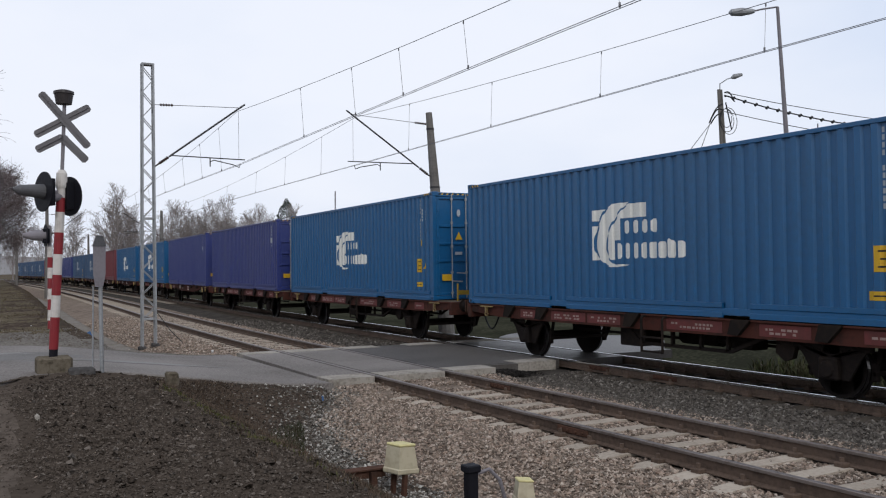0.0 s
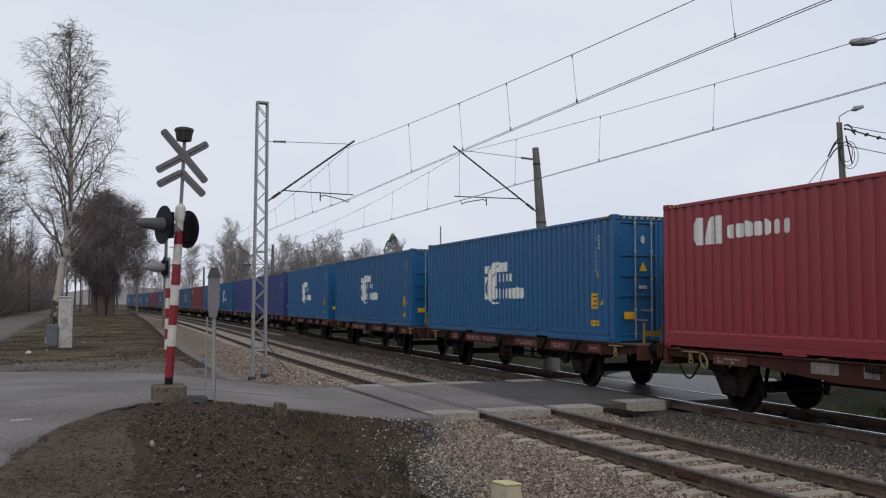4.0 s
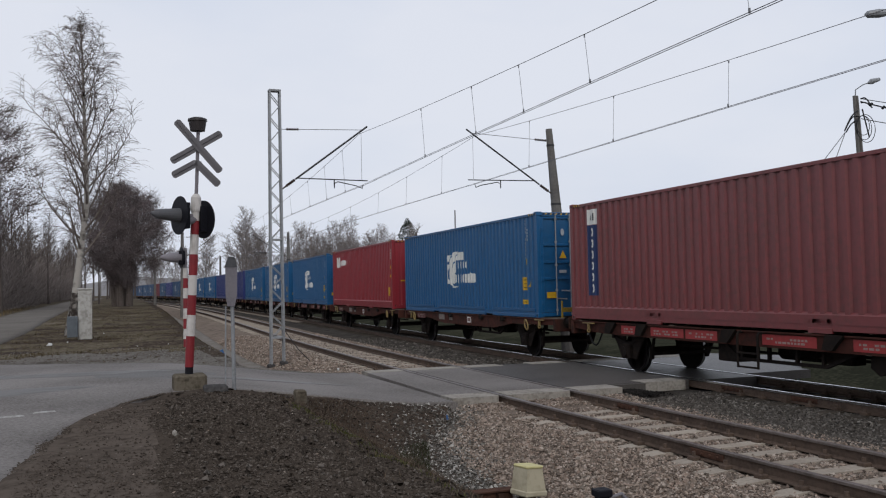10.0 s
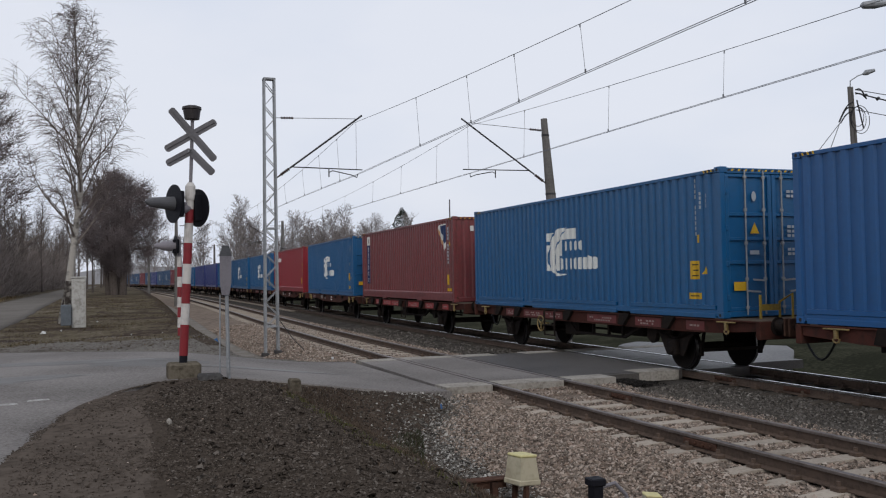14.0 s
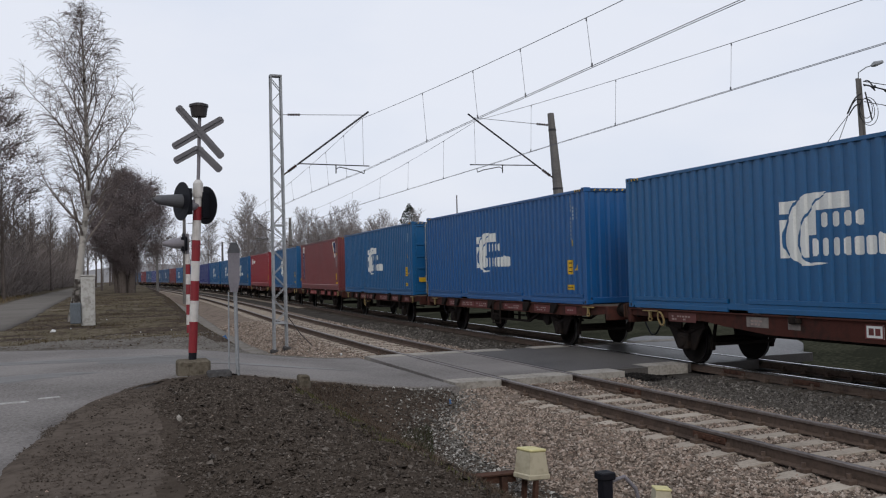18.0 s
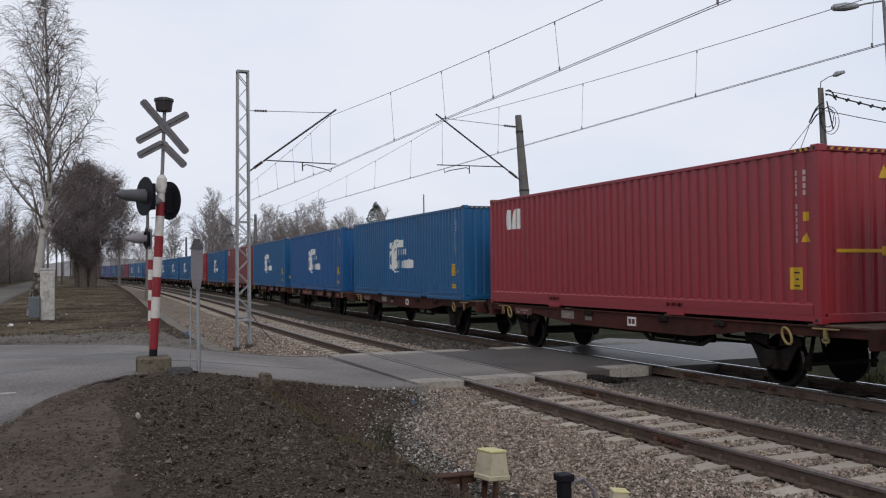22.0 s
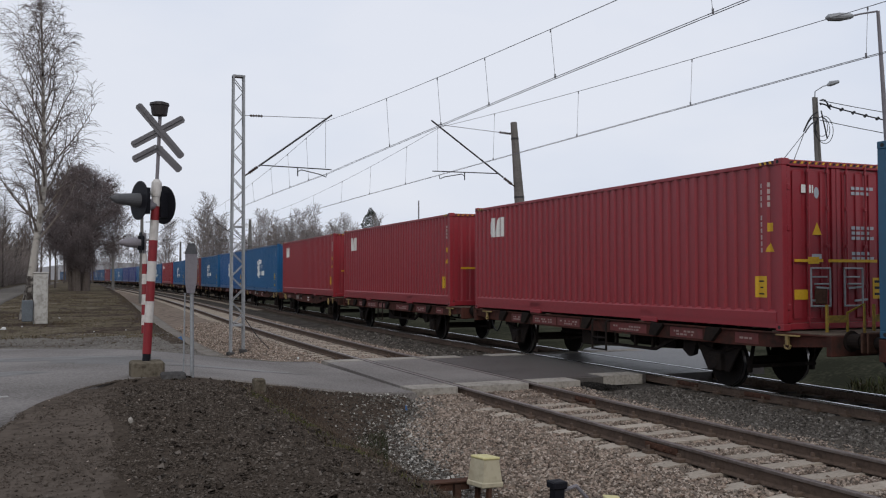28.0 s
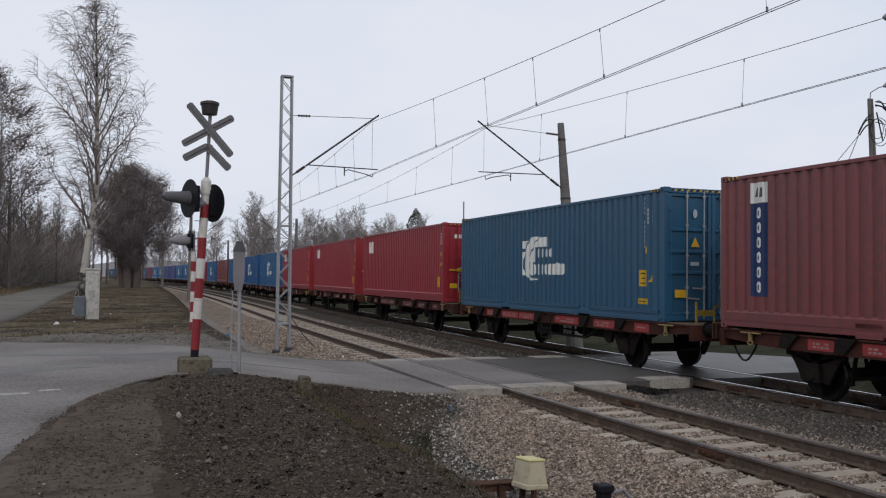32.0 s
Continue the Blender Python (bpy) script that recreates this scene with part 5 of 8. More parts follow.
    tagged(part("warning_stripe", s, M["yellow_mark"], c), kind="stuff")
    tagged(part("warning_stripe", t, M["black_mark"], c), kind="stuff")

    def end_wall(sy):
        s = Shape()
        xs = np.linspace(-CW / 2 + 0.11, CW / 2 - 0.11, 9)
        prof = [(xs[0], 0.03)]
        for i in range(8):
            a, b = xs[i], xs[i + 1]
            m = (b - a) * 0.18
            prof += [(a + m, 0.0), (b - 2 * m, 0.0), (b - m, 0.03), (b, 0.03)]
        prof += [(xs[-1], 0.06), (xs[0], 0.06)]
        s.extrude(prof, 0.17, CH - 0.1, lambda u, d, w: (u, sy * (CL / 2 - 0.03 - d), w))
        part("end_wall", s, p, c)
        s = Shape()
        y0, y1 = sorted((sy * (CL / 2 - 0.003), sy * (CL / 2 - 0.09)))
        s.box(-CW / 2 + 0.163, CW / 2 - 0.163, y0, y1, 0.02, 0.17, 0.01)
        part("end_sill", s, p, c)
        s = Shape()
        s.box(-CW / 2 + 0.163, CW / 2 - 0.163, y0, y1, CH - 0.11, CH - 0.02, 0.01)
        part("end_header", s, p, c)

    end_wall(1)
    if rear == "wall":
        end_wall(-1)
    if rear == "wall" and paint != "maroon":
        s = Shape()
        if not paint.startswith("blue"):
            s.box(-0.85, 0.15, -CL / 2 + 0.024, -CL / 2 + 0.028, 1.17, 1.23)
        zs_ = 1.12 if not paint.startswith("blue") else 1.46
        s.box(0.15, 0.5, -CL / 2 + 0.023, -CL / 2 + 0.028, zs_, zs_ + 0.16)
        s.add([(0.1, -CL / 2 + 0.026, 2.42), (0.36, -CL / 2 + 0.026, 2.42), (0.23, -CL / 2 + 0.026, 2.66)], [(0, 1, 2)])
        part("yellow_marking", s, M["yellow_mark"], c, "yellow height bar and warning sign")
    elif rear != "wall":
        yb = -CL / 2
        s = Shape()
        s.box(-CW / 2 + 0.163, CW / 2 - 0.163, yb + 0.004, yb + 0.09, 0.02, 0.13, 0.01)
        part("end_sill", s, p, c)
        s = Shape()
        s.box(-CW / 2 + 0.163, CW / 2 - 0.163, yb + 0.004, yb + 0.09, CH - 0.13, CH - 0.02, 0.01)
        part("end_header", s, p, c)
        for sx in (-1, 1):
            d = Shape()
            x0, x1 = sorted((sx * 0.008, sx * (CW / 2 - 0.112)))
            d.box(x0, x1, yb + 0.06, yb + 0.085, 0.135, CH - 0.135)
            door = part("door", d, p, c)
            ribs = [(x0, x0 + 0.09, yb + 0.012, 0.135, CH - 0.135), (x1 - 0.09, x1, yb + 0.012, 0.135, CH - 0.135)]
            if rear == "ribbed":
                zs = [0.135, 1.04, 1.50, 1.98]
                for z in zs:
                    ribs.append((x0 + 0.09, x1 - 0.09, yb + 0.016, z, z + 0.07))
                ribs.append((x0 + 0.09, x1 - 0.09, yb + 0.016, CH - 0.2, CH - 0.135))
            else:
                for k in range(3):
                    w = (x1 - x0 - 0.18) / 3
                    a = x0 + 0.09 + k * w
                    ribs.append((a + w * 0.2, a + w * 0.8, yb + 0.03, 0.2, CH - 0.2))
            for a0, a1, yf, z0, z1 in ribs:
                k = Shape()
                k.box(a0, a1, yf, yb + 0.06, z0, z1, 0.008)
                part("door_rib", k, p, door)
            for q in (0.22, 0.66):
                x = sx * q
                r = Shape()
                r.tube([(x, yb - 0.008, 0.06), (x, yb - 0.008, CH - 0.06)], 0.017, 8)
                for z in (0.2, 0.75, 1.45, 2.1, CH - 0.2):
                    r.box(x - 0.035, x + 0.035, yb - 0.024, yb + 0.014, z - 0.03, z + 0.03, 0.006)
                part("locking_bar", r, M["galv"] if rear == "ribbed" else p, door, "steel locking bar")
                hd = Shape()
                hd.bar((x, yb - 0.02, 0.72 if q == 0.22 else 0.52), (x - sx * 0.30 if q == 0.66 else x + sx * 0.30, yb - 0.025, 0.74 if q == 0.22 else 0.50), 0.03, 0.035)
                part("locking_handle", hd, M["galv"], door)
            for z in (0.4, 1.05, 1.75, 2.45):
                hg = Shape()
                hg.box(sx * (CW / 2 - 0.14) - 0.03, sx * (CW / 2 - 0.14) + 0.03, yb - 0.012, yb + 0.016, z - 0.05, z + 0.05, 0.008)
                part("hinge", hg, p, door)
        mk, yl, wh = Shape(), Shape(), Shape()
        yy_ = yb + 0.009 if rear == "ribbed" else yb + 0.027
        yl.add([(-0.55, yy_ - 0.004, 1.64), (-0.33, yy_ - 0.004, 1.64), (-0.44, yy_ - 0.004, 1.86)], [(0, 1, 2)])
        part("warning_label", yl, M["yellow_mark"], c, "yellow warning triangle on the door")
        yl = Shape()
        yl.add([(-0.96, yy_ - 0.004, 0.53), (-0.66, yy_ - 0.004, 0.53), (-0.66, yy_ - 0.004, 0.70), (-0.96, yy_ - 0.004, 0.70)], [(0, 1, 2, 3)])
        tall = Shape()
        tall.add([(0.84, yy_ - 0.004, 0.53), (1.06, yy_ - 0.004, 0.53), (1.06, yy_ - 0.004, 0.90), (0.84, yy_ - 0.004, 0.90)], [(0, 1, 2, 3)])
        part("warning_label", tall, M["yellow_mark"], c, "tall yellow label on the door")
        ink = Shape()
        for z in (0.59, 0.70, 0.81):
            ink.add([(0.88, yy_ - 0.007, z), (1.02, yy_ - 0.007, z), (1.02, yy_ - 0.007, z + 0.045), (0.88, yy_ - 0.007, z + 0.045)], [(0, 1, 2, 3)])
        tagged(part("label_print", ink, M["black_mark"], c, "dark print on the tall label"), kind="stuff")
        wh.add([(-0.44 + 0.055 * math.cos(a), yy_, 2.37 + 0.10 * math.sin(a)) for a in np.linspace(0, 6.0, 12)], [tuple(range(12))])
        wh.add([(-0.56, yy_, 1.23), (-0.34, yy_, 1.23), (-0.34, yy_, 1.31), (-0.56, yy_, 1.31)], [(0, 1, 2, 3)])
        for j, z in enumerate((2.45, 2.36, 1.75, 1.66, 1.57, 1.30, 1.21)):
            for k in range(5 - j % 2):
                x = 0.36 + k * 0.11
                wh.add([(x, yy_, z), (x + 0.085, yy_, z), (x + 0.085, yy_, z + 0.055), (x, yy_, z + 0.055)], [(0, 1, 2, 3)])
        part("warning_label", yl, M["yellow_mark"], c, "yellow label on the door")
        tagged(part("door_marking", wh, M["grey_mark"], c, "pale data lines on the doors"), kind="stuff")
        if rear == "plain":
            b = Shape()
            b.box(-1.0, -0.36, yb - 0.03, yb - 0.026, 1.17, 1.22)
            b.box(-0.24, 0.9, yb - 0.03, yb - 0.026, 1.17, 1.22)
            b.box(-0.7, -0.45, yb - 0.03, yb - 0.026, 1.14, 1.26)
            part("yellow_marking", b, M["yellow_mark"], c, "yellow height bar")
            for x0, x1 in ((-0.66, -0.20), (0.10, 0.55)):
                for q0, q1, z0, z1 in ((x0, x0 + 0.03, 0.40, 1.08), (x1 - 0.03, x1, 0.40, 1.08), (x0, x1, 0.40, 0.43), (x0, x1, 1.05, 1.08), (x0 + 0.05, x1 - 0.08, 0.90, 0.93), (x0 + 0.09, x1 - 0.05, 0.78, 0.81)):
                    b = Shape()
                    b.box(q0, q1, yb - 0.05, yb - 0.02, z0, z1, 0.006)
                    part("lock_frame_bar", b, M["galv"], c, "steel bar of the lock frame")
            b = Shape()
            b.box(-0.56, -0.28, yb - 0.04, yb - 0.02, 0.45, 0.72, 0.01)
            part("lock_plate", b, M["rusty"], c, "rusty brown lock plate")
            for k, (q0, q1) in enumerate(((-0.80, -0.70), (-0.67, -0.58), (-0.56, -0.53))):
                b = Shape()
                b.add([(q0 + (0.05 if k == 1 else 0), yb + 0.009, 2.36), (q1, yb + 0.009, 2.36), (q1, yb + 0.009, 2.5), (q0 + (0.03 if k == 1 else 0), yb + 0.009, 2.5)], [(0, 1, 2, 3)])
                part("emblem", b, M["white_mark"], c)
    return c


def shifted(polys, d):
    return [[(u + d, w) for u, w in poly] for poly in polys]


def side_marks(c, polys, material, label, name="marking", flat=False):
    ob = part(name, painted(polys, near_side, flat), M[material], c, label)
    if name == "number_column":
        tagged(ob, kind="stuff")
    return ob


def stickers(c, polys):
    for poly in polys:
        side_marks(c, [poly], "yellow_mark", "yellow warning sticker", "sticker")


def common_marks(c, dark="black_mark"):
    side_marks(c, column(11.32, 2.78, 1.50, 12) + column(11.52, 2.5, 2.05, 5, 0.05) + column(11.70, 2.45, 2.15, 3, 0.05), "grey_mark", "column of small pale characters", "number_column")
    stickers(c, shifted([rect(11.26, 11.57, 0.76, 1.13), triangle(11.72, 0.86, 0.17), rect(11.15, 11.62, 0.36, 0.49), rect(11.46, 11.58, 1.49, 1.65)], -0.1))
    s = painted(shifted([rect(11.33, 11.50, 1.04, 1.065), rect(11.36, 11.48, 0.93, 0.955), rect(11.33, 11.50, 0.82, 0.845), rect(11.22, 11.55, 0.415, 0.435)], -0.1), lambda y, z, d: near_side(y, z, d - 0.003))
    part("sticker_print", s, M[dark], c)


def logo_blue(c, tone="white_mark"):
    w_ = np.linspace(0.86, 2.10, 22)
    lo = np.interp(w_, [0.86, 0.95, 1.05, 1.21, 1.37, 1.54, 1.70, 1.86, 2.00, 2.10], [5.43, 5.24, 5.10, 5.01, 5.00, 5.04, 5.12, 5.22, 5.33, 5.55])
    hi = np.interp(w_, [0.86, 0.95, 1.05, 1.21, 1.37, 1.54, 1.70, 1.86, 2.00, 2.10], [5.72, 5.52, 5.41, 5.33, 5.34, 5.41, 5.52, 5.68, 5.84, 6.08])
    polys = [[(lo[i] + 0.02, w_[i]), (hi[i] - 0.02, w_[i]), (hi[i + 1] - 0.02, w_[i + 1]), (lo[i + 1] + 0.02, w_[i + 1])] for i in range(21)]
    polys.append([(5.705, 0.862), (6.06, 0.90), (5.82, 0.915), (5.61, 0.908)])
    for a, b, right in ((1.78, 2.00, None), (1.00, 1.68, None), (1.80, 2.07, 6.52), (1.38, 1.80, 5.80), (1.00, 1.38, 5.58)):
        w2 = np.linspace(a, b, 8)
        e = np.interp(w2, w_, lo) - 0.035 if right is None else np.interp(w2, w_, hi) + 0.035
        for i in range(7):
            o0, o1 = (4.92, 4.92) if right is None else (right, right)
            if abs(e[i] - o0) > 0.02 and abs(e[i + 1] - o1) > 0.02:
                polys.append([(min(o0, e[i]), w2[i]), (max(o0, e[i]), w2[i]), (max(o1, e[i + 1]), w2[i + 1]), (min(o1, e[i + 1]), w2[i + 1])])
    polys += glyphs(5.88, 6.92, 1.50, 1.75, 4, 0.30, 3)
    polys += glyphs(5.66, 7.60, 1.02, 1.32, 8, 0.30, 5)
    side_marks(c, shifted(polys, -0.12), tone, "large white emblem with two rows of letter shapes", "emblem")


GROUP = "containers of the freight train"


def blue_container(tone="blue", label="blue corrugated shipping container with a large white emblem on a wagon", mark="white_mark", rear="ribbed"):
    c = container_base("shipping_container", tone, label, rear, GROUP)
    logo_blue(c, mark)
    common_marks(c)
    return c


def plain_container():
    c = container_base("shipping_container", "blue_dark", "dark violet-blue corrugated shipping container with few markings", "ribbed", GROUP)
    side_marks(c, column(11.3, 2.7, 1.8, 8) + [rect(11.2, 11.5, 2.0, 2.2)], "grey_mark", "small pale data lines", "number_column")
    return c


def red_container(rear, small_name):
    c = container_base("shipping_container", "red", "bright red corrugated shipping container with a small white emblem", rear, GROUP)
    em = [[(0.94, 2.16), (1.04, 2.04), (1.24, 2.04), (1.24, 2.58), (1.04, 2.58), (0.94, 2.46)], [(1.30, 2.04), (1.60, 2.04), (1.60, 2.58), (1.48, 2.58)], rect(1.66, 1.80, 2.04, 2.58)]
    if small_name:
        em += glyphs(2.0, 3.68, 2.12, 2.38, 7, 0.25, 8)
    side_marks(c, shifted(em, -0.2), "white_mark", "white emblem", "emblem")
    side_marks(c, column(11.64, 2.55, 1.2, 12, 0.036) + column(11.84, 2.55, 2.1, 4, 0.036), "data_mark", "column of small pale characters", "number_column")
    stickers(c, [rect(11.51, 11.80, 0.56, 0.93), rect(11.04, 11.50, 0.14, 0.28), triangle(11.86, 1.35, 0.17), rect(11.82, 11.92, 1.7, 1.85)])
    s = painted([rect(11.57, 11.74, 0.83, 0.855), rect(11.60, 11.72, 0.72, 0.745), rect(11.57, 11.74, 0.61, 0.635)], lambda y, z, d: near_side(y, z, d - 0.003))
    part("sticker_print", s, M["black_mark"], c)
    return c


def maroon_container():
    c = container_base("shipping_container", "maroon", "maroon corrugated shipping container with a navy name strip", "wall", GROUP)
    side_marks(c, [rect(0.66, 1.08, 2.36, 2.74)], "white_mark", "white square above the strip", "emblem")
    side_marks(c, [[(0.74, 2.48), (0.84, 2.48), (0.88, 2.60), (0.80, 2.66)], [(0.90, 2.46), (0.98, 2.46), (0.98, 2.64), (0.93, 2.64)]], "hood", "grey shapes on the square", "emblem_detail").location.x = -0.003
    side_marks(c, [rect(0.66, 1.08, 0.62, 2.35)], "navy_mark", "navy name strip", "name_strip")
    for i in range(6):
        w = 2.27 - i * 0.275
        gl = [(0.82, w - 0.20), (0.92, w - 0.20), (0.95, w - 0.16), (0.95, w - 0.04), (0.92, w), (0.82, w), (0.79, w - 0.04), (0.79, w - 0.16)]
        hole = [(0.845, w - 0.15), (0.90, w - 0.15), (0.90, w - 0.06), (0.845, w - 0.06)]
        part("name_letter", painted([gl], lambda y, z, d: near_side(y, z, d - 0.004)), M["white_mark"], c)
        part("letter_core", painted([hole], lambda y, z, d: near_side(y, z, d - 0.008)), M["navy_mark"], c)
    side_marks(c, [[(10.52, 2.62), (10.72, 2.72), (11.36, 2.74), (11.38, 2.1), (11.24, 1.78), (11.08, 1.98)]], "white_mark", "white shield", "emblem")
    for poly, m_, nm, o in (([(10.80, 2.68), (11.32, 2.69), (11.33, 2.14), (11.24, 2.02)], "navy_mark", "shield_field", 0.004), ([(10.54, 2.56), (10.66, 2.58), (11.22, 1.90), (11.10, 1.90)], "orange_mark", "shield_edge", 0.004),
                            ([(10.78, 2.44), (10.88, 2.50), (11.00, 2.38), (10.90, 2.30)], "white_mark", "shield_shape", 0.008), ([(10.98, 2.30), (11.08, 2.34), (11.16, 2.20), (11.06, 2.16)], "white_mark", "shield_shape", 0.008)):
        part(nm, painted([poly], lambda y, z, d: near_side(y, z, d - o)), M[m_], c)
    side_marks(c, column(11.56, 2.6, 1.3, 11, 0.04) + column(11.72, 2.62, 2.2, 4, 0.04), "grey_mark", "column of small pale characters", "number_column")
    stickers(c, [rect(11.5, 11.72, 0.6, 0.95), rect(0.33, 0.76, 0.18, 0.30), rect(11.5, 11.85, 0.38, 0.48), rect(11.74, 11.82, 1.95, 2.08)])
    for i in range(6):
        s = Shape()
        x = -0.60 + 0.2 * i
        s.box(x, x + 0.13, -CL / 2 + 0.026, -CL / 2 + 0.03, 2.44, 2.62)
        part("name_letter", s, M["white_mark"], c)
    return c


# ---------------------------------------------------------------- flat wagons; y forward from the container's front corner at u = 0
W_FRONT, W_REAR = 6.096 + 0.12, 6.096 - 13.22


def build_wheelset(parent):
    ws = new("wheelset")
    ws.parent = parent
    ax = Shape()
    ax.tube([(-1.06, 0, 0), (-0.72, 0, 0), (-0.70, 0, 0), (0.70, 0, 0), (0.72, 0, 0), (1.06, 0, 0)], [0.065, 0.065, 0.085, 0.085, 0.065, 0.065], 12)
    part("axle", ax, M["under"], ws)
    for sx in (-1, 1):
        w = Shape()
        prof = [(0.69, 0.10), (0.69, 0.40), (0.685, 0.488), (0.705, 0.488), (0.725, 0.462), (0.815, 0.455), (0.815, 0.40), (0.775, 0.37), (0.765, 0.16), (0.80, 0.14), (0.80, 0.09)]
        w.tube([(sx * a, 0, 0) for a, _ in prof], [r for _, r in prof], 28)
        for k in range(3):
            a = 2 * math.pi * k / 3
            w.tube([(sx * 0.765, 0.27 * math.cos(a), 0.27 * math.sin(a)), (sx * 0.778, 0.27 * math.cos(a), 0.27 * math.sin(a))], 0.035, 8)
        wh = part("wheel", w, M["wheel"], ws)
        t = Shape()
        t.tube([(sx * 0.735, 0, 0), (sx * 0.805, 0, 0)], 0.4605, 28, cap=False)
        part("tread", t, M["tread"], ws)
    return ws


def build_wagon(belly=False, ladder=6.70, wheel_at=None, end_rail=True, fresh=False):
    """A two-axle flat wagon: either a straight red-panelled sill with a step ladder or a brown sill that is deeper in the middle."""
    AXLES = (6.096 - 1.62, 6.096 - 10.86) if belly else (6.096 - 2.08, 6.096 - 10.26)
    rails = "cream"
    w = thing("flat_wagon", "brown two-axle flat wagon with a deep-bellied frame" if belly else "two-axle flat wagon with red panels and a step ladder", "railway wagon", "wagons of the freight train")
    for sx in (-1, 1):
        s = Shape()
        x0, x1 = sorted((sx * 1.235, sx * 1.13))
        if belly:
            low = [(W_REAR, 0.97), (W_REAR + 2.9, 0.93), (W_REAR + 3.4, 0.86), (W_REAR + 4.3, 0.76), (W_FRONT - 4.6, 0.76), (W_FRONT - 3.3, 0.86), (W_FRONT - 2.7, 0.93), (W_FRONT, 0.97)]
        else:
            low = [(W_REAR, 0.95), (W_REAR + 1.3, 0.86), (W_REAR + 2.4, 0.84), (W_FRONT - 2.4, 0.84), (W_FRONT - 1.3, 0.86), (W_FRONT, 0.95)]
        s.extrude(low + [(W_FRONT, 1.12), (W_REAR, 1.12)], x0, x1, lambda u, v, q: (q, u, v))
        s.box(sx * 1.255 - 0.02, sx * 1.255 + 0.02, W_REAR, W_FRONT, 1.10, 1.13, 0.005)
        sill = part("side_sill", s, M["sill"], w)
        for u in () if belly else (1.75, 3.05, 6.05, 8.72, 10.45):
            y = 6.096 - u
            b = Shape()
            b.extrude([(y - 0.24, 1.13), (y + 0.16, 1.13), (y + 0.24, 0.88), (y + 0.02, 0.87)], *sorted((sx * 1.235, sx * 1.315)), lambda a, v, q: (q, a, v))
            part("stake_pocket", b, M["under"], sill, "dark wedge-shaped stake pocket")
        for u in (5.15, 8.0, 9.75) if belly else ():
            b = Shape()
            y = 6.096 - u
            b.box(*sorted((sx * 1.235, sx * 1.31)), y - 0.05, y + 0.13, 0.99, 1.13, 0.015)
            b.box(*sorted((sx * 1.235, sx * 1.33)), y - 0.15, y - 0.06, 1.0, 1.09, 0.015)
            part("stake_clamp", b, M["under"], sill, "dark folded stake clamp")
        if belly:
            b = Shape()
            b.box(sx * 1.238 - 0.002, sx * 1.238 + 0.002, 6.096 - 7.05, 6.096 - 6.68, 0.83, 1.06)
            logo = part("logo_plate", b, M["white_mark"], w, "small white square with a red frame and red shapes")
            for y0, y1, z0, z1 in ((0.0, 0.37, 0.0, 0.02), (0.0, 0.37, 0.21, 0.23), (0.0, 0.025, 0.02, 0.21), (0.345, 0.37, 0.02, 0.21), (0.07, 0.17, 0.06, 0.17), (0.20, 0.30, 0.06, 0.17)):
                b = Shape()
                b.box(sx * 1.242 - 0.002, sx * 1.242 + 0.002, 6.096 - 7.05 + y0, 6.096 - 7.05 + y1, 0.83 + z0, 0.83 + z1)
                part("red_shape", b, M["sill_red"], logo)
        for u0, u1 in ((1.35, 2.3), (3.85, 4.45), (4.95, 5.25)) if belly else ((2.15, 2.75), (3.35, 4.55), (4.62, 5.65), (6.95, 8.3), (9.1, 10.1), (11.0, 11.6)):
            b = Shape()
            xx = sx * 1.2375
            b.box(xx - 0.002, xx + 0.002, 6.096 - u1, 6.096 - u0, 0.885, 1.075)
            part("data_panel", b, M["sill_pale" if belly and u0 > 3 else "sill_brown" if belly else "sill_fresh" if fresh else "sill_red"], sill, "brighter data panel")
            t = Shape()
            r = random.Random(int(u0 * 10))
            xx = sx * 1.2405
            for row in (1.0, 0.94) if u0 != 11.0 else (0.98,):
                u = u0 + 0.12
                while u < u1 - 0.2:
                    ln = r.uniform(0.04, 0.10)
                    if r.random() < 0.75:
                        t.box(xx - 0.001, xx + 0.001, 6.096 - u - ln, 6.096 - u, row - 0.018, row + 0.018)
                    u += ln + 0.03
            if t.v:
                tagged(part("data_line", t, M["panel_print"], sill), kind="stuff")
        for u in (0.75, 12.35):
            y = 6.096 - u
            g = Shape()
            g.box(sx * 1.30 - 0.03, sx * 1.30 + 0.03, y - 0.26, y + 0.26, 1.075, 1.10, 0.005)
            g.bar((sx * 1.30, y, 1.08), (sx * 1.30, y, 0.93), 0.06, 0.05)
            g.tube([(sx * 1.30, y - 0.07, 0.93), (sx * 1.30, y - 0.05, 0.88), (sx * 1.30, y, 0.865), (sx * 1.30, y + 0.05, 0.88), (sx * 1.30, y + 0.07, 0.93)], 0.018, 6)
            part("lashing_hook", g, M[rails], w, "cream painted lashing hook and bracket")
        for u in (1.15, 11.5) if belly else ():
            g = Shape()
            y = 6.096 - u
            g.tube([(sx * 1.30, y + 0.10 * math.cos(a) + 0.35 * 0.14 * math.sin(a), 0.93 + 0.14 * math.sin(a)) for a in np.linspace(0, 6.2832, 14)], 0.022, 6)
            part("lashing_ring", g, M["cream"], w, "cream painted hanging lashing ring")
        # underframe truss
        tr = Shape()
        path = [(5.6, 0.84), (6.0, 0.56), (8.27, 0.56), (9.0, 0.84)] if not belly else [(6.9, 0.76), (7.2, 0.58), (8.9, 0.58), (9.3, 0.76)]
        for (ua, za), (ub, zb) in zip(path, path[1:]):
            tr.bar((sx * 1.0, 6.096 - ua, za), (sx * 1.0, 6.096 - ub, zb), 0.06)
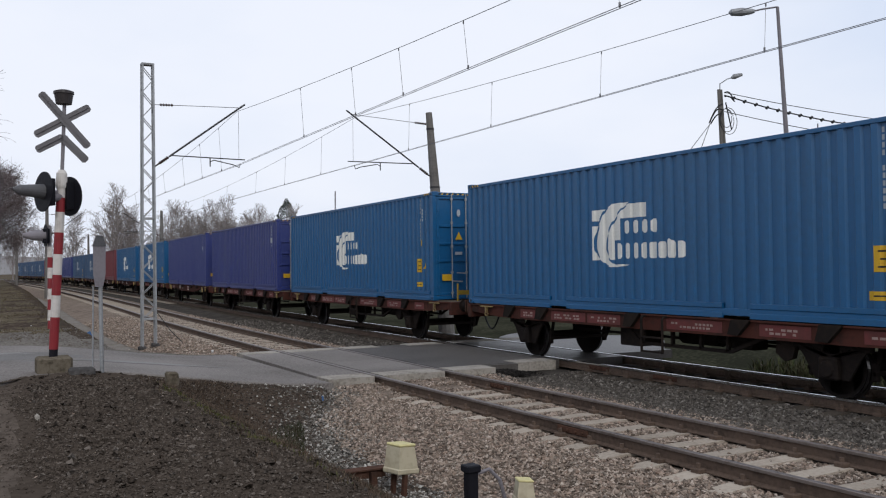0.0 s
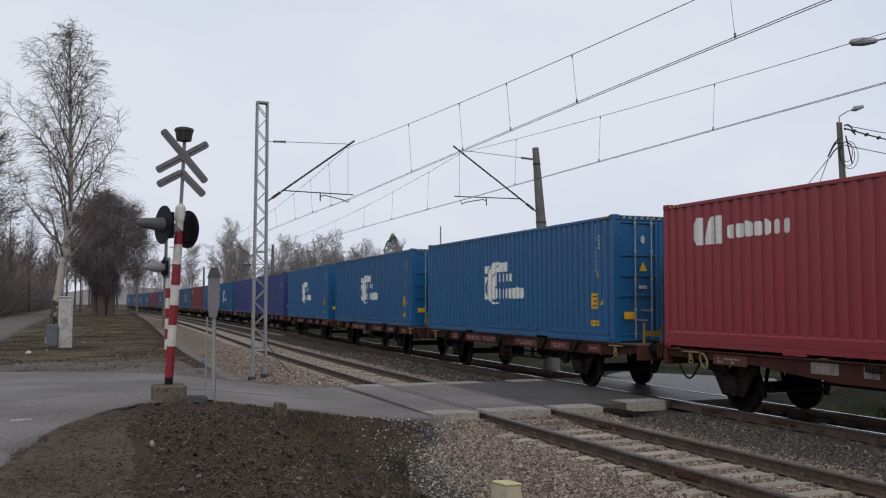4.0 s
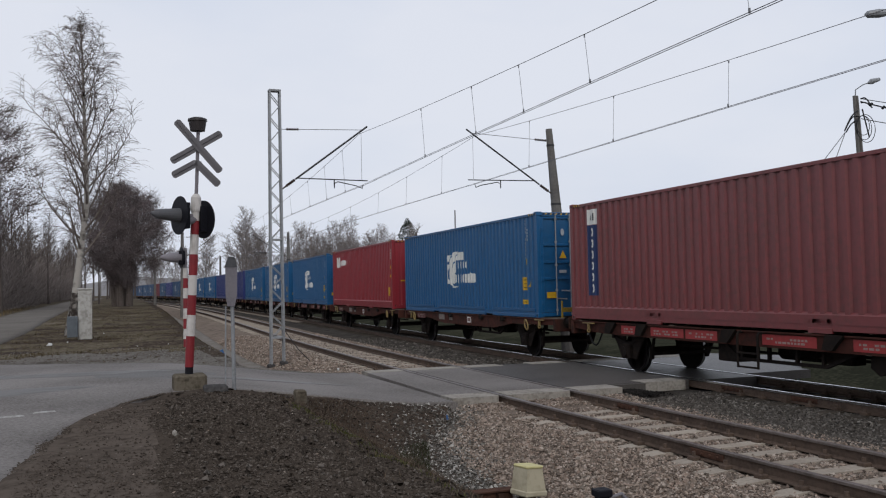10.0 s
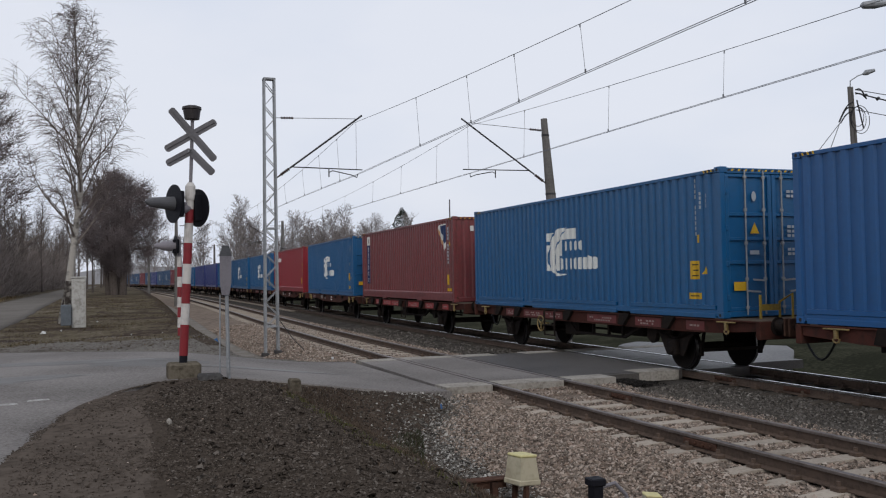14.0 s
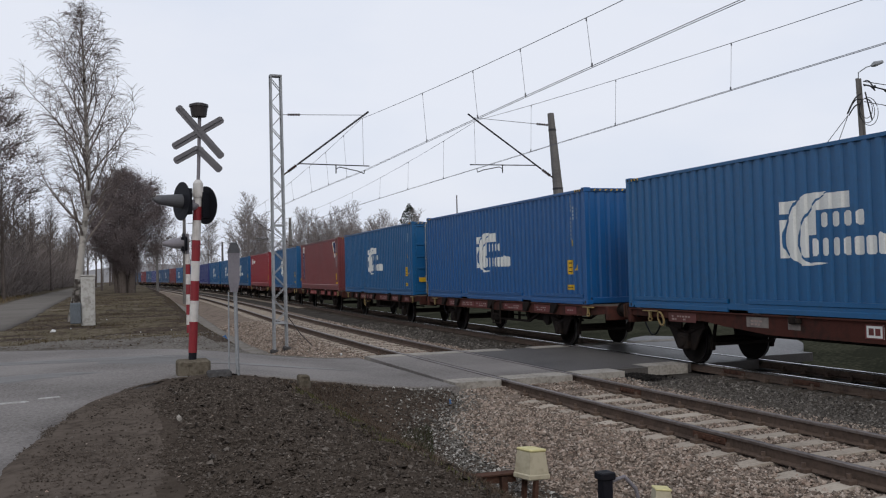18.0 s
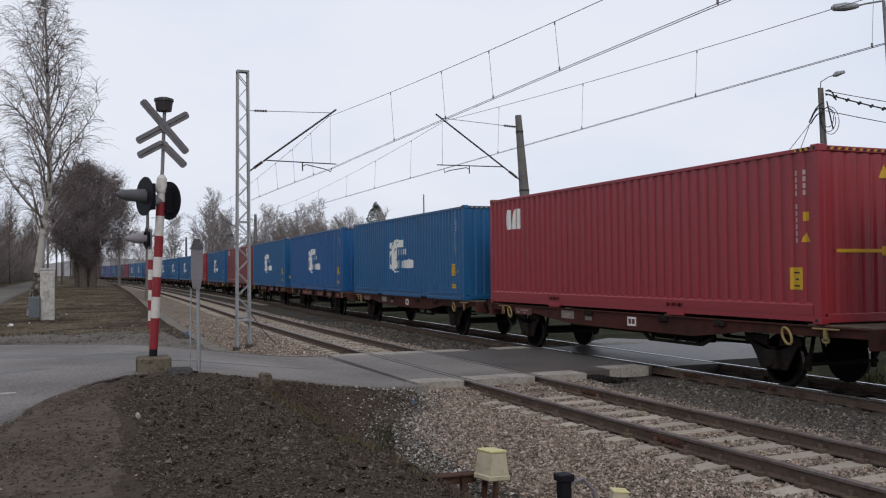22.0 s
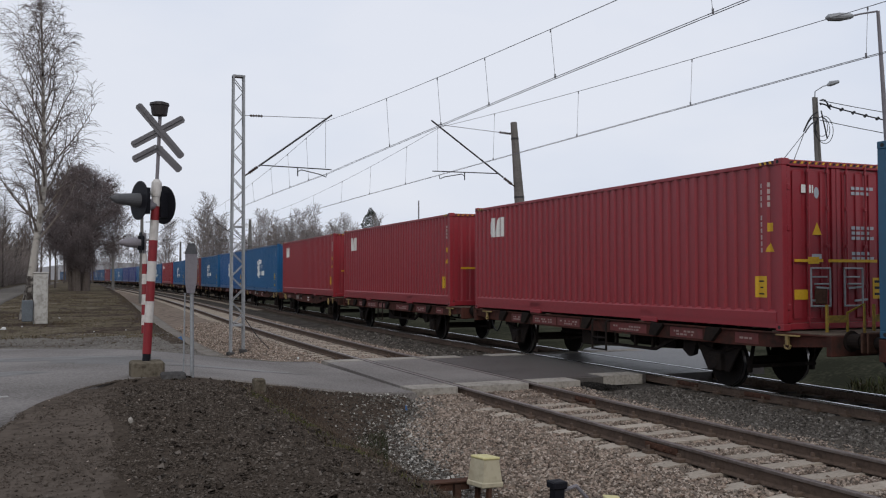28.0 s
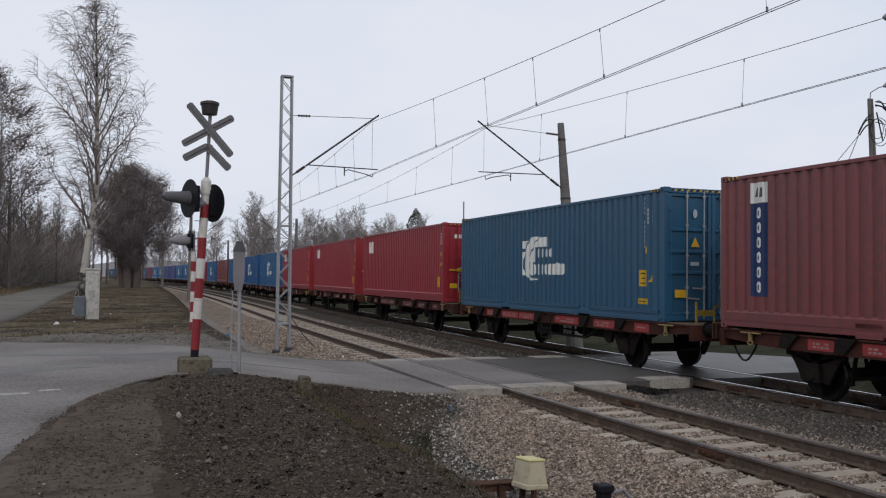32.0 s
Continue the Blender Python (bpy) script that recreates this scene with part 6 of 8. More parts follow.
        for ua in (6.1, 6.85, 7.57, 8.2) if not belly else (7.3, 8.1, 8.8):
            tr.bar((sx * 1.0, 6.096 - ua, 0.56), (sx * 1.0, 6.096 - ua, 0.86), 0.06)
        part("truss", tr, M["under"], w)
        for y in AXLES:
            a = Shape()
            a.box(sx * 1.0 - 0.12, sx * 1.0 + 0.12, y - 0.17, y + 0.17, 0.30, 0.64, 0.03)
            a.tube([(sx * 1.12, y, 0.46), (sx * 1.15, y, 0.46)], [0.13, 0.11], 12)
            box = part("axle_box", a, M["under"], w)
            sp = Shape()
            for k in range(5):
                ln = 0.62 - 0.10 * k
                sp.extrude([(y - ln, 0.78 - 0.012 * k), (y - ln * 0.5, 0.69 - 0.016 * k), (y, 0.655 - 0.018 * k), (y + ln * 0.5, 0.69 - 0.016 * k), (y + ln, 0.78 - 0.012 * k), (y + ln, 0.795 - 0.012 * k), (y, 0.672 - 0.018 * k), (y - ln, 0.795 - 0.012 * k)],
                           sx * 0.99 - 0.045, sx * 0.99 + 0.045, lambda u, v, q: (q, u, v))
            part("leaf_spring", sp, M["under"], box)
            for q in (-1, 1):
                g = Shape()
                g.extrude([(y + q * 0.17, 0.30), (y + q * 0.30, 0.30), (y + q * 0.50, 0.62), (y + q * 0.74, 0.90), (y + q * 0.14, 0.90)], sx * 0.99 - 0.02, sx * 0.99 + 0.02, lambda u, v, k: (k, u, v))
                g.box(sx * 0.99 - 0.05, sx * 0.99 + 0.05, y + q * 0.64 - 0.05, y + q * 0.64 + 0.05, 0.74, 0.88, 0.01)
                part("axle_guard", g, M["under"], w)
            for q in (-1, 1):
                b = Shape()
                b.box(sx * 0.75 - 0.05, sx * 0.75 + 0.05, y + q * 0.56 - 0.04, y + q * 0.56 + 0.05, 0.30, 0.58, 0.02)
                b.bar((sx * 0.75, y + q * 0.60, 0.55), (sx * 0.72, y + q * 0.66, 0.95), 0.05)
                part("brake_shoe", b, M["under"], w)
    d = Shape()
    for y in (W_REAR + 0.06, AXLES[1] - 0.9, AXLES[1] + 0.9, -1.9, 0.0, 1.9, AXLES[0] - 0.9, AXLES[0] + 0.9, W_FRONT - 0.06):
        d.box(-1.13, 1.13, y - 0.06, y + 0.06, 0.92, 1.10)
    for x in (-0.35, 0.35):
        d.box(x - 0.05, x + 0.05, W_REAR, W_FRONT, 0.88, 1.08)
    part("underframe", d, M["under"], w)
    d = Shape()
    d.box(-1.22, 1.22, W_REAR, W_REAR + 0.95, 1.115, 1.145, 0.004)
    part("end_platform", d, M["deck"], w, "worn steel end platform")
    d = Shape()
    for y in (5.9, 2.0, -2.0, -5.9):
        d = Shape()
        d.box(-1.22, 1.22, y - 0.09, y + 0.09, 1.10, 1.148)
        part("container_bearer", d, M["deck"], w)
    for y, sy in ((W_FRONT, 1), (W_REAR, -1)):
        h = Shape()
        h.box(-1.28, 1.28, y - 0.06, y + 0.06, 0.80, 1.13, 0.01)
        part("headstock", h, M["sill"], w)
        for sx in (-1, 1):
            b = Shape()
            yy0 = y + sy * 0.06
            ln = 0.40
            b.tube([(sx * 0.875, yy0, 1.04), (sx * 0.875, yy0 + sy * 0.02, 1.04), (sx * 0.875, yy0 + sy * 0.021, 1.04), (sx * 0.875, yy0 + sy * 0.24, 1.04), (sx * 0.875, yy0 + sy * 0.241, 1.04), (sx * 0.875, yy0 + sy * (ln - 0.04), 1.04)],
                   [0.17, 0.17, 0.125, 0.125, 0.10, 0.10], 16)
            buf = part("buffer", b, M["under"], w)
            p = Shape()
            p.box(sx * 0.875 - 0.20, sx * 0.875 + 0.20, *sorted((yy0 + sy * (ln - 0.04), yy0 + sy * ln)), 0.88, 1.20, 0.012)
            part("buffer_head", p, M["rusty"], buf)
        k = Shape()
        k.tube([(0, y, 1.02), (0, y + sy * 0.30, 1.02)], 0.045, 8)
        k.tube([(0, y + sy * 0.30, 1.04), (0, y + sy * 0.42, 0.98), (0, y + sy * 0.36, 0.86), (0, y + sy * 0.22, 0.80)], [0.035, 0.035, 0.03, 0.02], 8)
        part("draw_hook", k, M["under"], w)
        for x in (-0.35,) if sy > 0 else ():
            hs = Shape()
            pts = [(x, y + sy * (0.05 + 0.85 * t), 0.86 - 0.42 * math.sin(math.pi * min(1, t * 1.05))) for t in np.linspace(0, 1, 10)]
            hs.tube(pts, 0.022, 8)
            part("brake_hose", hs, M["rubber"], w, "black sagging brake hose")
    for y in AXLES:
        ws = build_wheelset(w)
        ws.location = (0, y, 0.46)
    u = Shape()
    u.tube([(0.1, -0.9, 0.66), (0.1, 0.1, 0.66)], [0.17, 0.17], 14)
    u.box(-0.5, -0.15, -2.2, -1.6, 0.55, 0.86, 0.02)
    u.bar((0, AXLES[0] - 0.6, 0.60), (0, AXLES[1] + 0.6, 0.60), 0.05)
    for y in AXLES:
        for q in (-0.58, 0.58):
            u.bar((-0.8, y + q, 0.42), (0.8, y + q, 0.42), 0.06)
    part("brake_gear", u, M["under"], w)
    if ladder and not belly:
        yl = 6.096 - ladder
        l = Shape()
        for y in (yl - 0.28, yl + 0.28):
            l.tube([(-1.25, y, 1.10), (-1.34, y, 1.10), (-1.37, y, 1.05), (-1.37, y, 0.44)], 0.024, 8)
        for z in (0.46, 0.72):
            l.bar((-1.37, yl - 0.28, z), (-1.37, yl + 0.28, z), 0.06, 0.03)
        part("step_ladder", l, M["under"], w, "dark step ladder with bent handrails")
    if not belly:
        l = Shape()
        l.extrude([(6.096 - 9.75, 0.84), (6.096 - 9.25, 0.84), (6.096 - 9.22, 0.62), (6.096 - 9.40, 0.50), (6.096 - 9.55, 0.55), (6.096 - 9.60, 0.72)], -1.02, -0.92, lambda u, v, q: (q, u, v))
        part("brake_lever", l, M["under"], w)
        for ua, ub in ((5.35, 5.95),):
            l = Shape()
            l.box(-1.0, -0.45, 6.096 - ub, 6.096 - ua, 0.48, 0.84, 0.02)
            part("equipment_box", l, M["under"], w, "dark equipment box under the frame")
    if wheel_at:
        l = Shape()
        yc = 6.096 - wheel_at
        ring = [(-1.34, yc + 0.20 * math.cos(a), 0.74 + 0.20 * math.sin(a)) for a in np.linspace(0, 6.2832, 20)]
        l.tube(ring, 0.018, 6, cap=False)
        for a in (0.5, 2.6, 4.7):
            l.bar((-1.34, yc, 0.74), (-1.34, yc + 0.20 * math.cos(a), 0.74 + 0.20 * math.sin(a)), 0.022)
        l.bar((-1.34, yc, 0.74), (-1.1, yc, 0.74), 0.04)
        part("brake_wheel", l, M["cream"], w, "cream painted brake handwheel")
    for x0, x1 in ((-0.75, -0.30), (0.30, 0.75)) if end_rail else ():
        hr = Shape()
        yh = W_REAR + 0.55
        hr.tube([(x0, yh, 1.14), (x0, yh, 1.60)], 0.028, 8)
        hr.tube([(x1, yh, 1.14), (x1, yh, 1.46), (x1, yh - 0.35, 1.62), (x1, yh - 0.35, 1.14)], 0.024, 8)
        hr.box(x0, x1, yh - 0.012, yh + 0.012, 1.30, 1.42)
        part("handrail", hr, M["ochre_rail"], w, "yellow end handrail")
    return w

# ---------------------------------------------------------------- crossing signal on the mound
def crossing_signal(x, y, z):
    g = thing("crossing_signal", "leaning red and white crossing signal with grey crossbuck on a block", "railway signal")
    P0, P1, P2 = Vector((x, y, z + 0.20)), Vector((x + 0.135, y - 0.09, z + 3.22)), Vector((x + 0.175, y - 0.14, z + 4.40))
    axis_ = (P1 - P0).normalized()

    def up(h):
        return P0 + axis_ * h
    b = Shape()
    b.box(x - 0.26, x + 0.28, y - 0.24, y + 0.24, z - 0.25, z + 0.23, 0.035)
    part("foundation_block", b, M["concrete_old"], g, "mossy concrete foundation block")
    bands = [(0.0, 0.15, "black"), (0.15, 0.68, "red_paint_post"), (0.68, 1.04, "white_paint"), (1.04, 1.38, "red_paint_post"), (1.38, 1.72, "white_paint"), (1.72, 2.08, "red_paint_post"), (2.08, 2.42, "white_paint"), (2.42, 2.66, "red_paint_post"), (2.66, 2.86, "white_paint")]
    for a, c, m in bands:
        s = Shape()
        s.tube([up(a), up(c)], 0.073 if m != "black" else 0.068, 16)
        part("post_band", s, M[m], g, smooth=False)
    s = Shape()
    s.tube([up(2.82), up(2.86), up(3.06), up(3.12)], [0.085, 0.092, 0.085, 0.045], 14)
    part("post_cap", s, M["white_paint"], g)
    top = P2
    s = Shape()
    s.tube([up(3.05), up(3.30), top], 0.030, 10)
    part("upper_pole", s, M["lamp_grey"], g)
    # bell pot
    s = Shape()
    bx, by, bz = top + Vector((-0.01, 0, 0))
    s.tube([(bx, by, bz - 0.01), (bx, by, bz), (bx, by, bz + 0.16), (bx, by, bz + 0.17), (bx, by, bz + 0.21), (bx, by, bz + 0.235)], [0.05, 0.125, 0.15, 0.165, 0.16, 0.09], 20)
    part("warning_bell", s, M["brown_pot"], g, "dark brown bell pot")
    # crossbuck: two crossed arms and a chevron below, in a plane turned from the viewer
    turn = radians(14)
    ux, uy = math.cos(turn), -math.sin(turn)

    def plate(c, ang, l0, l1):
        s = Shape()
        a = radians(ang)
        d = Vector((ux * math.cos(a), uy * math.cos(a), math.sin(a)))
        n = Vector((-uy, ux, 0))
        e = d.cross(n).normalized()
        pts = []
        w = 0.064
        out = [(-l0, -w), (-l0 + 0.03, -w - 0.0), (l1 - 0.03, -w), (l1, -w + 0.03), (l1, w - 0.03), (l1 - 0.03, w), (-l0 + 0.03, w), (-l0, w - 0.03)]
        out[0] = (-l0, -w + 0.03)
        vs = [c + d * u + e * v + n * q for q in (-0.008, 0.008) for u, v in out]
        k = len(out)
        s.add(vs, [tuple(range(k))[::-1], tuple(range(k, 2 * k))] + [(i, (i + 1) % k, k + (i + 1) % k, k + i) for i in range(k)])
        arm = part("crossbuck_arm", s, M["sign_grey"], g, "grey back of a crossbuck arm")
        r = Shape()
        r.bar(c - d * (l0 - 0.03) + n * (-0.018), c + d * (l1 - 0.03) + n * (-0.018), 0.018, 0.012)
        part("stiffener", r, M["sign_grey"], arm)
        return arm

    cx = up(3.34) + (top - up(3.34)) * 0.69
    plate(cx + Vector((0, -0.065, 0)), -50, 0.57, 0.58)
    plate(cx + Vector((0, -0.035, 0)), 30, 0.52, 0.46)
    cy = up(3.34) + (top - up(3.34)) * 0.36
    plate(cy + Vector((-0.02, -0.05, 0)), 29, 0.46, 0.02)
    plate(cy + Vector((-0.02, -0.05, 0)), -46, 0.02, 0.54)
    for c in (cx, cy):
        s = Shape()
        s.box(c.x - 0.07, c.x + 0.07, c.y - 0.05, c.y + 0.05, c.z - 0.03, c.z + 0.03, 0.01)
        part("clamp", s, M["galv"], g)
    # the two lamps with round black boards and long hoods
    hc = up(2.74)

    def lamp(c, ang, size, hood):
        d = Vector((math.cos(ang), math.sin(ang), 0.03))
        s = Shape()
        s.tube([c, c + d * 0.015], size, 28)
        brd = part("lamp_board", s, M["black"], g, "round black lamp board")
        s = Shape()
        q = Vector((-math.sin(ang), math.cos(ang), 0))
        back = c - d * 0.13
        vs = []
        for e in (c, back):
            for u, v in ((-0.13, -0.22), (0.13, -0.22), (0.13, 0.22), (-0.13, 0.22)):
                vs.append(e + q * u + Vector((0, 0, v)))
        s.add(vs, [(0, 1, 2, 3), (7, 6, 5, 4), (0, 4, 5, 1), (1, 5, 6, 2), (2, 6, 7, 3), (3, 7, 4, 0)])
        part("lamp_case", s, M["black"], g)
        if hood:
            s = Shape()
            s.tube([c + d * 0.01, c + d * 0.40, c + d * hood], [0.125, 0.08, 0.022], 18, cap=False)
            part("lamp_hood", s, M["hood"], brd, "long grey tapering lamp hood")
        s = Shape()
        s.bar(back, hc, 0.07)
        part("lamp_arm", s, M["lamp_grey"], g)

    lamp(hc + Vector((-0.27, -0.10, 0.0)), radians(199), 0.33, 0.50)
    lamp(hc + Vector((0.14, 0.10, -0.05)), radians(28), 0.33, 0)
    s = Shape()
    s.tube([hc + Vector((-0.25, -0.05, -0.05)), hc + Vector((-0.12, -0.06, -0.10)), hc + Vector((0, 0, -0.06))], 0.07, 12)
    part("mounting_bracket", s, M["lamp_grey"], g)
    return g


crossing_signal(1.70, 16.17, 0.42)

sig = thing("crossing_signal", "red and white crossing signal beyond the road, grey hooded lamp", "railway signal")
sx_, sy_, sz_ = 2.86, 28.0, 0.36
for i in range(8):
    s = Shape()
    s.tube([(sx_, sy_, sz_ + 0.3 * i), (sx_ + 0.01, sy_, sz_ + 0.3 * (i + 1))], 0.07, 12)
    part("post_band", s, M["red_paint_post" if i % 2 == 0 else "white_paint"], sig)
s = Shape()
s.box(sx_ - 0.25, sx_ + 0.25, sy_ - 0.25, sy_ + 0.25, sz_ - 0.2, sz_ + 0.06, 0.03)
part("foundation_block", s, M["concrete_old"], sig)
for ox, ang, hood in ((-0.10, 185, 0.62), (0.22, 10, 0)):
    d = Vector((math.cos(radians(ang)), math.sin(radians(ang)), 0))
    c = Vector((sx_ + ox, sy_, sz_ + 2.72))
    s = Shape()
    s.tube([c, c + d * 0.02], 0.32, 24)
    b = part("lamp_board", s, M["black"], sig, "round black lamp board")
    s = Shape()
    s.box(c.x - 0.09, c.x + 0.09, c.y - 0.14, c.y + 0.14, c.z - 0.22, c.z + 0.2, 0.02)
    part("lamp_case", s, M["black"], sig)
    if hood:
        s = Shape()
        s.tube([c, c + d * 0.35, c + d * hood], [0.17, 0.14, 0.05], 18, cap=False)
        part("lamp_hood", s, M["lamp_grey"], b, "grey tapering lamp hood")
s = Shape()
s.tube([(sx_, sy_, sz_ + 2.4), (sx_, sy_, sz_ + 3.0)], 0.05, 10)
part("upper_pole", s, M["lamp_grey"], sig)

# ---------------------------------------------------------------- back of a road sign beside it
sg = thing("road_sign", "grey back of a tall pointed road sign on a galvanised post", "road sign")
s = Shape()
s.tube([(2.36, 15.46, 0.2), (2.325, 15.44, 2.55)], 0.032, 12)
part("post", s, M["galv"], sg)
s = Shape()
s.tube([(2.22, 15.52, 0.25), (2.235, 15.50, 1.80)], 0.013, 8)
part("post", s, M["galv"], sg)
s = Shape()
out = [(-0.10, 2.0), (-0.07, 1.80), (0.06, 1.80), (0.10, 2.0), (0.105, 2.46), (0.06, 2.62), (-0.05, 2.62), (-0.10, 2.46)]
s.extrude(out, -0.010, 0.010, lambda u, v, w: (2.315 + u + 0.2 * w, 15.40 + 0.35 * u + w, v))
part("sign_plate", s, M["lamp_grey"], sg)
for z in (2.05, 2.40):
    s = Shape()
    s.bar((2.23, 15.43, z), (2.40, 15.49, z), 0.03, 0.05)
    part("fixing_band", s, M["galv"], sg)
s = Shape()
s.extrude([(-0.115, 2.45), (0.115, 2.45), (0.06, 2.625), (-0.05, 2.625)], -0.020, -0.012, lambda u, v, w: (2.315 + u + 0.2 * w, 15.40 + 0.35 * u + w, v))
part("reflector_back", s, M["hood"], sg, "darker grey tip")

for nm, x, y, z, r, lab in (("concrete_stump", 3.30, 14.67, 0.29, (0.10, 0.10, 0.15), "small square concrete marker stump at the road edge"),
                            ("rubble_block", 2.02, 15.30, 0.42, (0.20, 0.11, 0.10), "broken dark rubble block lying in the soil"),
                            ("field_stone", 0.98, 10.75, 0.42, (0.03, 0.03, 0.09), "pale upright stone in the soil")):
    s = Shape()
    s.box(x - r[0], x + r[0], y - r[1], y + r[1], z - 0.1, z + r[2], 0.03)
    ob = part(nm, s, M[{"rubble_block": "rubble", "concrete_stump": "concrete_old"}.get(nm, "concrete")], None, lab)
    me = ob.data
    for v in me.vertices:
        k = noise.noise(v.co * 3.1)
        v.co += Vector((k, noise.noise(v.co * 4.7 + Vector((3, 1, 2))), k * 0.5)) * 0.035
    tagged(ob, category="stone")

# ---------------------------------------------------------------- trackside boxes
def track_box(x, y, z, k, rot):
    g = thing("track_magnet_box", "cream plastic trackside box with a faded yellow lid", "trackside box")
    m = Matrix.Translation((x, y, z)) @ Matrix.Rotation(rot, 4, "Z") @ Matrix.Rotation(radians(5), 4, "Y")

    def put(s):
        s.v = [tuple(m @ (Vector(p) * k)) for p in s.v]
        return s
    s = Shape()
    s.add([(-0.13, -0.14, 0.08), (0.165, -0.14, 0.08), (0.165, 0.14, 0.08), (-0.13, 0.14, 0.08), (-0.12, -0.12, 0.34), (0.11, -0.12, 0.34), (0.11, 0.12, 0.34), (-0.12, 0.12, 0.34)],
          [(3, 2, 1, 0), (4, 5, 6, 7), (0, 1, 5, 4), (1, 2, 6, 5), (2, 3, 7, 6), (3, 0, 4, 7)])
    s.box(-0.145, 0.185, -0.15, 0.15, 0.02, 0.085, 0.012)
    part("body", put(s), M["cream_box"], g)
    s = Shape()
    s.box(-0.13, 0.125, -0.13, 0.13, 0.34, 0.375, 0.012)
    part("lid", put(s), M["yellow_lid"], g, "faded yellow lid")
    s = Shape()
    for q in (-0.1, 0.1):
        s.bar((0, q, -0.25), (0, q, 0.03), 0.05)
    part("foot", put(s), M["rusty"], g)
    return g


track_box(4.37, 8.72, -0.18, 0.90, radians(14))
track_box(4.50, 6.55, -0.02, 0.55, radians(-20))
g = thing("rusty_beam", "rusty steel beam lying across the ditch to the trackside box", "steel beam")
s = Shape()
s.bar((2.95, 9.35, -0.21), (3.30, 9.22, -0.235), 0.10, 0.09)
s.bar((3.30, 9.22, -0.235), (4.30, 8.95, -0.18), 0.10, 0.09)
part("web", s, M["rusty"], g)
s = Shape()
s.bar((2.95, 9.33, -0.157), (3.30, 9.20, -0.182), 0.16, 0.015)
s.bar((3.30, 9.20, -0.182), (4.30, 8.93, -0.127), 0.16, 0.015)
part("flange", s, M["rusty"], g)
s = Shape()
s.bar((4.15, 8.92, -0.5), (4.15, 8.92, -0.16), 0.07)
part("leg", s, M["rusty"], g)
g = thing("cable_post", "short black plastic cable post with a glossy cap", "post")
s = Shape()
s.box(4.125, 4.225, 6.84, 6.94, -0.4, 0.25, 0.008)
part("shaft", s, M["black"], g)
s = Shape()
s.box(4.105, 4.245, 6.82, 6.96, 0.22, 0.285, 0.01)
part("cap", s, M["black"], g)
s = Shape()
s.tube([(4.24, 6.88, 0.2), (4.35, 6.86, 0.23), (4.45, 6.84, 0.12), (4.52, 6.82, -0.15)], 0.018, 8)
part("cable", s, M["lamp_grey"], g)
ob = part("plastic_scrap", Shape().add([(5.57, 14.0, -0.13), (5.60, 13.98, -0.13), (5.60, 14.01, -0.06), (5.57, 14.02, -0.05), (5.58, 13.96, -0.08), (5.61, 14.03, -0.09)], [(0, 1, 2, 3), (1, 4, 2), (0, 3, 5), (2, 5, 3)]), M["blue_bag"])
tagged(ob, "crumpled blue plastic scrap on the stones", "litter")
ob = part("plastic_sheet", Shape().add([(3.52, 25.95, 0.26), (3.66, 25.98, 0.2), (3.74, 25.85, 0.16), (3.58, 25.8, 0.26), (3.64, 25.9, 0.44), (3.55, 25.87, 0.40)], [(0, 1, 4), (1, 2, 4), (2, 3, 5), (3, 0, 5), (0, 4, 5), (2, 5, 4)]), M["blue_bag"])
tagged(ob, "torn blue plastic sheet on the verge", "litter")

# ---------------------------------------------------------------- relay cabinet
g = thing("relay_cabinet", "pale grey weathered relay cabinet with a small blue-grey box", "cabinet")
zc = float(ground_z(0.1, 35.5))
s = Shape()
s.box(-0.14, 0.34, 35.2, 35.9, zc + 0.0, zc + 1.78, 0.015)
part("body", s, M["cab"], g)
s = Shape()
s.box(-0.17, 0.37, 35.17, 35.93, zc + 1.78, zc + 1.84, 0.015)
part("roof", s, M["cab"], g)
s = Shape()
s.box(-0.12, 0.32, 35.185, 35.2, zc + 0.12, zc + 1.70, 0.004)
part("door", s, M["cab"], g)
s = Shape()
s.box(-0.50, -0.142, 35.0, 35.35, zc + 0.10, zc + 0.84, 0.02)
part("meter_box", s, M["cab_dark"], g, "small blue-grey box")

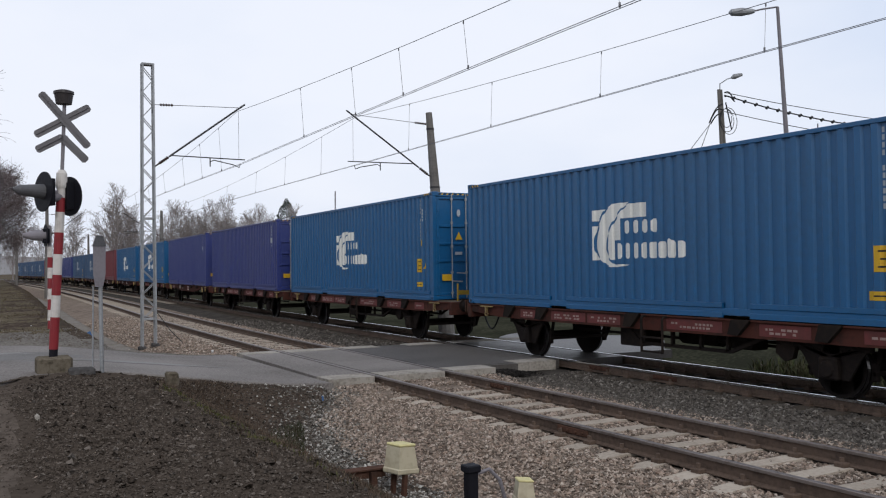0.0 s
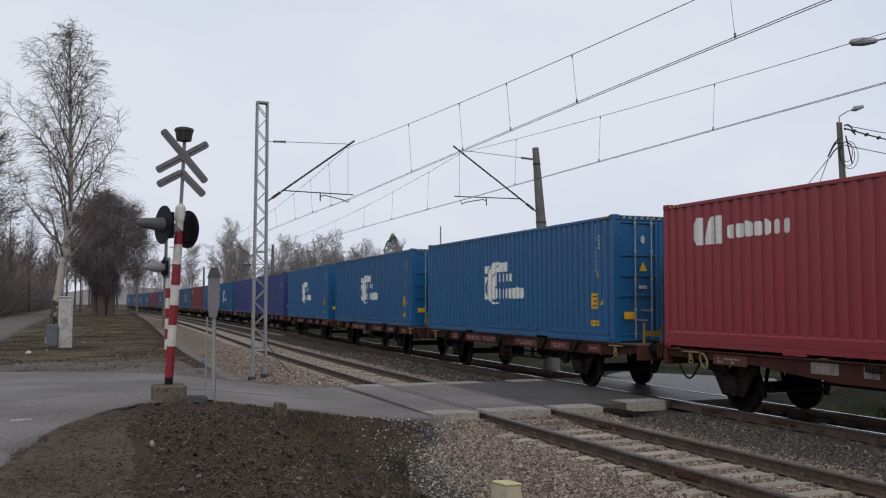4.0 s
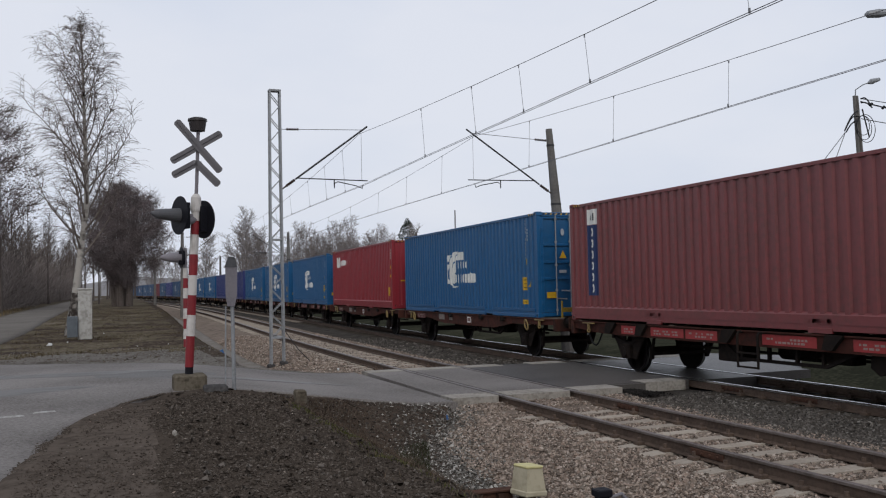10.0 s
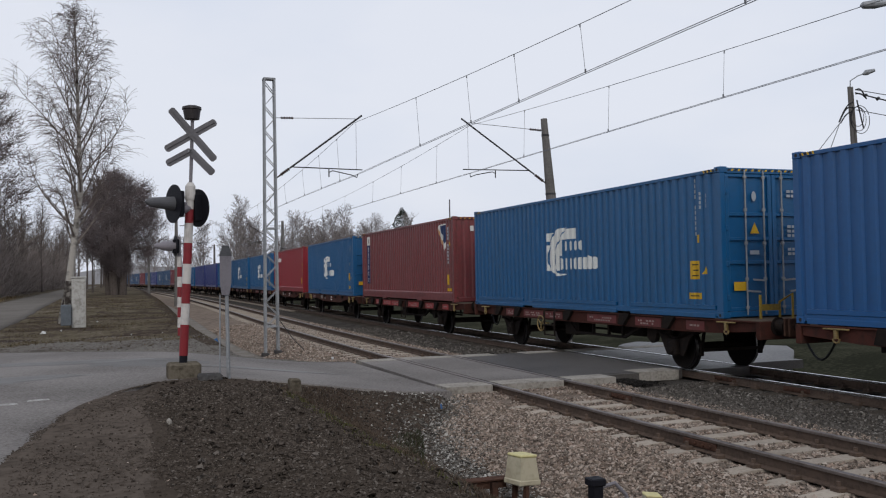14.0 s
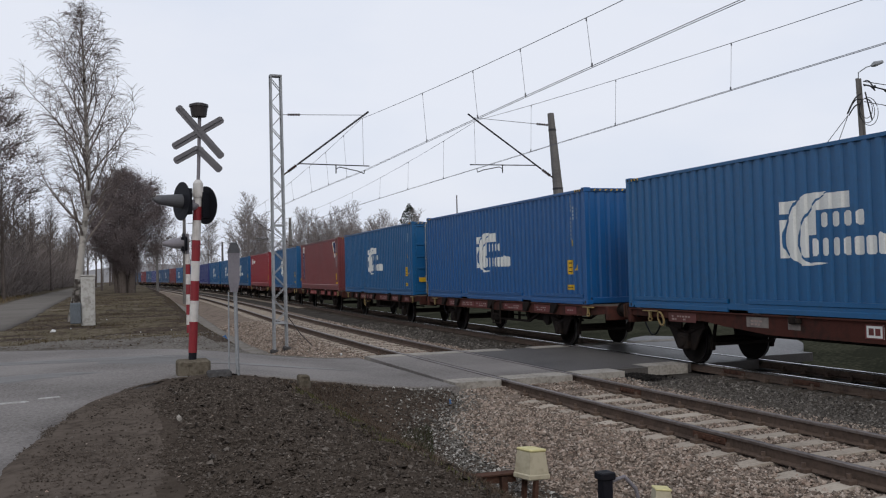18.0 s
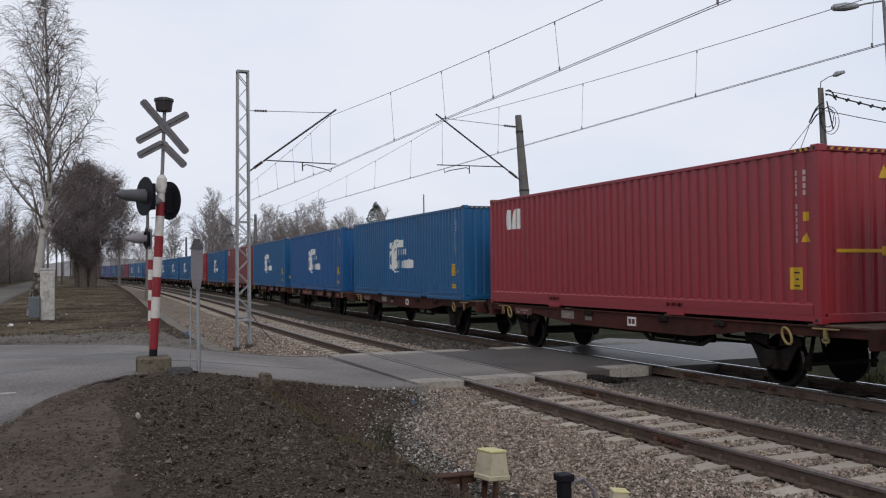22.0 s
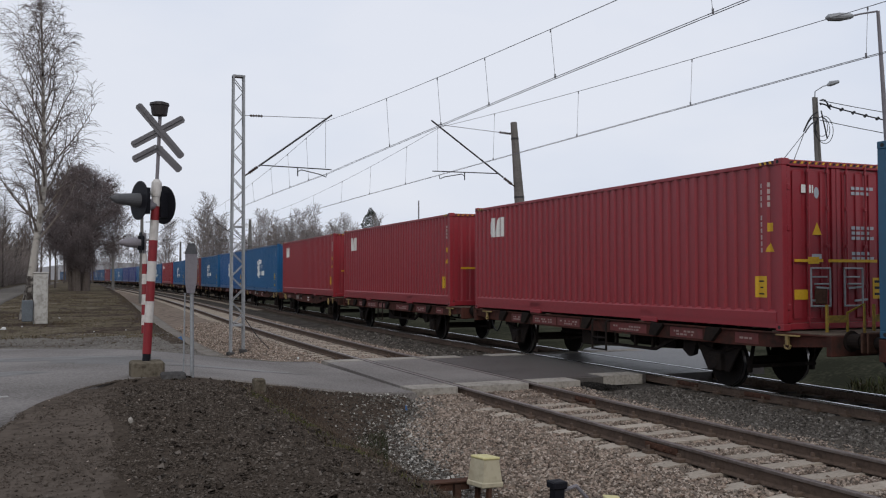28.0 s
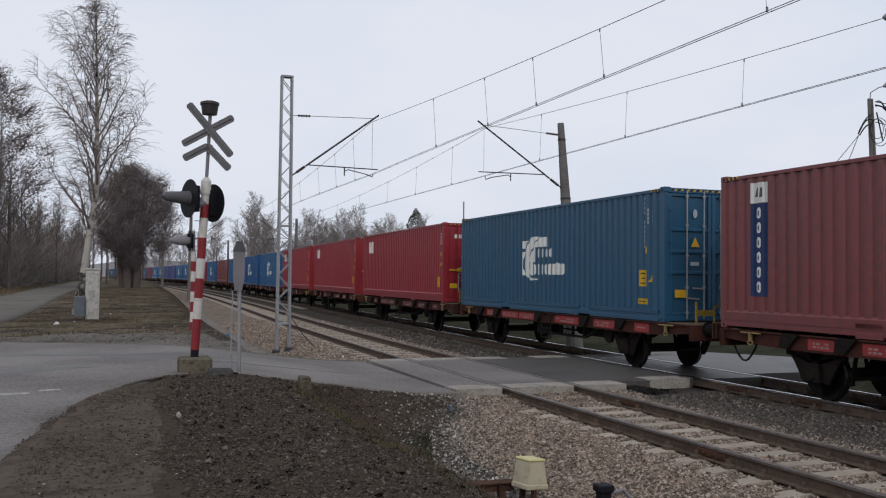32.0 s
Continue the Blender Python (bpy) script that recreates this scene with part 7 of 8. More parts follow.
# ---------------------------------------------------------------- overhead line
def lattice_mast(y0, off, z0, z1):
    g = thing("lattice_mast", "slim galvanised lattice mast of the overhead line", "catenary mast", "overhead line masts")
    x, y = (float(v) for v in along(y0, off))
    a0, a1 = 0.20, 0.16
    for sx in (-1, 1):
        for sy in (-1, 1):
            s = Shape()
            s.bar((x + sx * a0, y + sy * a0 * 0.6, z0), (x + sx * a1, y + sy * a1 * 0.6, z1), 0.055)
            part("leg", s, M["galv"], g)
    n = 20
    for face in (-1, 1):
        for i in range(n):
            za, zb = z0 + 0.9 + (z1 - z0 - 1.0) * i / n, z0 + 0.9 + (z1 - z0 - 1.0) * (i + 1) / n
            aa = a0 + (a1 - a0) * i / n
            q = 1 if i % 2 else -1
            s = Shape()
            s.bar((x + q * aa, y + face * aa * 0.6, za), (x - q * aa, y + face * aa * 0.6, zb), 0.035, 0.02)
            part("brace", s, M["galv"], g)
            if face == 1:
                s = Shape()
                s.bar((x + aa, y + q * aa * 0.6, za), (x + aa, y - q * aa * 0.6, zb), 0.03, 0.02)
                part("brace", s, M["galv"], g)
                s = Shape()
                s.bar((x - aa, y - q * aa * 0.6, za), (x - aa, y + q * aa * 0.6, zb), 0.03, 0.02)
                part("brace", s, M["galv"], g)
    for z in (z0 + 0.9, z0 + 4.0, z1 - 0.04):
        s = Shape()
        k = a1 + (a0 - a1) * (z1 - z) / (z1 - z0)
        s.box(x - k - 0.03, x + k + 0.03, y - k * 0.6 - 0.03, y + k * 0.6 + 0.03, z, z + 0.06)
        part("tie_plate", s, M["galv"], g)
    s = Shape()
    for q in (-1, 1):
        s = Shape()
        s.box(x + q * 0.20 - 0.10, x + q * 0.20 + 0.10, y - 0.2, y + 0.2, z0 - 0.5, z0 + 0.14 + 0.04 * q, 0.03)
        part("foundation", s, M["rubble"], g, "dark stained foot of the mast")
    s = Shape()
    s.tube([(x + 0.2, y, z0 + 1.2), (x + 0.6, y - 0.3, z0 + 0.55), (x + 0.95, y - 0.7, z0 + 0.12), (x + 1.2, y - 1.0, z0 + 0.05)], 0.014, 6)
    part("earth_cable", s, M["wire_dark"], g)
    return x, y


def concrete_mast(y0, off, z0, z1, r0=0.26, r1=0.13, lean=0.0):
    g = thing("concrete_mast", "tapering grey concrete mast of the overhead line", "catenary mast", "overhead line masts")
    x, y = (float(v) for v in along(y0, off))
    s = Shape()
    s.tube([(x + lean * (4.0 - z), y, z) for z in (z0, z1 - 0.02, z1)], [r0, r1, r1 * 0.9], 12)
    part("shaft", s, M["concrete_mast"], g)
    for z in (z1 - 0.6, z1 - 2.7):
        s = Shape()
        r = r1 + (r0 - r1) * (z1 - z) / (z1 - z0) + 0.012
        s.tube([(x + lean * (4.0 - z), y, z - 0.035), (x + lean * (4.0 - z), y, z + 0.035)], r, 12)
        part("band", s, M["tube"], g)
    return x, y


def cantilever(mx, my, reach, z_low, z_top, z_tie, z_reg, z_con, sgn, r=0.03):
    """A bracket with tie rod, sloping tube and steady arm; sgn is the side on which the wires are."""
    g = thing("cantilever", "dark tubular cantilever holding the overhead wires", "cantilever", "overhead line cantilevers")
    tip = Vector((mx + sgn * reach, my, z_top))
    foot = Vector((mx + sgn * 0.22, my, z_low))
    s = Shape()
    s.tube([foot + (tip - foot) * 0.16, tip + (tip - foot) * 0.06], r, 8)
    tb = part("strut", s, M["tube"], g)
    s = Shape()
    q = foot + (tip - foot) * 0.16
    s.tube([foot, foot + (q - foot) * 0.3], 0.025, 8)
    for k in range(5):
        a = foot + (q - foot) * (0.3 + 0.13 * k)
        s.tube([a, a + (q - foot) * 0.06, a + (q - foot) * 0.12], [0.03, 0.06, 0.03], 10)
    part("insulator", s, M["insulator"], tb)
    s = Shape()
    t0 = Vector((mx + sgn * 0.15, my, z_tie))
    s.tube([t0, tip], 0.010, 6)
    tie = part("tie_rod", s, M["wire"], g)
    s = Shape()
    for k in range(5):
        a = t0 + (tip - t0) * (0.08 + 0.03 * k)
        s.tube([a, a + (tip - t0) * 0.013, a + (tip - t0) * 0.026], [0.02, 0.05, 0.02], 10)
    part("insulator", s, M["insulator"], tie)
    s = Shape()
    rj = foot + (tip - foot) * ((z_reg - z_low) / (z_top - z_low))
    r_end = Vector((mx + sgn * (reach + 0.15), my, z_reg - 0.03))
    s.tube([rj, r_end], 0.018, 8)
    part("registration_arm", s, M["tube"], g)
    s = Shape()
    a = rj + (r_end - rj) * 0.52
    s.tube([a, a - Vector((0, 0, 0.28))], 0.02, 6)
    st = a - Vector((0, 0, 0.13))
    s.tube([st, st + Vector((sgn * 0.12, 0, 0.06)), st + Vector((sgn * 0.75, 0, -0.06)), st + Vector((sgn * 0.95, 0, -0.14)), Vector((st.x + sgn * 0.98, my, z_con + 0.02))], 0.016, 6)
    part("steady_arm", s, M["tube"], g)
    s = Shape()
    s.tube([tip + Vector((-sgn * 0.05, 0, -0.1)), (tip.x - sgn * 0.05, my, z_reg)], 0.006, 5)
    part("hanger", s, M["wire"], g)
    return tip, st.x + sgn * 0.98


SPAN = 60.0
NEAR_ROWS, FAR_ROWS = [], []
for i in range(-2, 6):
    y0 = 28.75 + SPAN * i
    if i == 0:
        nx, ny = lattice_mast(y0, -1.92, -0.38, 8.44)
        fx_, fy_ = concrete_mast(y0 + 0.2, 8.18, -0.6, 7.62, 0.30, 0.115, 0.08)
    else:
        nx, ny = concrete_mast(y0, -1.95, -0.8, 8.1, 0.24, 0.13)
        fx_, fy_ = concrete_mast(y0 + 0.2, 8.1, -0.6, 7.7)
    tip, cx_ = cantilever(nx, ny, 2.92, 5.28, 7.30, 7.2, 5.64, 5.45, 1)
    NEAR_ROWS.append((ny, tip.x - 0.10, 7.17, cx_, 5.46))
    tip, cx_ = cantilever(fx_, fy_, 3.32, 5.28, 7.34, 7.18, 5.74, 5.56, -1)
    FAR_ROWS.append((fy_, tip.x + 0.15, 7.25, cx_, 5.58))


def overhead(rows, name, sag, lift, drops, label):
    g = thing(name, label, "overhead wire", kind="structure")
    for r0, r1 in zip(rows, rows[1:]):
        ts = np.linspace(0, 1, 25)
        mes = [(r0[1] + (r1[1] - r0[1]) * t, r0[0] + (r1[0] - r0[0]) * t, r0[2] + (r1[2] - r0[2]) * t - 4 * sag * t * (1 - t)) for t in ts]
        con = [(r0[3] + (r1[3] - r0[3]) * t, r0[0] + (r1[0] - r0[0]) * t, r0[4] + (r1[4] - r0[4]) * t + 4 * lift * t * (1 - t)) for t in ts]
        s = Shape()
        s.tube(mes, 0.007, 5)
        part("messenger_wire", s, M["wire"], g)
        for o in (-0.035, 0.035):
            s = Shape()
            s.tube([(x + o, y, z) for x, y, z in con], 0.0065, 5)
            part("contact_wire", s, M["wire"], g)
        for t in drops:
            a = np.array([np.interp(t, ts, [p[k] for p in mes]) for k in range(3)])
            b = np.array([np.interp(t, ts, [p[k] for p in con]) for k in range(3)])
            s = Shape()
            s.tube([a, b], 0.005, 4)
            s.tube([b, b + np.array([0, 0, 0.07])], 0.018, 5)
            s.tube([a - np.array([0, 0, 0.06]), a], 0.014, 5)
            part("dropper", s, M["wire"], g)


overhead(NEAR_ROWS, "near_overhead_line", 0.84, 0.28, (0.045, 0.10, 0.16, 0.24, 0.32, 0.40, 0.5, 0.6, 0.684, 0.755, 0.80, 0.842, 0.90), "twin contact wires and messenger wire over the near track")
overhead(FAR_ROWS, "far_overhead_line", 0.86, 0.12, (0.06, 0.14, 0.22, 0.32, 0.42, 0.5, 0.6, 0.7, 0.775, 0.85, 0.93), "twin contact wires and messenger wire over the far track")

# ---------------------------------------------------------------- poles behind the train
g = thing("street_lamp", "tall grey street lamp with a flat head behind the train", "street lamp")
lx, ly = 25.75, 21.75
s = Shape()
s.tube([(lx + 0.8, ly, -0.3), (lx + 0.4, ly, 5.5), (lx, ly, 11.0)], [0.11, 0.09, 0.055], 12)
part("pole", s, M["lamp_grey"], g)
s = Shape()
s.tube([(lx, ly, 11.0), (lx - 0.5, ly + 0.28, 10.92), (lx - 0.75, ly + 0.42, 10.86)], 0.03, 8)
part("arm", s, M["lamp_grey"], g)
s = Shape()
d = Vector((-0.86, 0.5, -0.04)).normalized()
c = Vector((lx - 0.70, ly + 0.40, 10.86))
s.tube([c, c + d * 0.1, c + d * 0.45, c + d * 0.8, c + d * 0.9], [0.06, 0.10, 0.15, 0.12, 0.03], 12)
part("lamp_head", s, M["galv"], g, "pale grey lamp head")
g = thing("utility_pole", "grey utility pole with a small lamp and tangled black cables", "utility pole")
px_, py_ = 35.7, 34.0
for o in (-0.12, 0.12):
    s = Shape()
    s.tube([(px_ + 0.6 + o * 1.3, py_, -0.3), (px_ + o * 0.6, py_, 11.1)], [0.13, 0.085], 10)
    part("pole", s, M["concrete_mast"], g)
s = Shape()
s.tube([(px_, py_, 11.0), (px_ + 0.02, py_, 11.4), (px_ + 0.35, py_ - 0.2, 11.65), (px_ + 0.6, py_ - 0.3, 11.72)], 0.03, 6)
arm = part("lamp_arm", s, M["galv"], g)
s = Shape()
s.tube([(px_ + 0.55, py_ - 0.3, 11.70), (px_ + 0.7, py_ - 0.36, 11.78), (px_ + 1.1, py_ - 0.5, 11.9)], [0.06, 0.14, 0.08], 10)
part("lamp_head", s, M["galv"], arm)
for k, (cr_, cz_, ox_) in enumerate(((0.52, 9.45, 0.1), (0.42, 9.55, 0.0), (0.60, 9.4, 0.14))):
    s = Shape()
    s.tube([(px_ + ox_ + cr_ * math.cos(a), py_ - 0.35 - 0.05 * k, cz_ + cr_ * 1.15 * math.sin(a)) for a in np.linspace(0.4, 6.6, 22)], 0.018, 5)
    part("cable_coil", s, M["wire_dark"], g)
for k, (x0_, z0_, x1_, z1_, bow) in enumerate(((-0.1, 10.3, -1.05, 9.25, 0.35), (-0.1, 10.0, -1.0, 9.3, 0.45), (-0.15, 9.8, -0.95, 9.2, 0.25), (0.1, 10.9, 0.75, 10.55, 0.35), (0.1, 10.7, 0.8, 10.5, 0.2), (0.15, 10.4, 0.55, 9.0, 0.2))):
    s = Shape()
    s.tube([(px_ + x0_ + (x1_ - x0_) * t, py_ - 0.25, z0_ + (z1_ - z0_) * t + bow * math.sin(math.pi * t) * (0.6 if k < 5 else 0)) for t in np.linspace(0, 1, 12)], 0.035, 5)
    part("cable_loop", s, M["wire_dark"], g)
for z0, dx_, dz_, rr in ((10.75, 16, -1.6, 0.035), (10.9, 30, -1.0, 0.02), (9.9, 30, -1.6, 0.02)):
    s = Shape()
    s.tube([(px_ + dx_ * t, py_ - 0.3 - 6 * t, z0 + dz_ * t - 3.2 * t * (1 - t)) for t in np.linspace(0, 1, 16)], rr, 5)
    if rr > 0.03:
        for t in np.linspace(0.03, 0.5, 14):
            c = Vector((px_ + dx_ * t, py_ - 0.3 - 6 * t, z0 + dz_ * t - 3.2 * t * (1 - t)))
            s.tube([c - Vector((0.07, 0, 0.05)), c + Vector((0.07, 0, 0.04))], 0.075, 6)
    part("span_cable", s, M["wire_dark"], g)
for q in (-2.6, -1.6):
    s = Shape()
    s.tube([(px_ - 1.0, py_ - 0.25, 9.2), (px_ + q * 2 - 0.6, py_ - 1.0, 5.0)], 0.02, 5)
    part("stay_wire", s, M["wire"], g)
for nm, x, y, h_, r_ in (("antenna_mast", 84, 203, 20.5, 0.25), ("thin_mast", 42.0, 33.0, 9.6, 0.06)):
    g = thing(nm, "thin lattice antenna mast in the haze" if nm == "antenna_mast" else "thin grey mast behind the train", "mast")
    for i in range(3):
        s = Shape()
        a = 2.1 * i
        s.bar((x + r_ * math.cos(a), y + r_ * math.sin(a), -0.5), (x + 0.4 * r_ * math.cos(a), y + 0.4 * r_ * math.sin(a), h_), r_ * 0.35)
        part("leg", s, M["lamp_grey"], g)
    for i in range(14):
        z = h_ * (0.3 + 0.7 * i / 14)
        s = Shape()
        s.bar((x - r_ * 0.7, y, z), (x + r_ * 0.7, y, z + h_ * 0.04), r_ * 0.25)
        part("brace", s, M["lamp_grey"], g)

# ---------------------------------------------------------------- bare winter trees
M["birch_bark"] = mat("white_birch_bark", (0.36, 0.335, 0.30), 0.8, dirt=(0.040, 0.033, 0.029), amount=0.6, grain=4, blotch=2.0, streak=(1, 1, 2.0), bump=0.4, edges=0.47)
M["bark"] = mat("grey_brown_bark", (0.115, 0.096, 0.086), 0.9, dirt=(0.068, 0.056, 0.050), amount=0.5, grain=8, blotch=2, streak=(2, 2, 0.4), bump=0.6)
M["birch_foot"] = mat("black_cracked_birch_bark", (0.045, 0.038, 0.034), 0.9, dirt=(0.36, 0.335, 0.30), amount=0.5, grain=5, blotch=3.0, bump=0.8, bump_scale=14, edges=0.46)
M["birch_limb"] = mat("birch_limb_bark", (0.20, 0.17, 0.15), 0.85, dirt=(0.09, 0.075, 0.068), amount=0.5, grain=6, blotch=2)
M["birch_twig"] = mat("brown_birch_twigs", (0.165, 0.136, 0.126), 0.9, amount=0.3)
M["twig"] = mat("grey_brown_twigs", (0.135, 0.114, 0.103), 0.9, amount=0.3)
# far twigs: lighter base colour stands in for haze
M["haze_twig"] = mat("haze_paled_far_twigs", (0.24, 0.212, 0.20), 0.95, amount=0.3)
# brown dead leaves, lightened in colour for the haze before them
M["dark_leaf"] = speckled("haze_lightened_brown_leaves", [(0.172, 0.143, 0.142), (0.182, 0.151, 0.150), (0.162, 0.135, 0.134), (0.192, 0.160, 0.158)])
M["fir"] = speckled("dark_fir_needles", [(0.026, 0.036, 0.027), (0.036, 0.046, 0.034), (0.020, 0.028, 0.021)])


def grow(r, trunk_h, trunk_r, limbs, spread, droop, twigs, start=0.3, crown_pow=0.8, lean=0.0, up=0.75, bias=0.0, limb_r=0.42, lengths=None, sway=None):
    """Polylines of (level, points, radii): a trunk, its limbs, branches and twigs."""
    out = []
    n = 12
    tp = []
    ph = r.uniform(0, 6.28)
    for i in range(n + 1):
        t = i / n
        tp.append(Vector((lean * t * t * trunk_h + 0.02 * trunk_h * math.sin(3.3 * t + ph) * t, 0.02 * trunk_h * math.cos(2.7 * t + ph) * t, trunk_h * t)))
        if sway:
            tp[-1].x = float(np.interp(t, [q[0] for q in sway], [q[1] for q in sway]))
    out.append((0, tp, [trunk_r * (1 - 0.93 * (i / n) ** 0.9) + 0.006 for i in range(n + 1)]))

    def at(pts, t):
        f = t * (len(pts) - 1)
        i = min(int(f), len(pts) - 2)
        return pts[i].lerp(pts[i + 1], f - i)

    def branch(level, p, d, ln, rad):
        k = 7 if level == 1 else 5 if level == 2 else 4
        pts, q, dd = [p.copy()], p.copy(), d.normalized()
        for i in range(k):
            t = (i + 1) / k
            dd = (dd + Vector((r.uniform(-1, 1), r.uniform(-1, 1), r.uniform(-0.6, 0.6))) * 0.16 + Vector((0, 0, (0.10 if level == 1 else -droop * t * (0.25 if level == 2 else 0.55))))).normalized()
            q = q + dd * (ln / k)
            pts.append(q.copy())
        out.append((level, pts, [rad * (1 - 0.85 * i / k) for i in range(k + 1)]))
        if level == 1:
            m = max(5, int(ln * 3.2))
            for j in range(m):
                t = 0.18 + 0.82 * (j + r.random()) / m
                c = at(pts, t)
                a = r.uniform(0, 6.28)
                nd = (dd * 0.95 + Vector((math.cos(a), math.sin(a), r.uniform(-0.2, 0.6))) * 0.65).normalized()
                branch(2, c, nd, ln * r.uniform(0.22, 0.45) * (1.15 - 0.5 * t), rad * 0.4 * (1.1 - 0.7 * t) + 0.002)
        elif level == 2:
            for j in range(twigs):
                c = at(pts, r.uniform(0.15, 1.0))
                a = r.uniform(0, 6.28)
                nd = (dd * 0.75 + Vector((math.cos(a), math.sin(a), r.uniform(-0.4, 0.4))) * 0.7).normalized()
                branch(3, c, nd, min(r.uniform(0.35, 0.95) * (0.5 + 0.06 * trunk_h), 0.18 + ln * r.uniform(0.35, 0.75)), 0.0042 + 0.0003 * trunk_h)

    for i in range(limbs):
        t = start + (1 - start) * ((i + r.random() * 0.8) / limbs) * 0.97
        p = at(tp, t)
        a = i * 2.4 + r.uniform(-0.5, 0.5)
        rise = up * r.uniform(0.75, 1.25)
        if lengths:
            rise *= 0.40 + 0.85 * (t - start) / (1 - start)
        d = Vector((math.cos(a), math.sin(a), rise))
        ln = spread * (1.08 - ((t - start) / (1 - start))) ** crown_pow * r.uniform(0.75, 1.15) * (1 + bias * math.cos(a)) + 0.4
        if lengths:
            ln = float(np.interp(t, [q[0] for q in lengths], [q[1] for q in lengths])) * r.uniform(0.78, 1.08) * (1 + (bias if t < 0.48 else -0.4 * bias) * math.cos(a))
        branch(1, p, d, ln, trunk_r * limb_r * (1.1 - t) + 0.008)
    return out


def tubes(lines, sides, tmin=0.0):
    V, F = [], []
    for level, pts, rad in lines:
        n = sides[level]
        b0 = len(V)
        for i, p in enumerate(pts):
            d = (pts[min(i + 1, len(pts) - 1)] - pts[max(i - 1, 0)]).normalized()
            ref = Vector((0, 0, 1)) if abs(d.z) < 0.9 else Vector((1, 0, 0))
            a = d.cross(ref).normalized()
            b = d.cross(a)
            for k in range(n):
                t = 6.2832 * k / n
                V.append(p + (a * math.cos(t) + b * math.sin(t)) * max(rad[i], tmin))
        for i in range(len(pts) - 1):
            for k in range(n):
                F.append((b0 + i * n + k, b0 + i * n + (k + 1) % n, b0 + (i + 1) * n + (k + 1) % n, b0 + (i + 1) * n + k))
    s = Shape()
    s.v, s.f, s.mi = V, F, [0] * len(F)
    return s


def bare_tree(name, seed, label, trunk_mat, limb_mat, twig_mat, category="tree", tmin=0.004, group="", **kw):
    lines = grow(random.Random(seed), **kw)
    g = thing(name, label, category, group)
    tr = tubes([l for l in lines if l[0] == 0], {0: 10})
    lb = tubes([l for l in lines if l[0] == 1], {1: 6}, tmin)
    tr.add(lb.v, lb.f, 1)
    part("trunk", tr, [trunk_mat, limb_mat], g, smooth=True)
    cr = part("crown", tubes([l for l in lines if l[0] > 1], {2: 4, 3: 3}, tmin), twig_mat, g)
    return g


birch = bare_tree("birch_tree", 5, "bare birch tree with white trunk and drooping brown twigs", M["birch_bark"], M["birch_limb"], M["birch_twig"],
                  trunk_h=12.7, trunk_r=0.175, limbs=42, spread=5.2, droop=0.60, twigs=10, start=0.23, crown_pow=1.0, up=1.7, tmin=0.0046, bias=0.10, limb_r=0.30,
                  lengths=((0.23, 2.9), (0.34, 3.5), (0.48, 3.5), (0.62, 3.3), (0.75, 2.65), (0.87, 1.6), (1.0, 0.4)), sway=((0, 0), (0.2, 0.28), (0.42, 0.62), (0.65, 0.55), (1, 0.42)))
s = Shape()
s.tube([(0.0, 0, -0.2), (0.01, 0, 0.15), (0.08, 0, 0.7), (0.16, 0, 1.35), (0.20, 0, 1.75)], [0.30, 0.24, 0.205, 0.185, 0.165], 14)
bb = part("bark_base", s, M["birch_foot"], birch, "black cracked bark round the foot of the trunk", smooth=True)
for v in bb.data.vertices:
    v.co += Vector((noise.noise(v.co * 9), noise.noise(v.co * 9 + Vector((4, 2, 7))), 0)) * 0.04
birch.matrix_basis = pose(-0.42, 39.0, 0.35, 0, 0, 0)
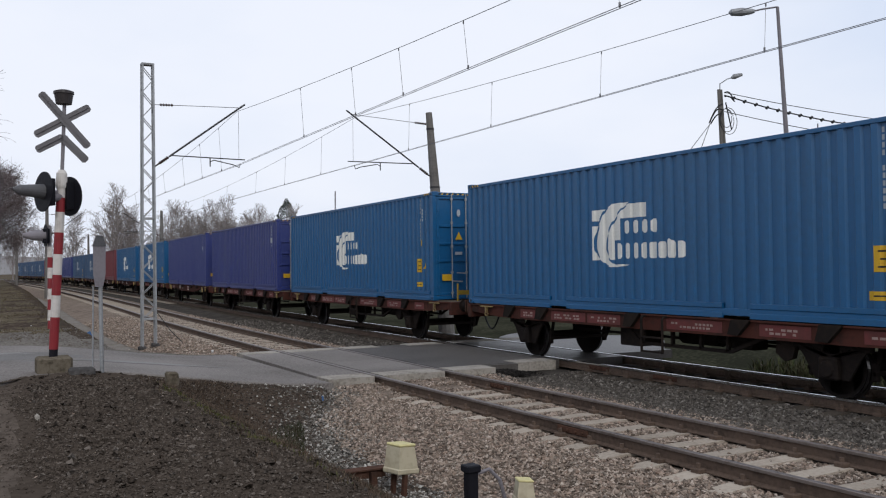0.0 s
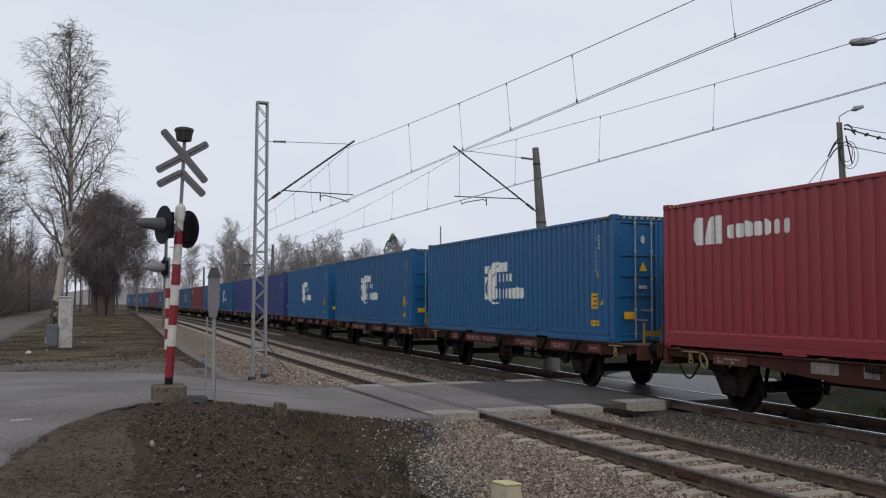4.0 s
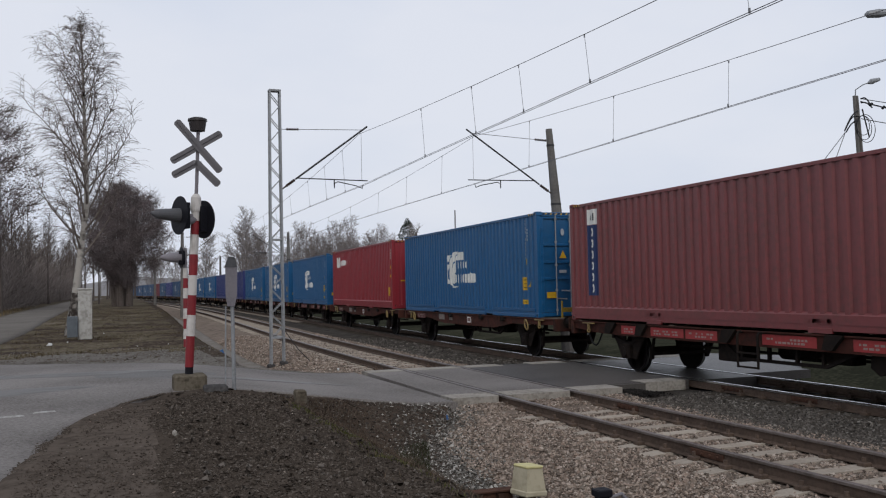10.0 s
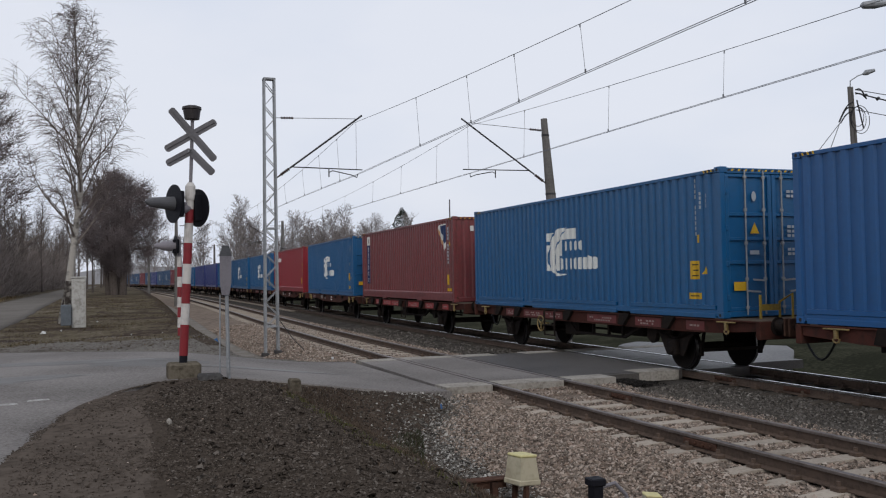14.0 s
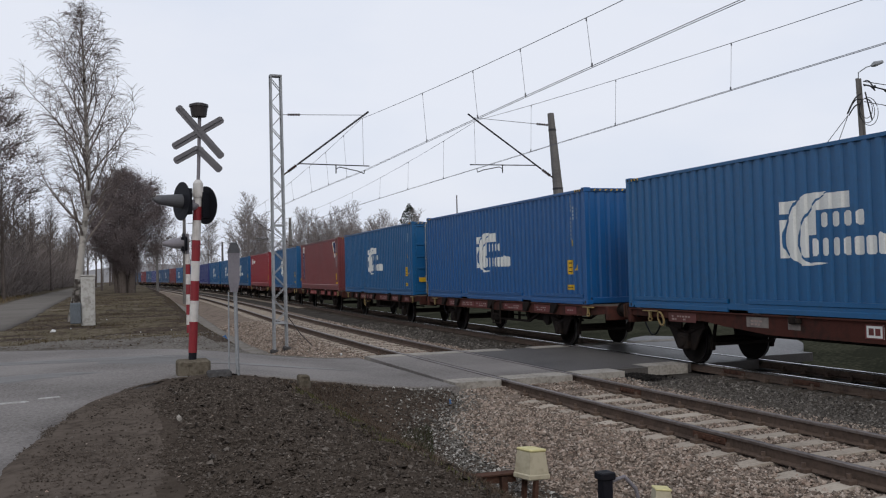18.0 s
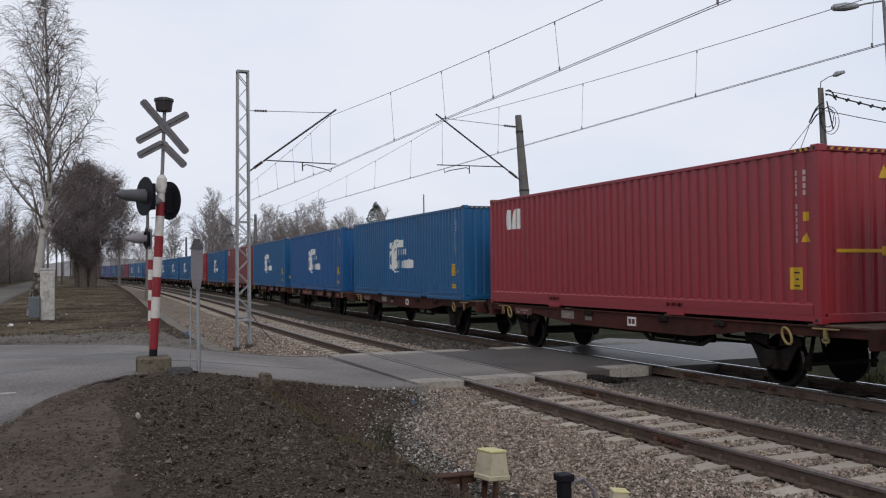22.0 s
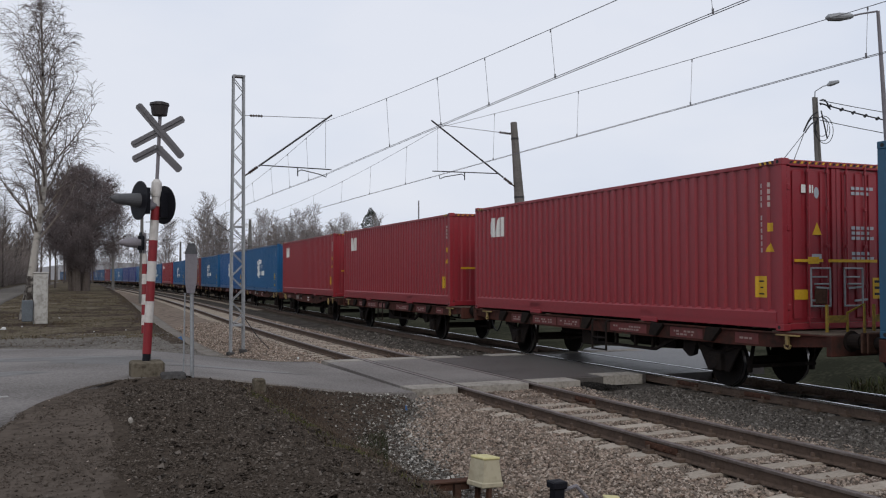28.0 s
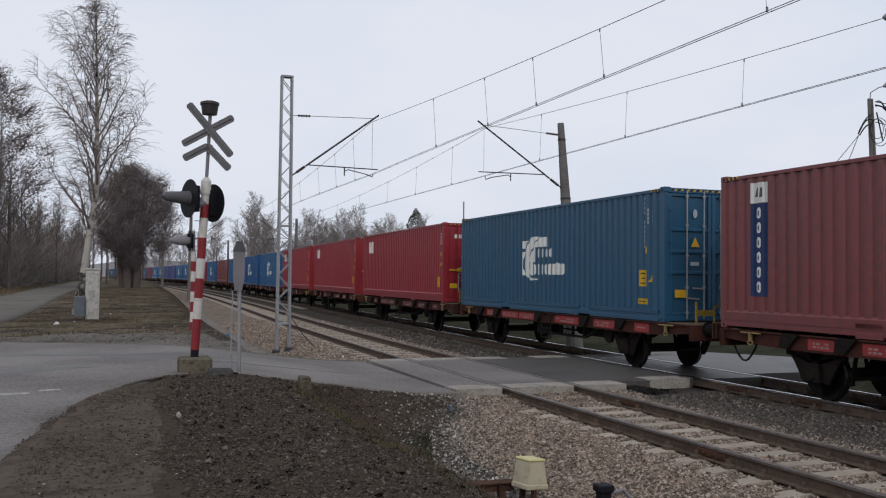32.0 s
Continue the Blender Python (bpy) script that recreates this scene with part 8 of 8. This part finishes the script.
# dense dark tree keeping its dead leaves
def dense_tree(name, seed, label, h, w, z0, leaf_mat, n_leaf, trunks, leaf=0.12, power=1.0, group=""):
    r = np.random.default_rng(seed)
    g = thing(name, label, "tree", group)
    rr = random.Random(seed)
    for i in range(trunks):
        s = Shape()
        a = rr.uniform(0, 6.28)
        q = 0.0 if i == 0 else rr.uniform(0.4, 0.9)
        x, y = q * math.cos(a), q * math.sin(a)
        s.tube([(x, y, -0.3), (x * 1.3, y * 1.3, h * 0.3), (x * 2.0 + rr.uniform(-0.3, 0.3), y * 2.0, h * 0.8)], [0.30, 0.22, 0.05], 9)
        part("trunk", s, M["bark"], g)
    n_cl = 190
    t = r.uniform(0, 1, n_cl)
    zc = z0 + (h - z0) * t
    prof = np.interp(t, [0, 0.10, 0.25, 0.45, 0.7, 0.88, 1.0], [0.22, 0.45, 0.92, 1.05, 0.92, 0.66, 0.22]) ** power
    ang = r.uniform(0, 6.283, n_cl)
    wob = 1 + 0.22 * np.sin(3 * ang + 5 * t) + 0.12 * np.sin(7 * ang - 9 * t)
    rad = w * prof * wob * np.sqrt(r.uniform(0.05, 1, n_cl))
    C = np.stack([rad * np.cos(ang), rad * np.sin(ang), zc], -1)
    pick = r.integers(0, n_cl, n_leaf)
    P = C[pick] + r.normal(0, 1, (n_leaf, 3)) * np.array([0.40, 0.40, 0.36]) * (w / 3.3)
    sz = leaf * r.uniform(0.5, 1.4, n_leaf)
    a, b = r.normal(0, 1, (n_leaf, 3)), r.normal(0, 1, (n_leaf, 3))
    a /= np.linalg.norm(a, axis=1, keepdims=True)
    b -= a * (a * b).sum(1, keepdims=True)
    b /= np.linalg.norm(b, axis=1, keepdims=True)
    v = np.stack([P - a * sz[:, None], P + b * sz[:, None] * 0.28, P + a * sz[:, None], P - b * sz[:, None] * 0.28], 1).reshape(-1, 3)
    f = (4 * np.arange(n_leaf)[:, None] + np.arange(4)).tolist()
    me = bpy.data.meshes.new("crown")
    me.from_pydata(v.tolist(), [], [tuple(q) for q in f])
    me.materials.append(leaf_mat)
    ob = new("crown", me)
    ob.parent = g
    # fine twigs sticking out of the crown
    s = Shape()
    outer = np.argsort(-rad / (w * prof))[:110]
    for i in range(900):
        c = Vector(C[outer[r.integers(0, len(outer))]])
        d = Vector((c.x, c.y, abs(r.normal(0, 1)) * w * 0.4)).normalized()
        s.tube([c, c + d * w * 0.18 + Vector((0, 0, 0.1)), c + d * w * r.uniform(0.22, 0.36) + Vector((r.normal(0, 0.15), r.normal(0, 0.15), 0.35))], [0.018, 0.012, 0.005], 3, cap=False)
    tagged(part("twig_fringe", s, M["bark"], g), kind="stuff")
    return g


dt = dense_tree("dense_tree", 3, "large dense dark brown tree still holding its dead leaves", 11.7, 3.9, 2.3, M["dark_leaf"], 170000, 12, 0.075)
dt.matrix_basis = pose(3.8, 95.0, float(ground_z(3.8, 95.0)), 0, 0, 0)

# templates for rows of trees, then copies
tpl = [bare_tree("bare_tree", 20 + k, "bare grey-brown deciduous tree in the wood", M["bark"], M["twig"], M["twig"], tmin=0.012,
                 group="bare trees", trunk_h=h_, trunk_r=0.16, limbs=16, spread=s_, droop=0.15, twigs=3, start=0.32, crown_pow=0.8, up=1.1)
       for k, (h_, s_) in enumerate(((11.0, 3.6), (13.0, 3.2), (9.0, 3.4), (15.0, 4.0)))]
far_tpl = [bare_tree("bare_tree", 40 + k, "bare tree in the row behind the train, haze in its colour", M["haze_twig"], M["haze_twig"], M["haze_twig"], tmin=0.015,
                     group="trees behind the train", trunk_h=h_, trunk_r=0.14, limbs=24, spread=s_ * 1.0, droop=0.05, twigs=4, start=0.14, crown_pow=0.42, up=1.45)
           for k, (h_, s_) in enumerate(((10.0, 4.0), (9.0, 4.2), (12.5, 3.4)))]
r = random.Random(8)


def plant(t, x, y, k, rz):
    m = pose(x, y, float(ground_z(x, y)) - 0.1, 0, 0, rz)
    c = copy_thing(t, m)
    c.scale = (k, k, k)
    return c


# the wood along the lane
LANE_Y, LANE_X = [30, 60, 85, 115, 150, 200, 260], [-7.0, -5.6, -5.0, -3.4, -1.4, 0.2, 2.0]
for i in range(54):
    y = 72 + i * 3.2 + r.uniform(-2, 2)
    x = float(np.interp(y, LANE_Y, LANE_X)) - 0.6 - abs(r.gauss(0, 5.0))
    plant(tpl[i % 4], x, y, r.uniform(0.7, 1.05), r.uniform(0, 360))
for i, (x, y) in enumerate(((2.0, 125), (5.5, 135), (1.5, 140), (7.5, 160), (6.0, 180), (5.0, 190), (8.5, 200), (1.8, 112), (4.0, 165), (7.5, 215), (6.5, 240), (9.0, 175), (8.0, 260))):
    plant(tpl[i % 4], x, y, r.uniform(0.7, 1.0), r.uniform(0, 360))
dl = dense_tree("leafy_dark_tree", 9, "tall dark tree with clumps of dead leaves above the wood", 18.0, 4.2, 5.0, M["dark_leaf"], 22000, 2, 0.12, 0.8)
dl.matrix_basis = pose(-8.3, 82.0, 0.4)


def thicket(name, n, box_, h0, h1, material, label, front=None):
    """A tangle of thin stems and twigs, too many to count."""
    q = np.random.default_rng(n)
    y = q.uniform(box_[2], box_[3], n)
    x = (np.interp(y, LANE_Y, LANE_X) - 1.0 - np.abs(q.normal(0, box_[1], n))) if front is None else q.uniform(box_[0], box_[1], n)
    lump = 0.55 + 0.45 * rough_noise(x, y, 0.55, 12)
    hh = (h0 + (h1 - h0) * q.uniform(0, 1, n)) * np.clip(lump + 0.25, 0.3, 1.2)
    z = ground_z(x, y)
    B = np.stack([x, y, z + hh * q.uniform(0, 0.75, n)], -1)
    D = q.normal(0, 1, (n, 3)) * [0.5, 0.5, 0.35] + [0, 0, 0.75]
    D *= (hh * q.uniform(0.2, 0.5, n))[:, None] / np.linalg.norm(D, axis=1, keepdims=True)
    wv = q.normal(0, 1, (n, 3))
    wv *= (0.018 + 0.02 * q.uniform(0, 1, n))[:, None] / np.linalg.norm(wv, axis=1, keepdims=True)
    v = np.stack([B - wv, B + wv, B + D + wv * 0.3, B + D - wv * 0.3], 1).reshape(-1, 3)
    me = bpy.data.meshes.new(name)
    me.from_pydata(v.tolist(), [], [tuple(k) for k in (4 * np.arange(n)[:, None] + np.arange(4)).tolist()])
    me.materials.append(material)
    return tagged(new(name, me), label, "undergrowth", kind="stuff")


M["thicket"] = speckled("brown_bare_thicket", [(0.19, 0.162, 0.148), (0.25, 0.214, 0.195), (0.155, 0.132, 0.121), (0.29, 0.25, 0.222)])
M["thicket_far"] = speckled("grey_brown_far_thicket", [(0.10, 0.088, 0.084), (0.14, 0.122, 0.115), (0.085, 0.074, 0.070)])
thicket("undergrowth", 78000, (0, 6.0, 86, 215), 1.0, 8.5, M["thicket"], "dense brown tangle of bare saplings and brambles under the wood")
thicket("lineside_scrub", 16000, (23, 46, 112, 128), 1.0, 6.0, M["thicket_far"], "bare grey-brown scrub behind the train", True)

# row of bare trees behind the train, in the haze-paled twig colour
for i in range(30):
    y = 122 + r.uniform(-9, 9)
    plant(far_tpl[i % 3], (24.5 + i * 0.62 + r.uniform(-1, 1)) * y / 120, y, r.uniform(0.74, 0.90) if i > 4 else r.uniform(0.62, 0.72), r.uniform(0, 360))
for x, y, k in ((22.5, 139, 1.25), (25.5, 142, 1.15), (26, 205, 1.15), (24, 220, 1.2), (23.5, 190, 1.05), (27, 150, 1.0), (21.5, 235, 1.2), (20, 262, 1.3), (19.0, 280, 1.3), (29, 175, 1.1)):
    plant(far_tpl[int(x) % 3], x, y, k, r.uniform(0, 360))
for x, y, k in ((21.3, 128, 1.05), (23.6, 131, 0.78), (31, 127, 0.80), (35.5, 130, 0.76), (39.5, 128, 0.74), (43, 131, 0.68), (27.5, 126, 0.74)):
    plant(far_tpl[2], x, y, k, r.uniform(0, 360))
for i, t in enumerate(tpl):
    t.matrix_basis = pose(-9 - 3 * i, 100 + 9 * i, 0.4)
for i, t in enumerate(far_tpl):
    t.matrix_basis = pose(30 + 4 * i, 128 + 3 * i, -0.3)

# a fir
g = thing("fir_tree", "dark pointed fir tree behind the train", "tree")
s = Shape()
s.tube([(0, 0, -0.5), (0, 0, 14.2)], [0.22, 0.02], 8)
part("trunk", s, M["bark"], g)
rf = np.random.default_rng(2)
n = 4200
t = rf.uniform(0, 1, n) ** 0.8
lay = np.clip(np.floor(t * 14) / 14 + 0.034 * rf.normal(0, 1, n), 0, 1.0)
rad = 6.0 * (1.02 - lay) ** 0.85 * rf.uniform(0.05, 1, n) ** 0.7 * 0.98
a = rf.integers(0, 11, n) * 0.571 + lay * 37 + rf.normal(0, 0.12, n)
P = np.stack([rad * np.cos(a), rad * np.sin(a), 3.0 + 11.2 * lay - 0.25 * rad], -1)
sz = rf.uniform(0.10, 0.26, n) * (0.5 + 0.7 * (1 - lay))
d1 = np.stack([np.cos(a), np.sin(a), -0.3 + 0 * a], -1) * sz[:, None]
d2 = rf.normal(0, 0.07, (n, 3))
v = np.stack([P - d1, P + d2, P + d1, P - d2], 1).reshape(-1, 3)
me = bpy.data.meshes.new("crown")
me.from_pydata(v.tolist(), [], [tuple(q) for q in (4 * np.arange(n)[:, None] + np.arange(4)).tolist()])
me.materials.append(M["fir"])
ob = new("crown", me)
ob.parent = g
g.matrix_basis = pose(53.3, 150.8, 0.0)

# soft grey distance that closes the view all round, haze put into its colour
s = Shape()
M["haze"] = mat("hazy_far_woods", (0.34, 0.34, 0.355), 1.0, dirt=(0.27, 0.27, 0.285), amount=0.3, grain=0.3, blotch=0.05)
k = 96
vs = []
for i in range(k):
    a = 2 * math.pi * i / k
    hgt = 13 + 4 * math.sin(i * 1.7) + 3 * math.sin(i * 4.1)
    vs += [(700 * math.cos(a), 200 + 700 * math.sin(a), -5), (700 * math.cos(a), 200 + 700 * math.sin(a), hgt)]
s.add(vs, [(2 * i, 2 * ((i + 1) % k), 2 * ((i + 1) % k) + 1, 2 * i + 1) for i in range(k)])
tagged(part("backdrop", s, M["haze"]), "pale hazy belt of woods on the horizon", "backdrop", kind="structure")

# ---------------------------------------------------------------- the train
def front_at(t):
    """Place along the far track of the front of container 0."""
    q = (t - 16) / 16
    return 91.0046 - 0.25 * math.exp(-(t / 0.9) ** 2) + q * (79.5465 + q * (-1.5139 + q * (4.5312 + q * (-6.4333 + q * (-0.7057 + q * 2.8636)))))


# containers far ahead: distance haze is put into their paint colour
def hazed_blue():
    c = blue_container("blue_grey", "distant blue corrugated container greyed with painted haze, white emblem", "grey_mark")
    return c


def hazed_red():
    c = container_base("shipping_container", "red_grey", "distant dull red corrugated shipping container, haze painted into its colour", "wall", GROUP)
    side_marks(c, [rect(0.8, 1.6, 2.04, 2.58)], "grey_mark", "pale emblem", "emblem")
    return c


TEMPLATE = {"x": hazed_blue(), "y": hazed_red(), "b": blue_container(), "B": blue_container("blue_bright", "brighter blue corrugated container with a white emblem on a wagon", rear="wall"), "d": plain_container(), "w": blue_container("blue", "blue corrugated shipping container with a plain end wall on a wagon", rear="wall"), "t": blue_container("blue_teal", "faded teal-blue corrugated container with a white emblem on a wagon"),
            "r": red_container("wall", False), "R": red_container("wall", True), "q": red_container("plain", False), "m": maroon_container()}
ORDER = "xxxxyxdx" "xybbddb" "bbRbmbBwrrqtmb"
FIRST = -15
WAGONS = {"rail": build_wagon(), "plain": build_wagon(end_rail=False), "fresh": build_wagon(end_rail=False, fresh=True), "fresh_rail": build_wagon(fresh=True),
          "brake": build_wagon(ladder=5.17, wheel_at=4.62), "mid": build_wagon(ladder=5.46, end_rail=False),
          "belly": build_wagon(True, end_rail=False), "belly_rail": build_wagon(True)}
STYLES = {-4: "rail", -2: "plain", -1: "rail", 0: "rail", 1: "rail", 3: "belly_rail", 4: "fresh", 5: "brake", 6: "plain", 9: "mid", 10: "rail", 11: "fresh_rail", 12: "fresh", 13: "brake"}
TRAIN = []
used = set()
for n_, kind_ in enumerate(ORDER):
    k = FIRST + n_
    if kind_ in used:
        c = copy_thing(TEMPLATE[kind_], Matrix.Identity(4))
    else:
        used.add(kind_)
        c = TEMPLATE[kind_]
    style = STYLES.get(k, "belly")
    if style in used:
        w = copy_thing(WAGONS[style], Matrix.Identity(4))
    else:
        used.add(style)
        w = WAGONS[style]
    TRAIN.append((k, c, w))


def rolling(s):
    """Pose on the far track, facing along it, for the middle of a container at s."""
    a, b = on_line(s + 4.0), on_line(s - 4.0)
    x, y = (a[0] + b[0]) / 2, (a[1] + b[1]) / 2
    return Matrix.Translation((x, y, 0)) @ Matrix.Rotation(math.atan2(-(a[0] - b[0]), a[1] - b[1]), 4, "Z")


def motions():
    times = [0.0, 0.5, 1.0, 1.5, 2.0, 3.0, 4.0, 5.0, 6.0, 7.0, 8.0, 9.0, 10.0, 11.0, 12.0, 13.0, 14.0, 15.0, 16.0, 17.0, 18.0, 19.0, 20.0, 21.0, 22.0, 23.0, 24.0, 25.0, 26.0, 27.0, 28.0, 29.0, 30.0, 31.0, 32.0]
    turns = [i / 15 for i in range(481)]
    for k, c, w in TRAIN:
        mid = [(t, rolling(front_at(t) - PITCH * k - 6.096)) for t in times]
        walk(w, mid)
        walk(c, [(t, m @ Matrix.Translation((0, 0.1, DECK))) for t, m in mid])
        if k >= -2:
            for ws in [o for o in w.children if o.name.startswith("wheelset")]:
                p = ws.location.copy()
                walk(ws, [(t, Matrix.Translation(p) @ Matrix.Rotation(-(front_at(t) - PITCH * k) / 0.46, 4, "X")) for t in turns])


motions()
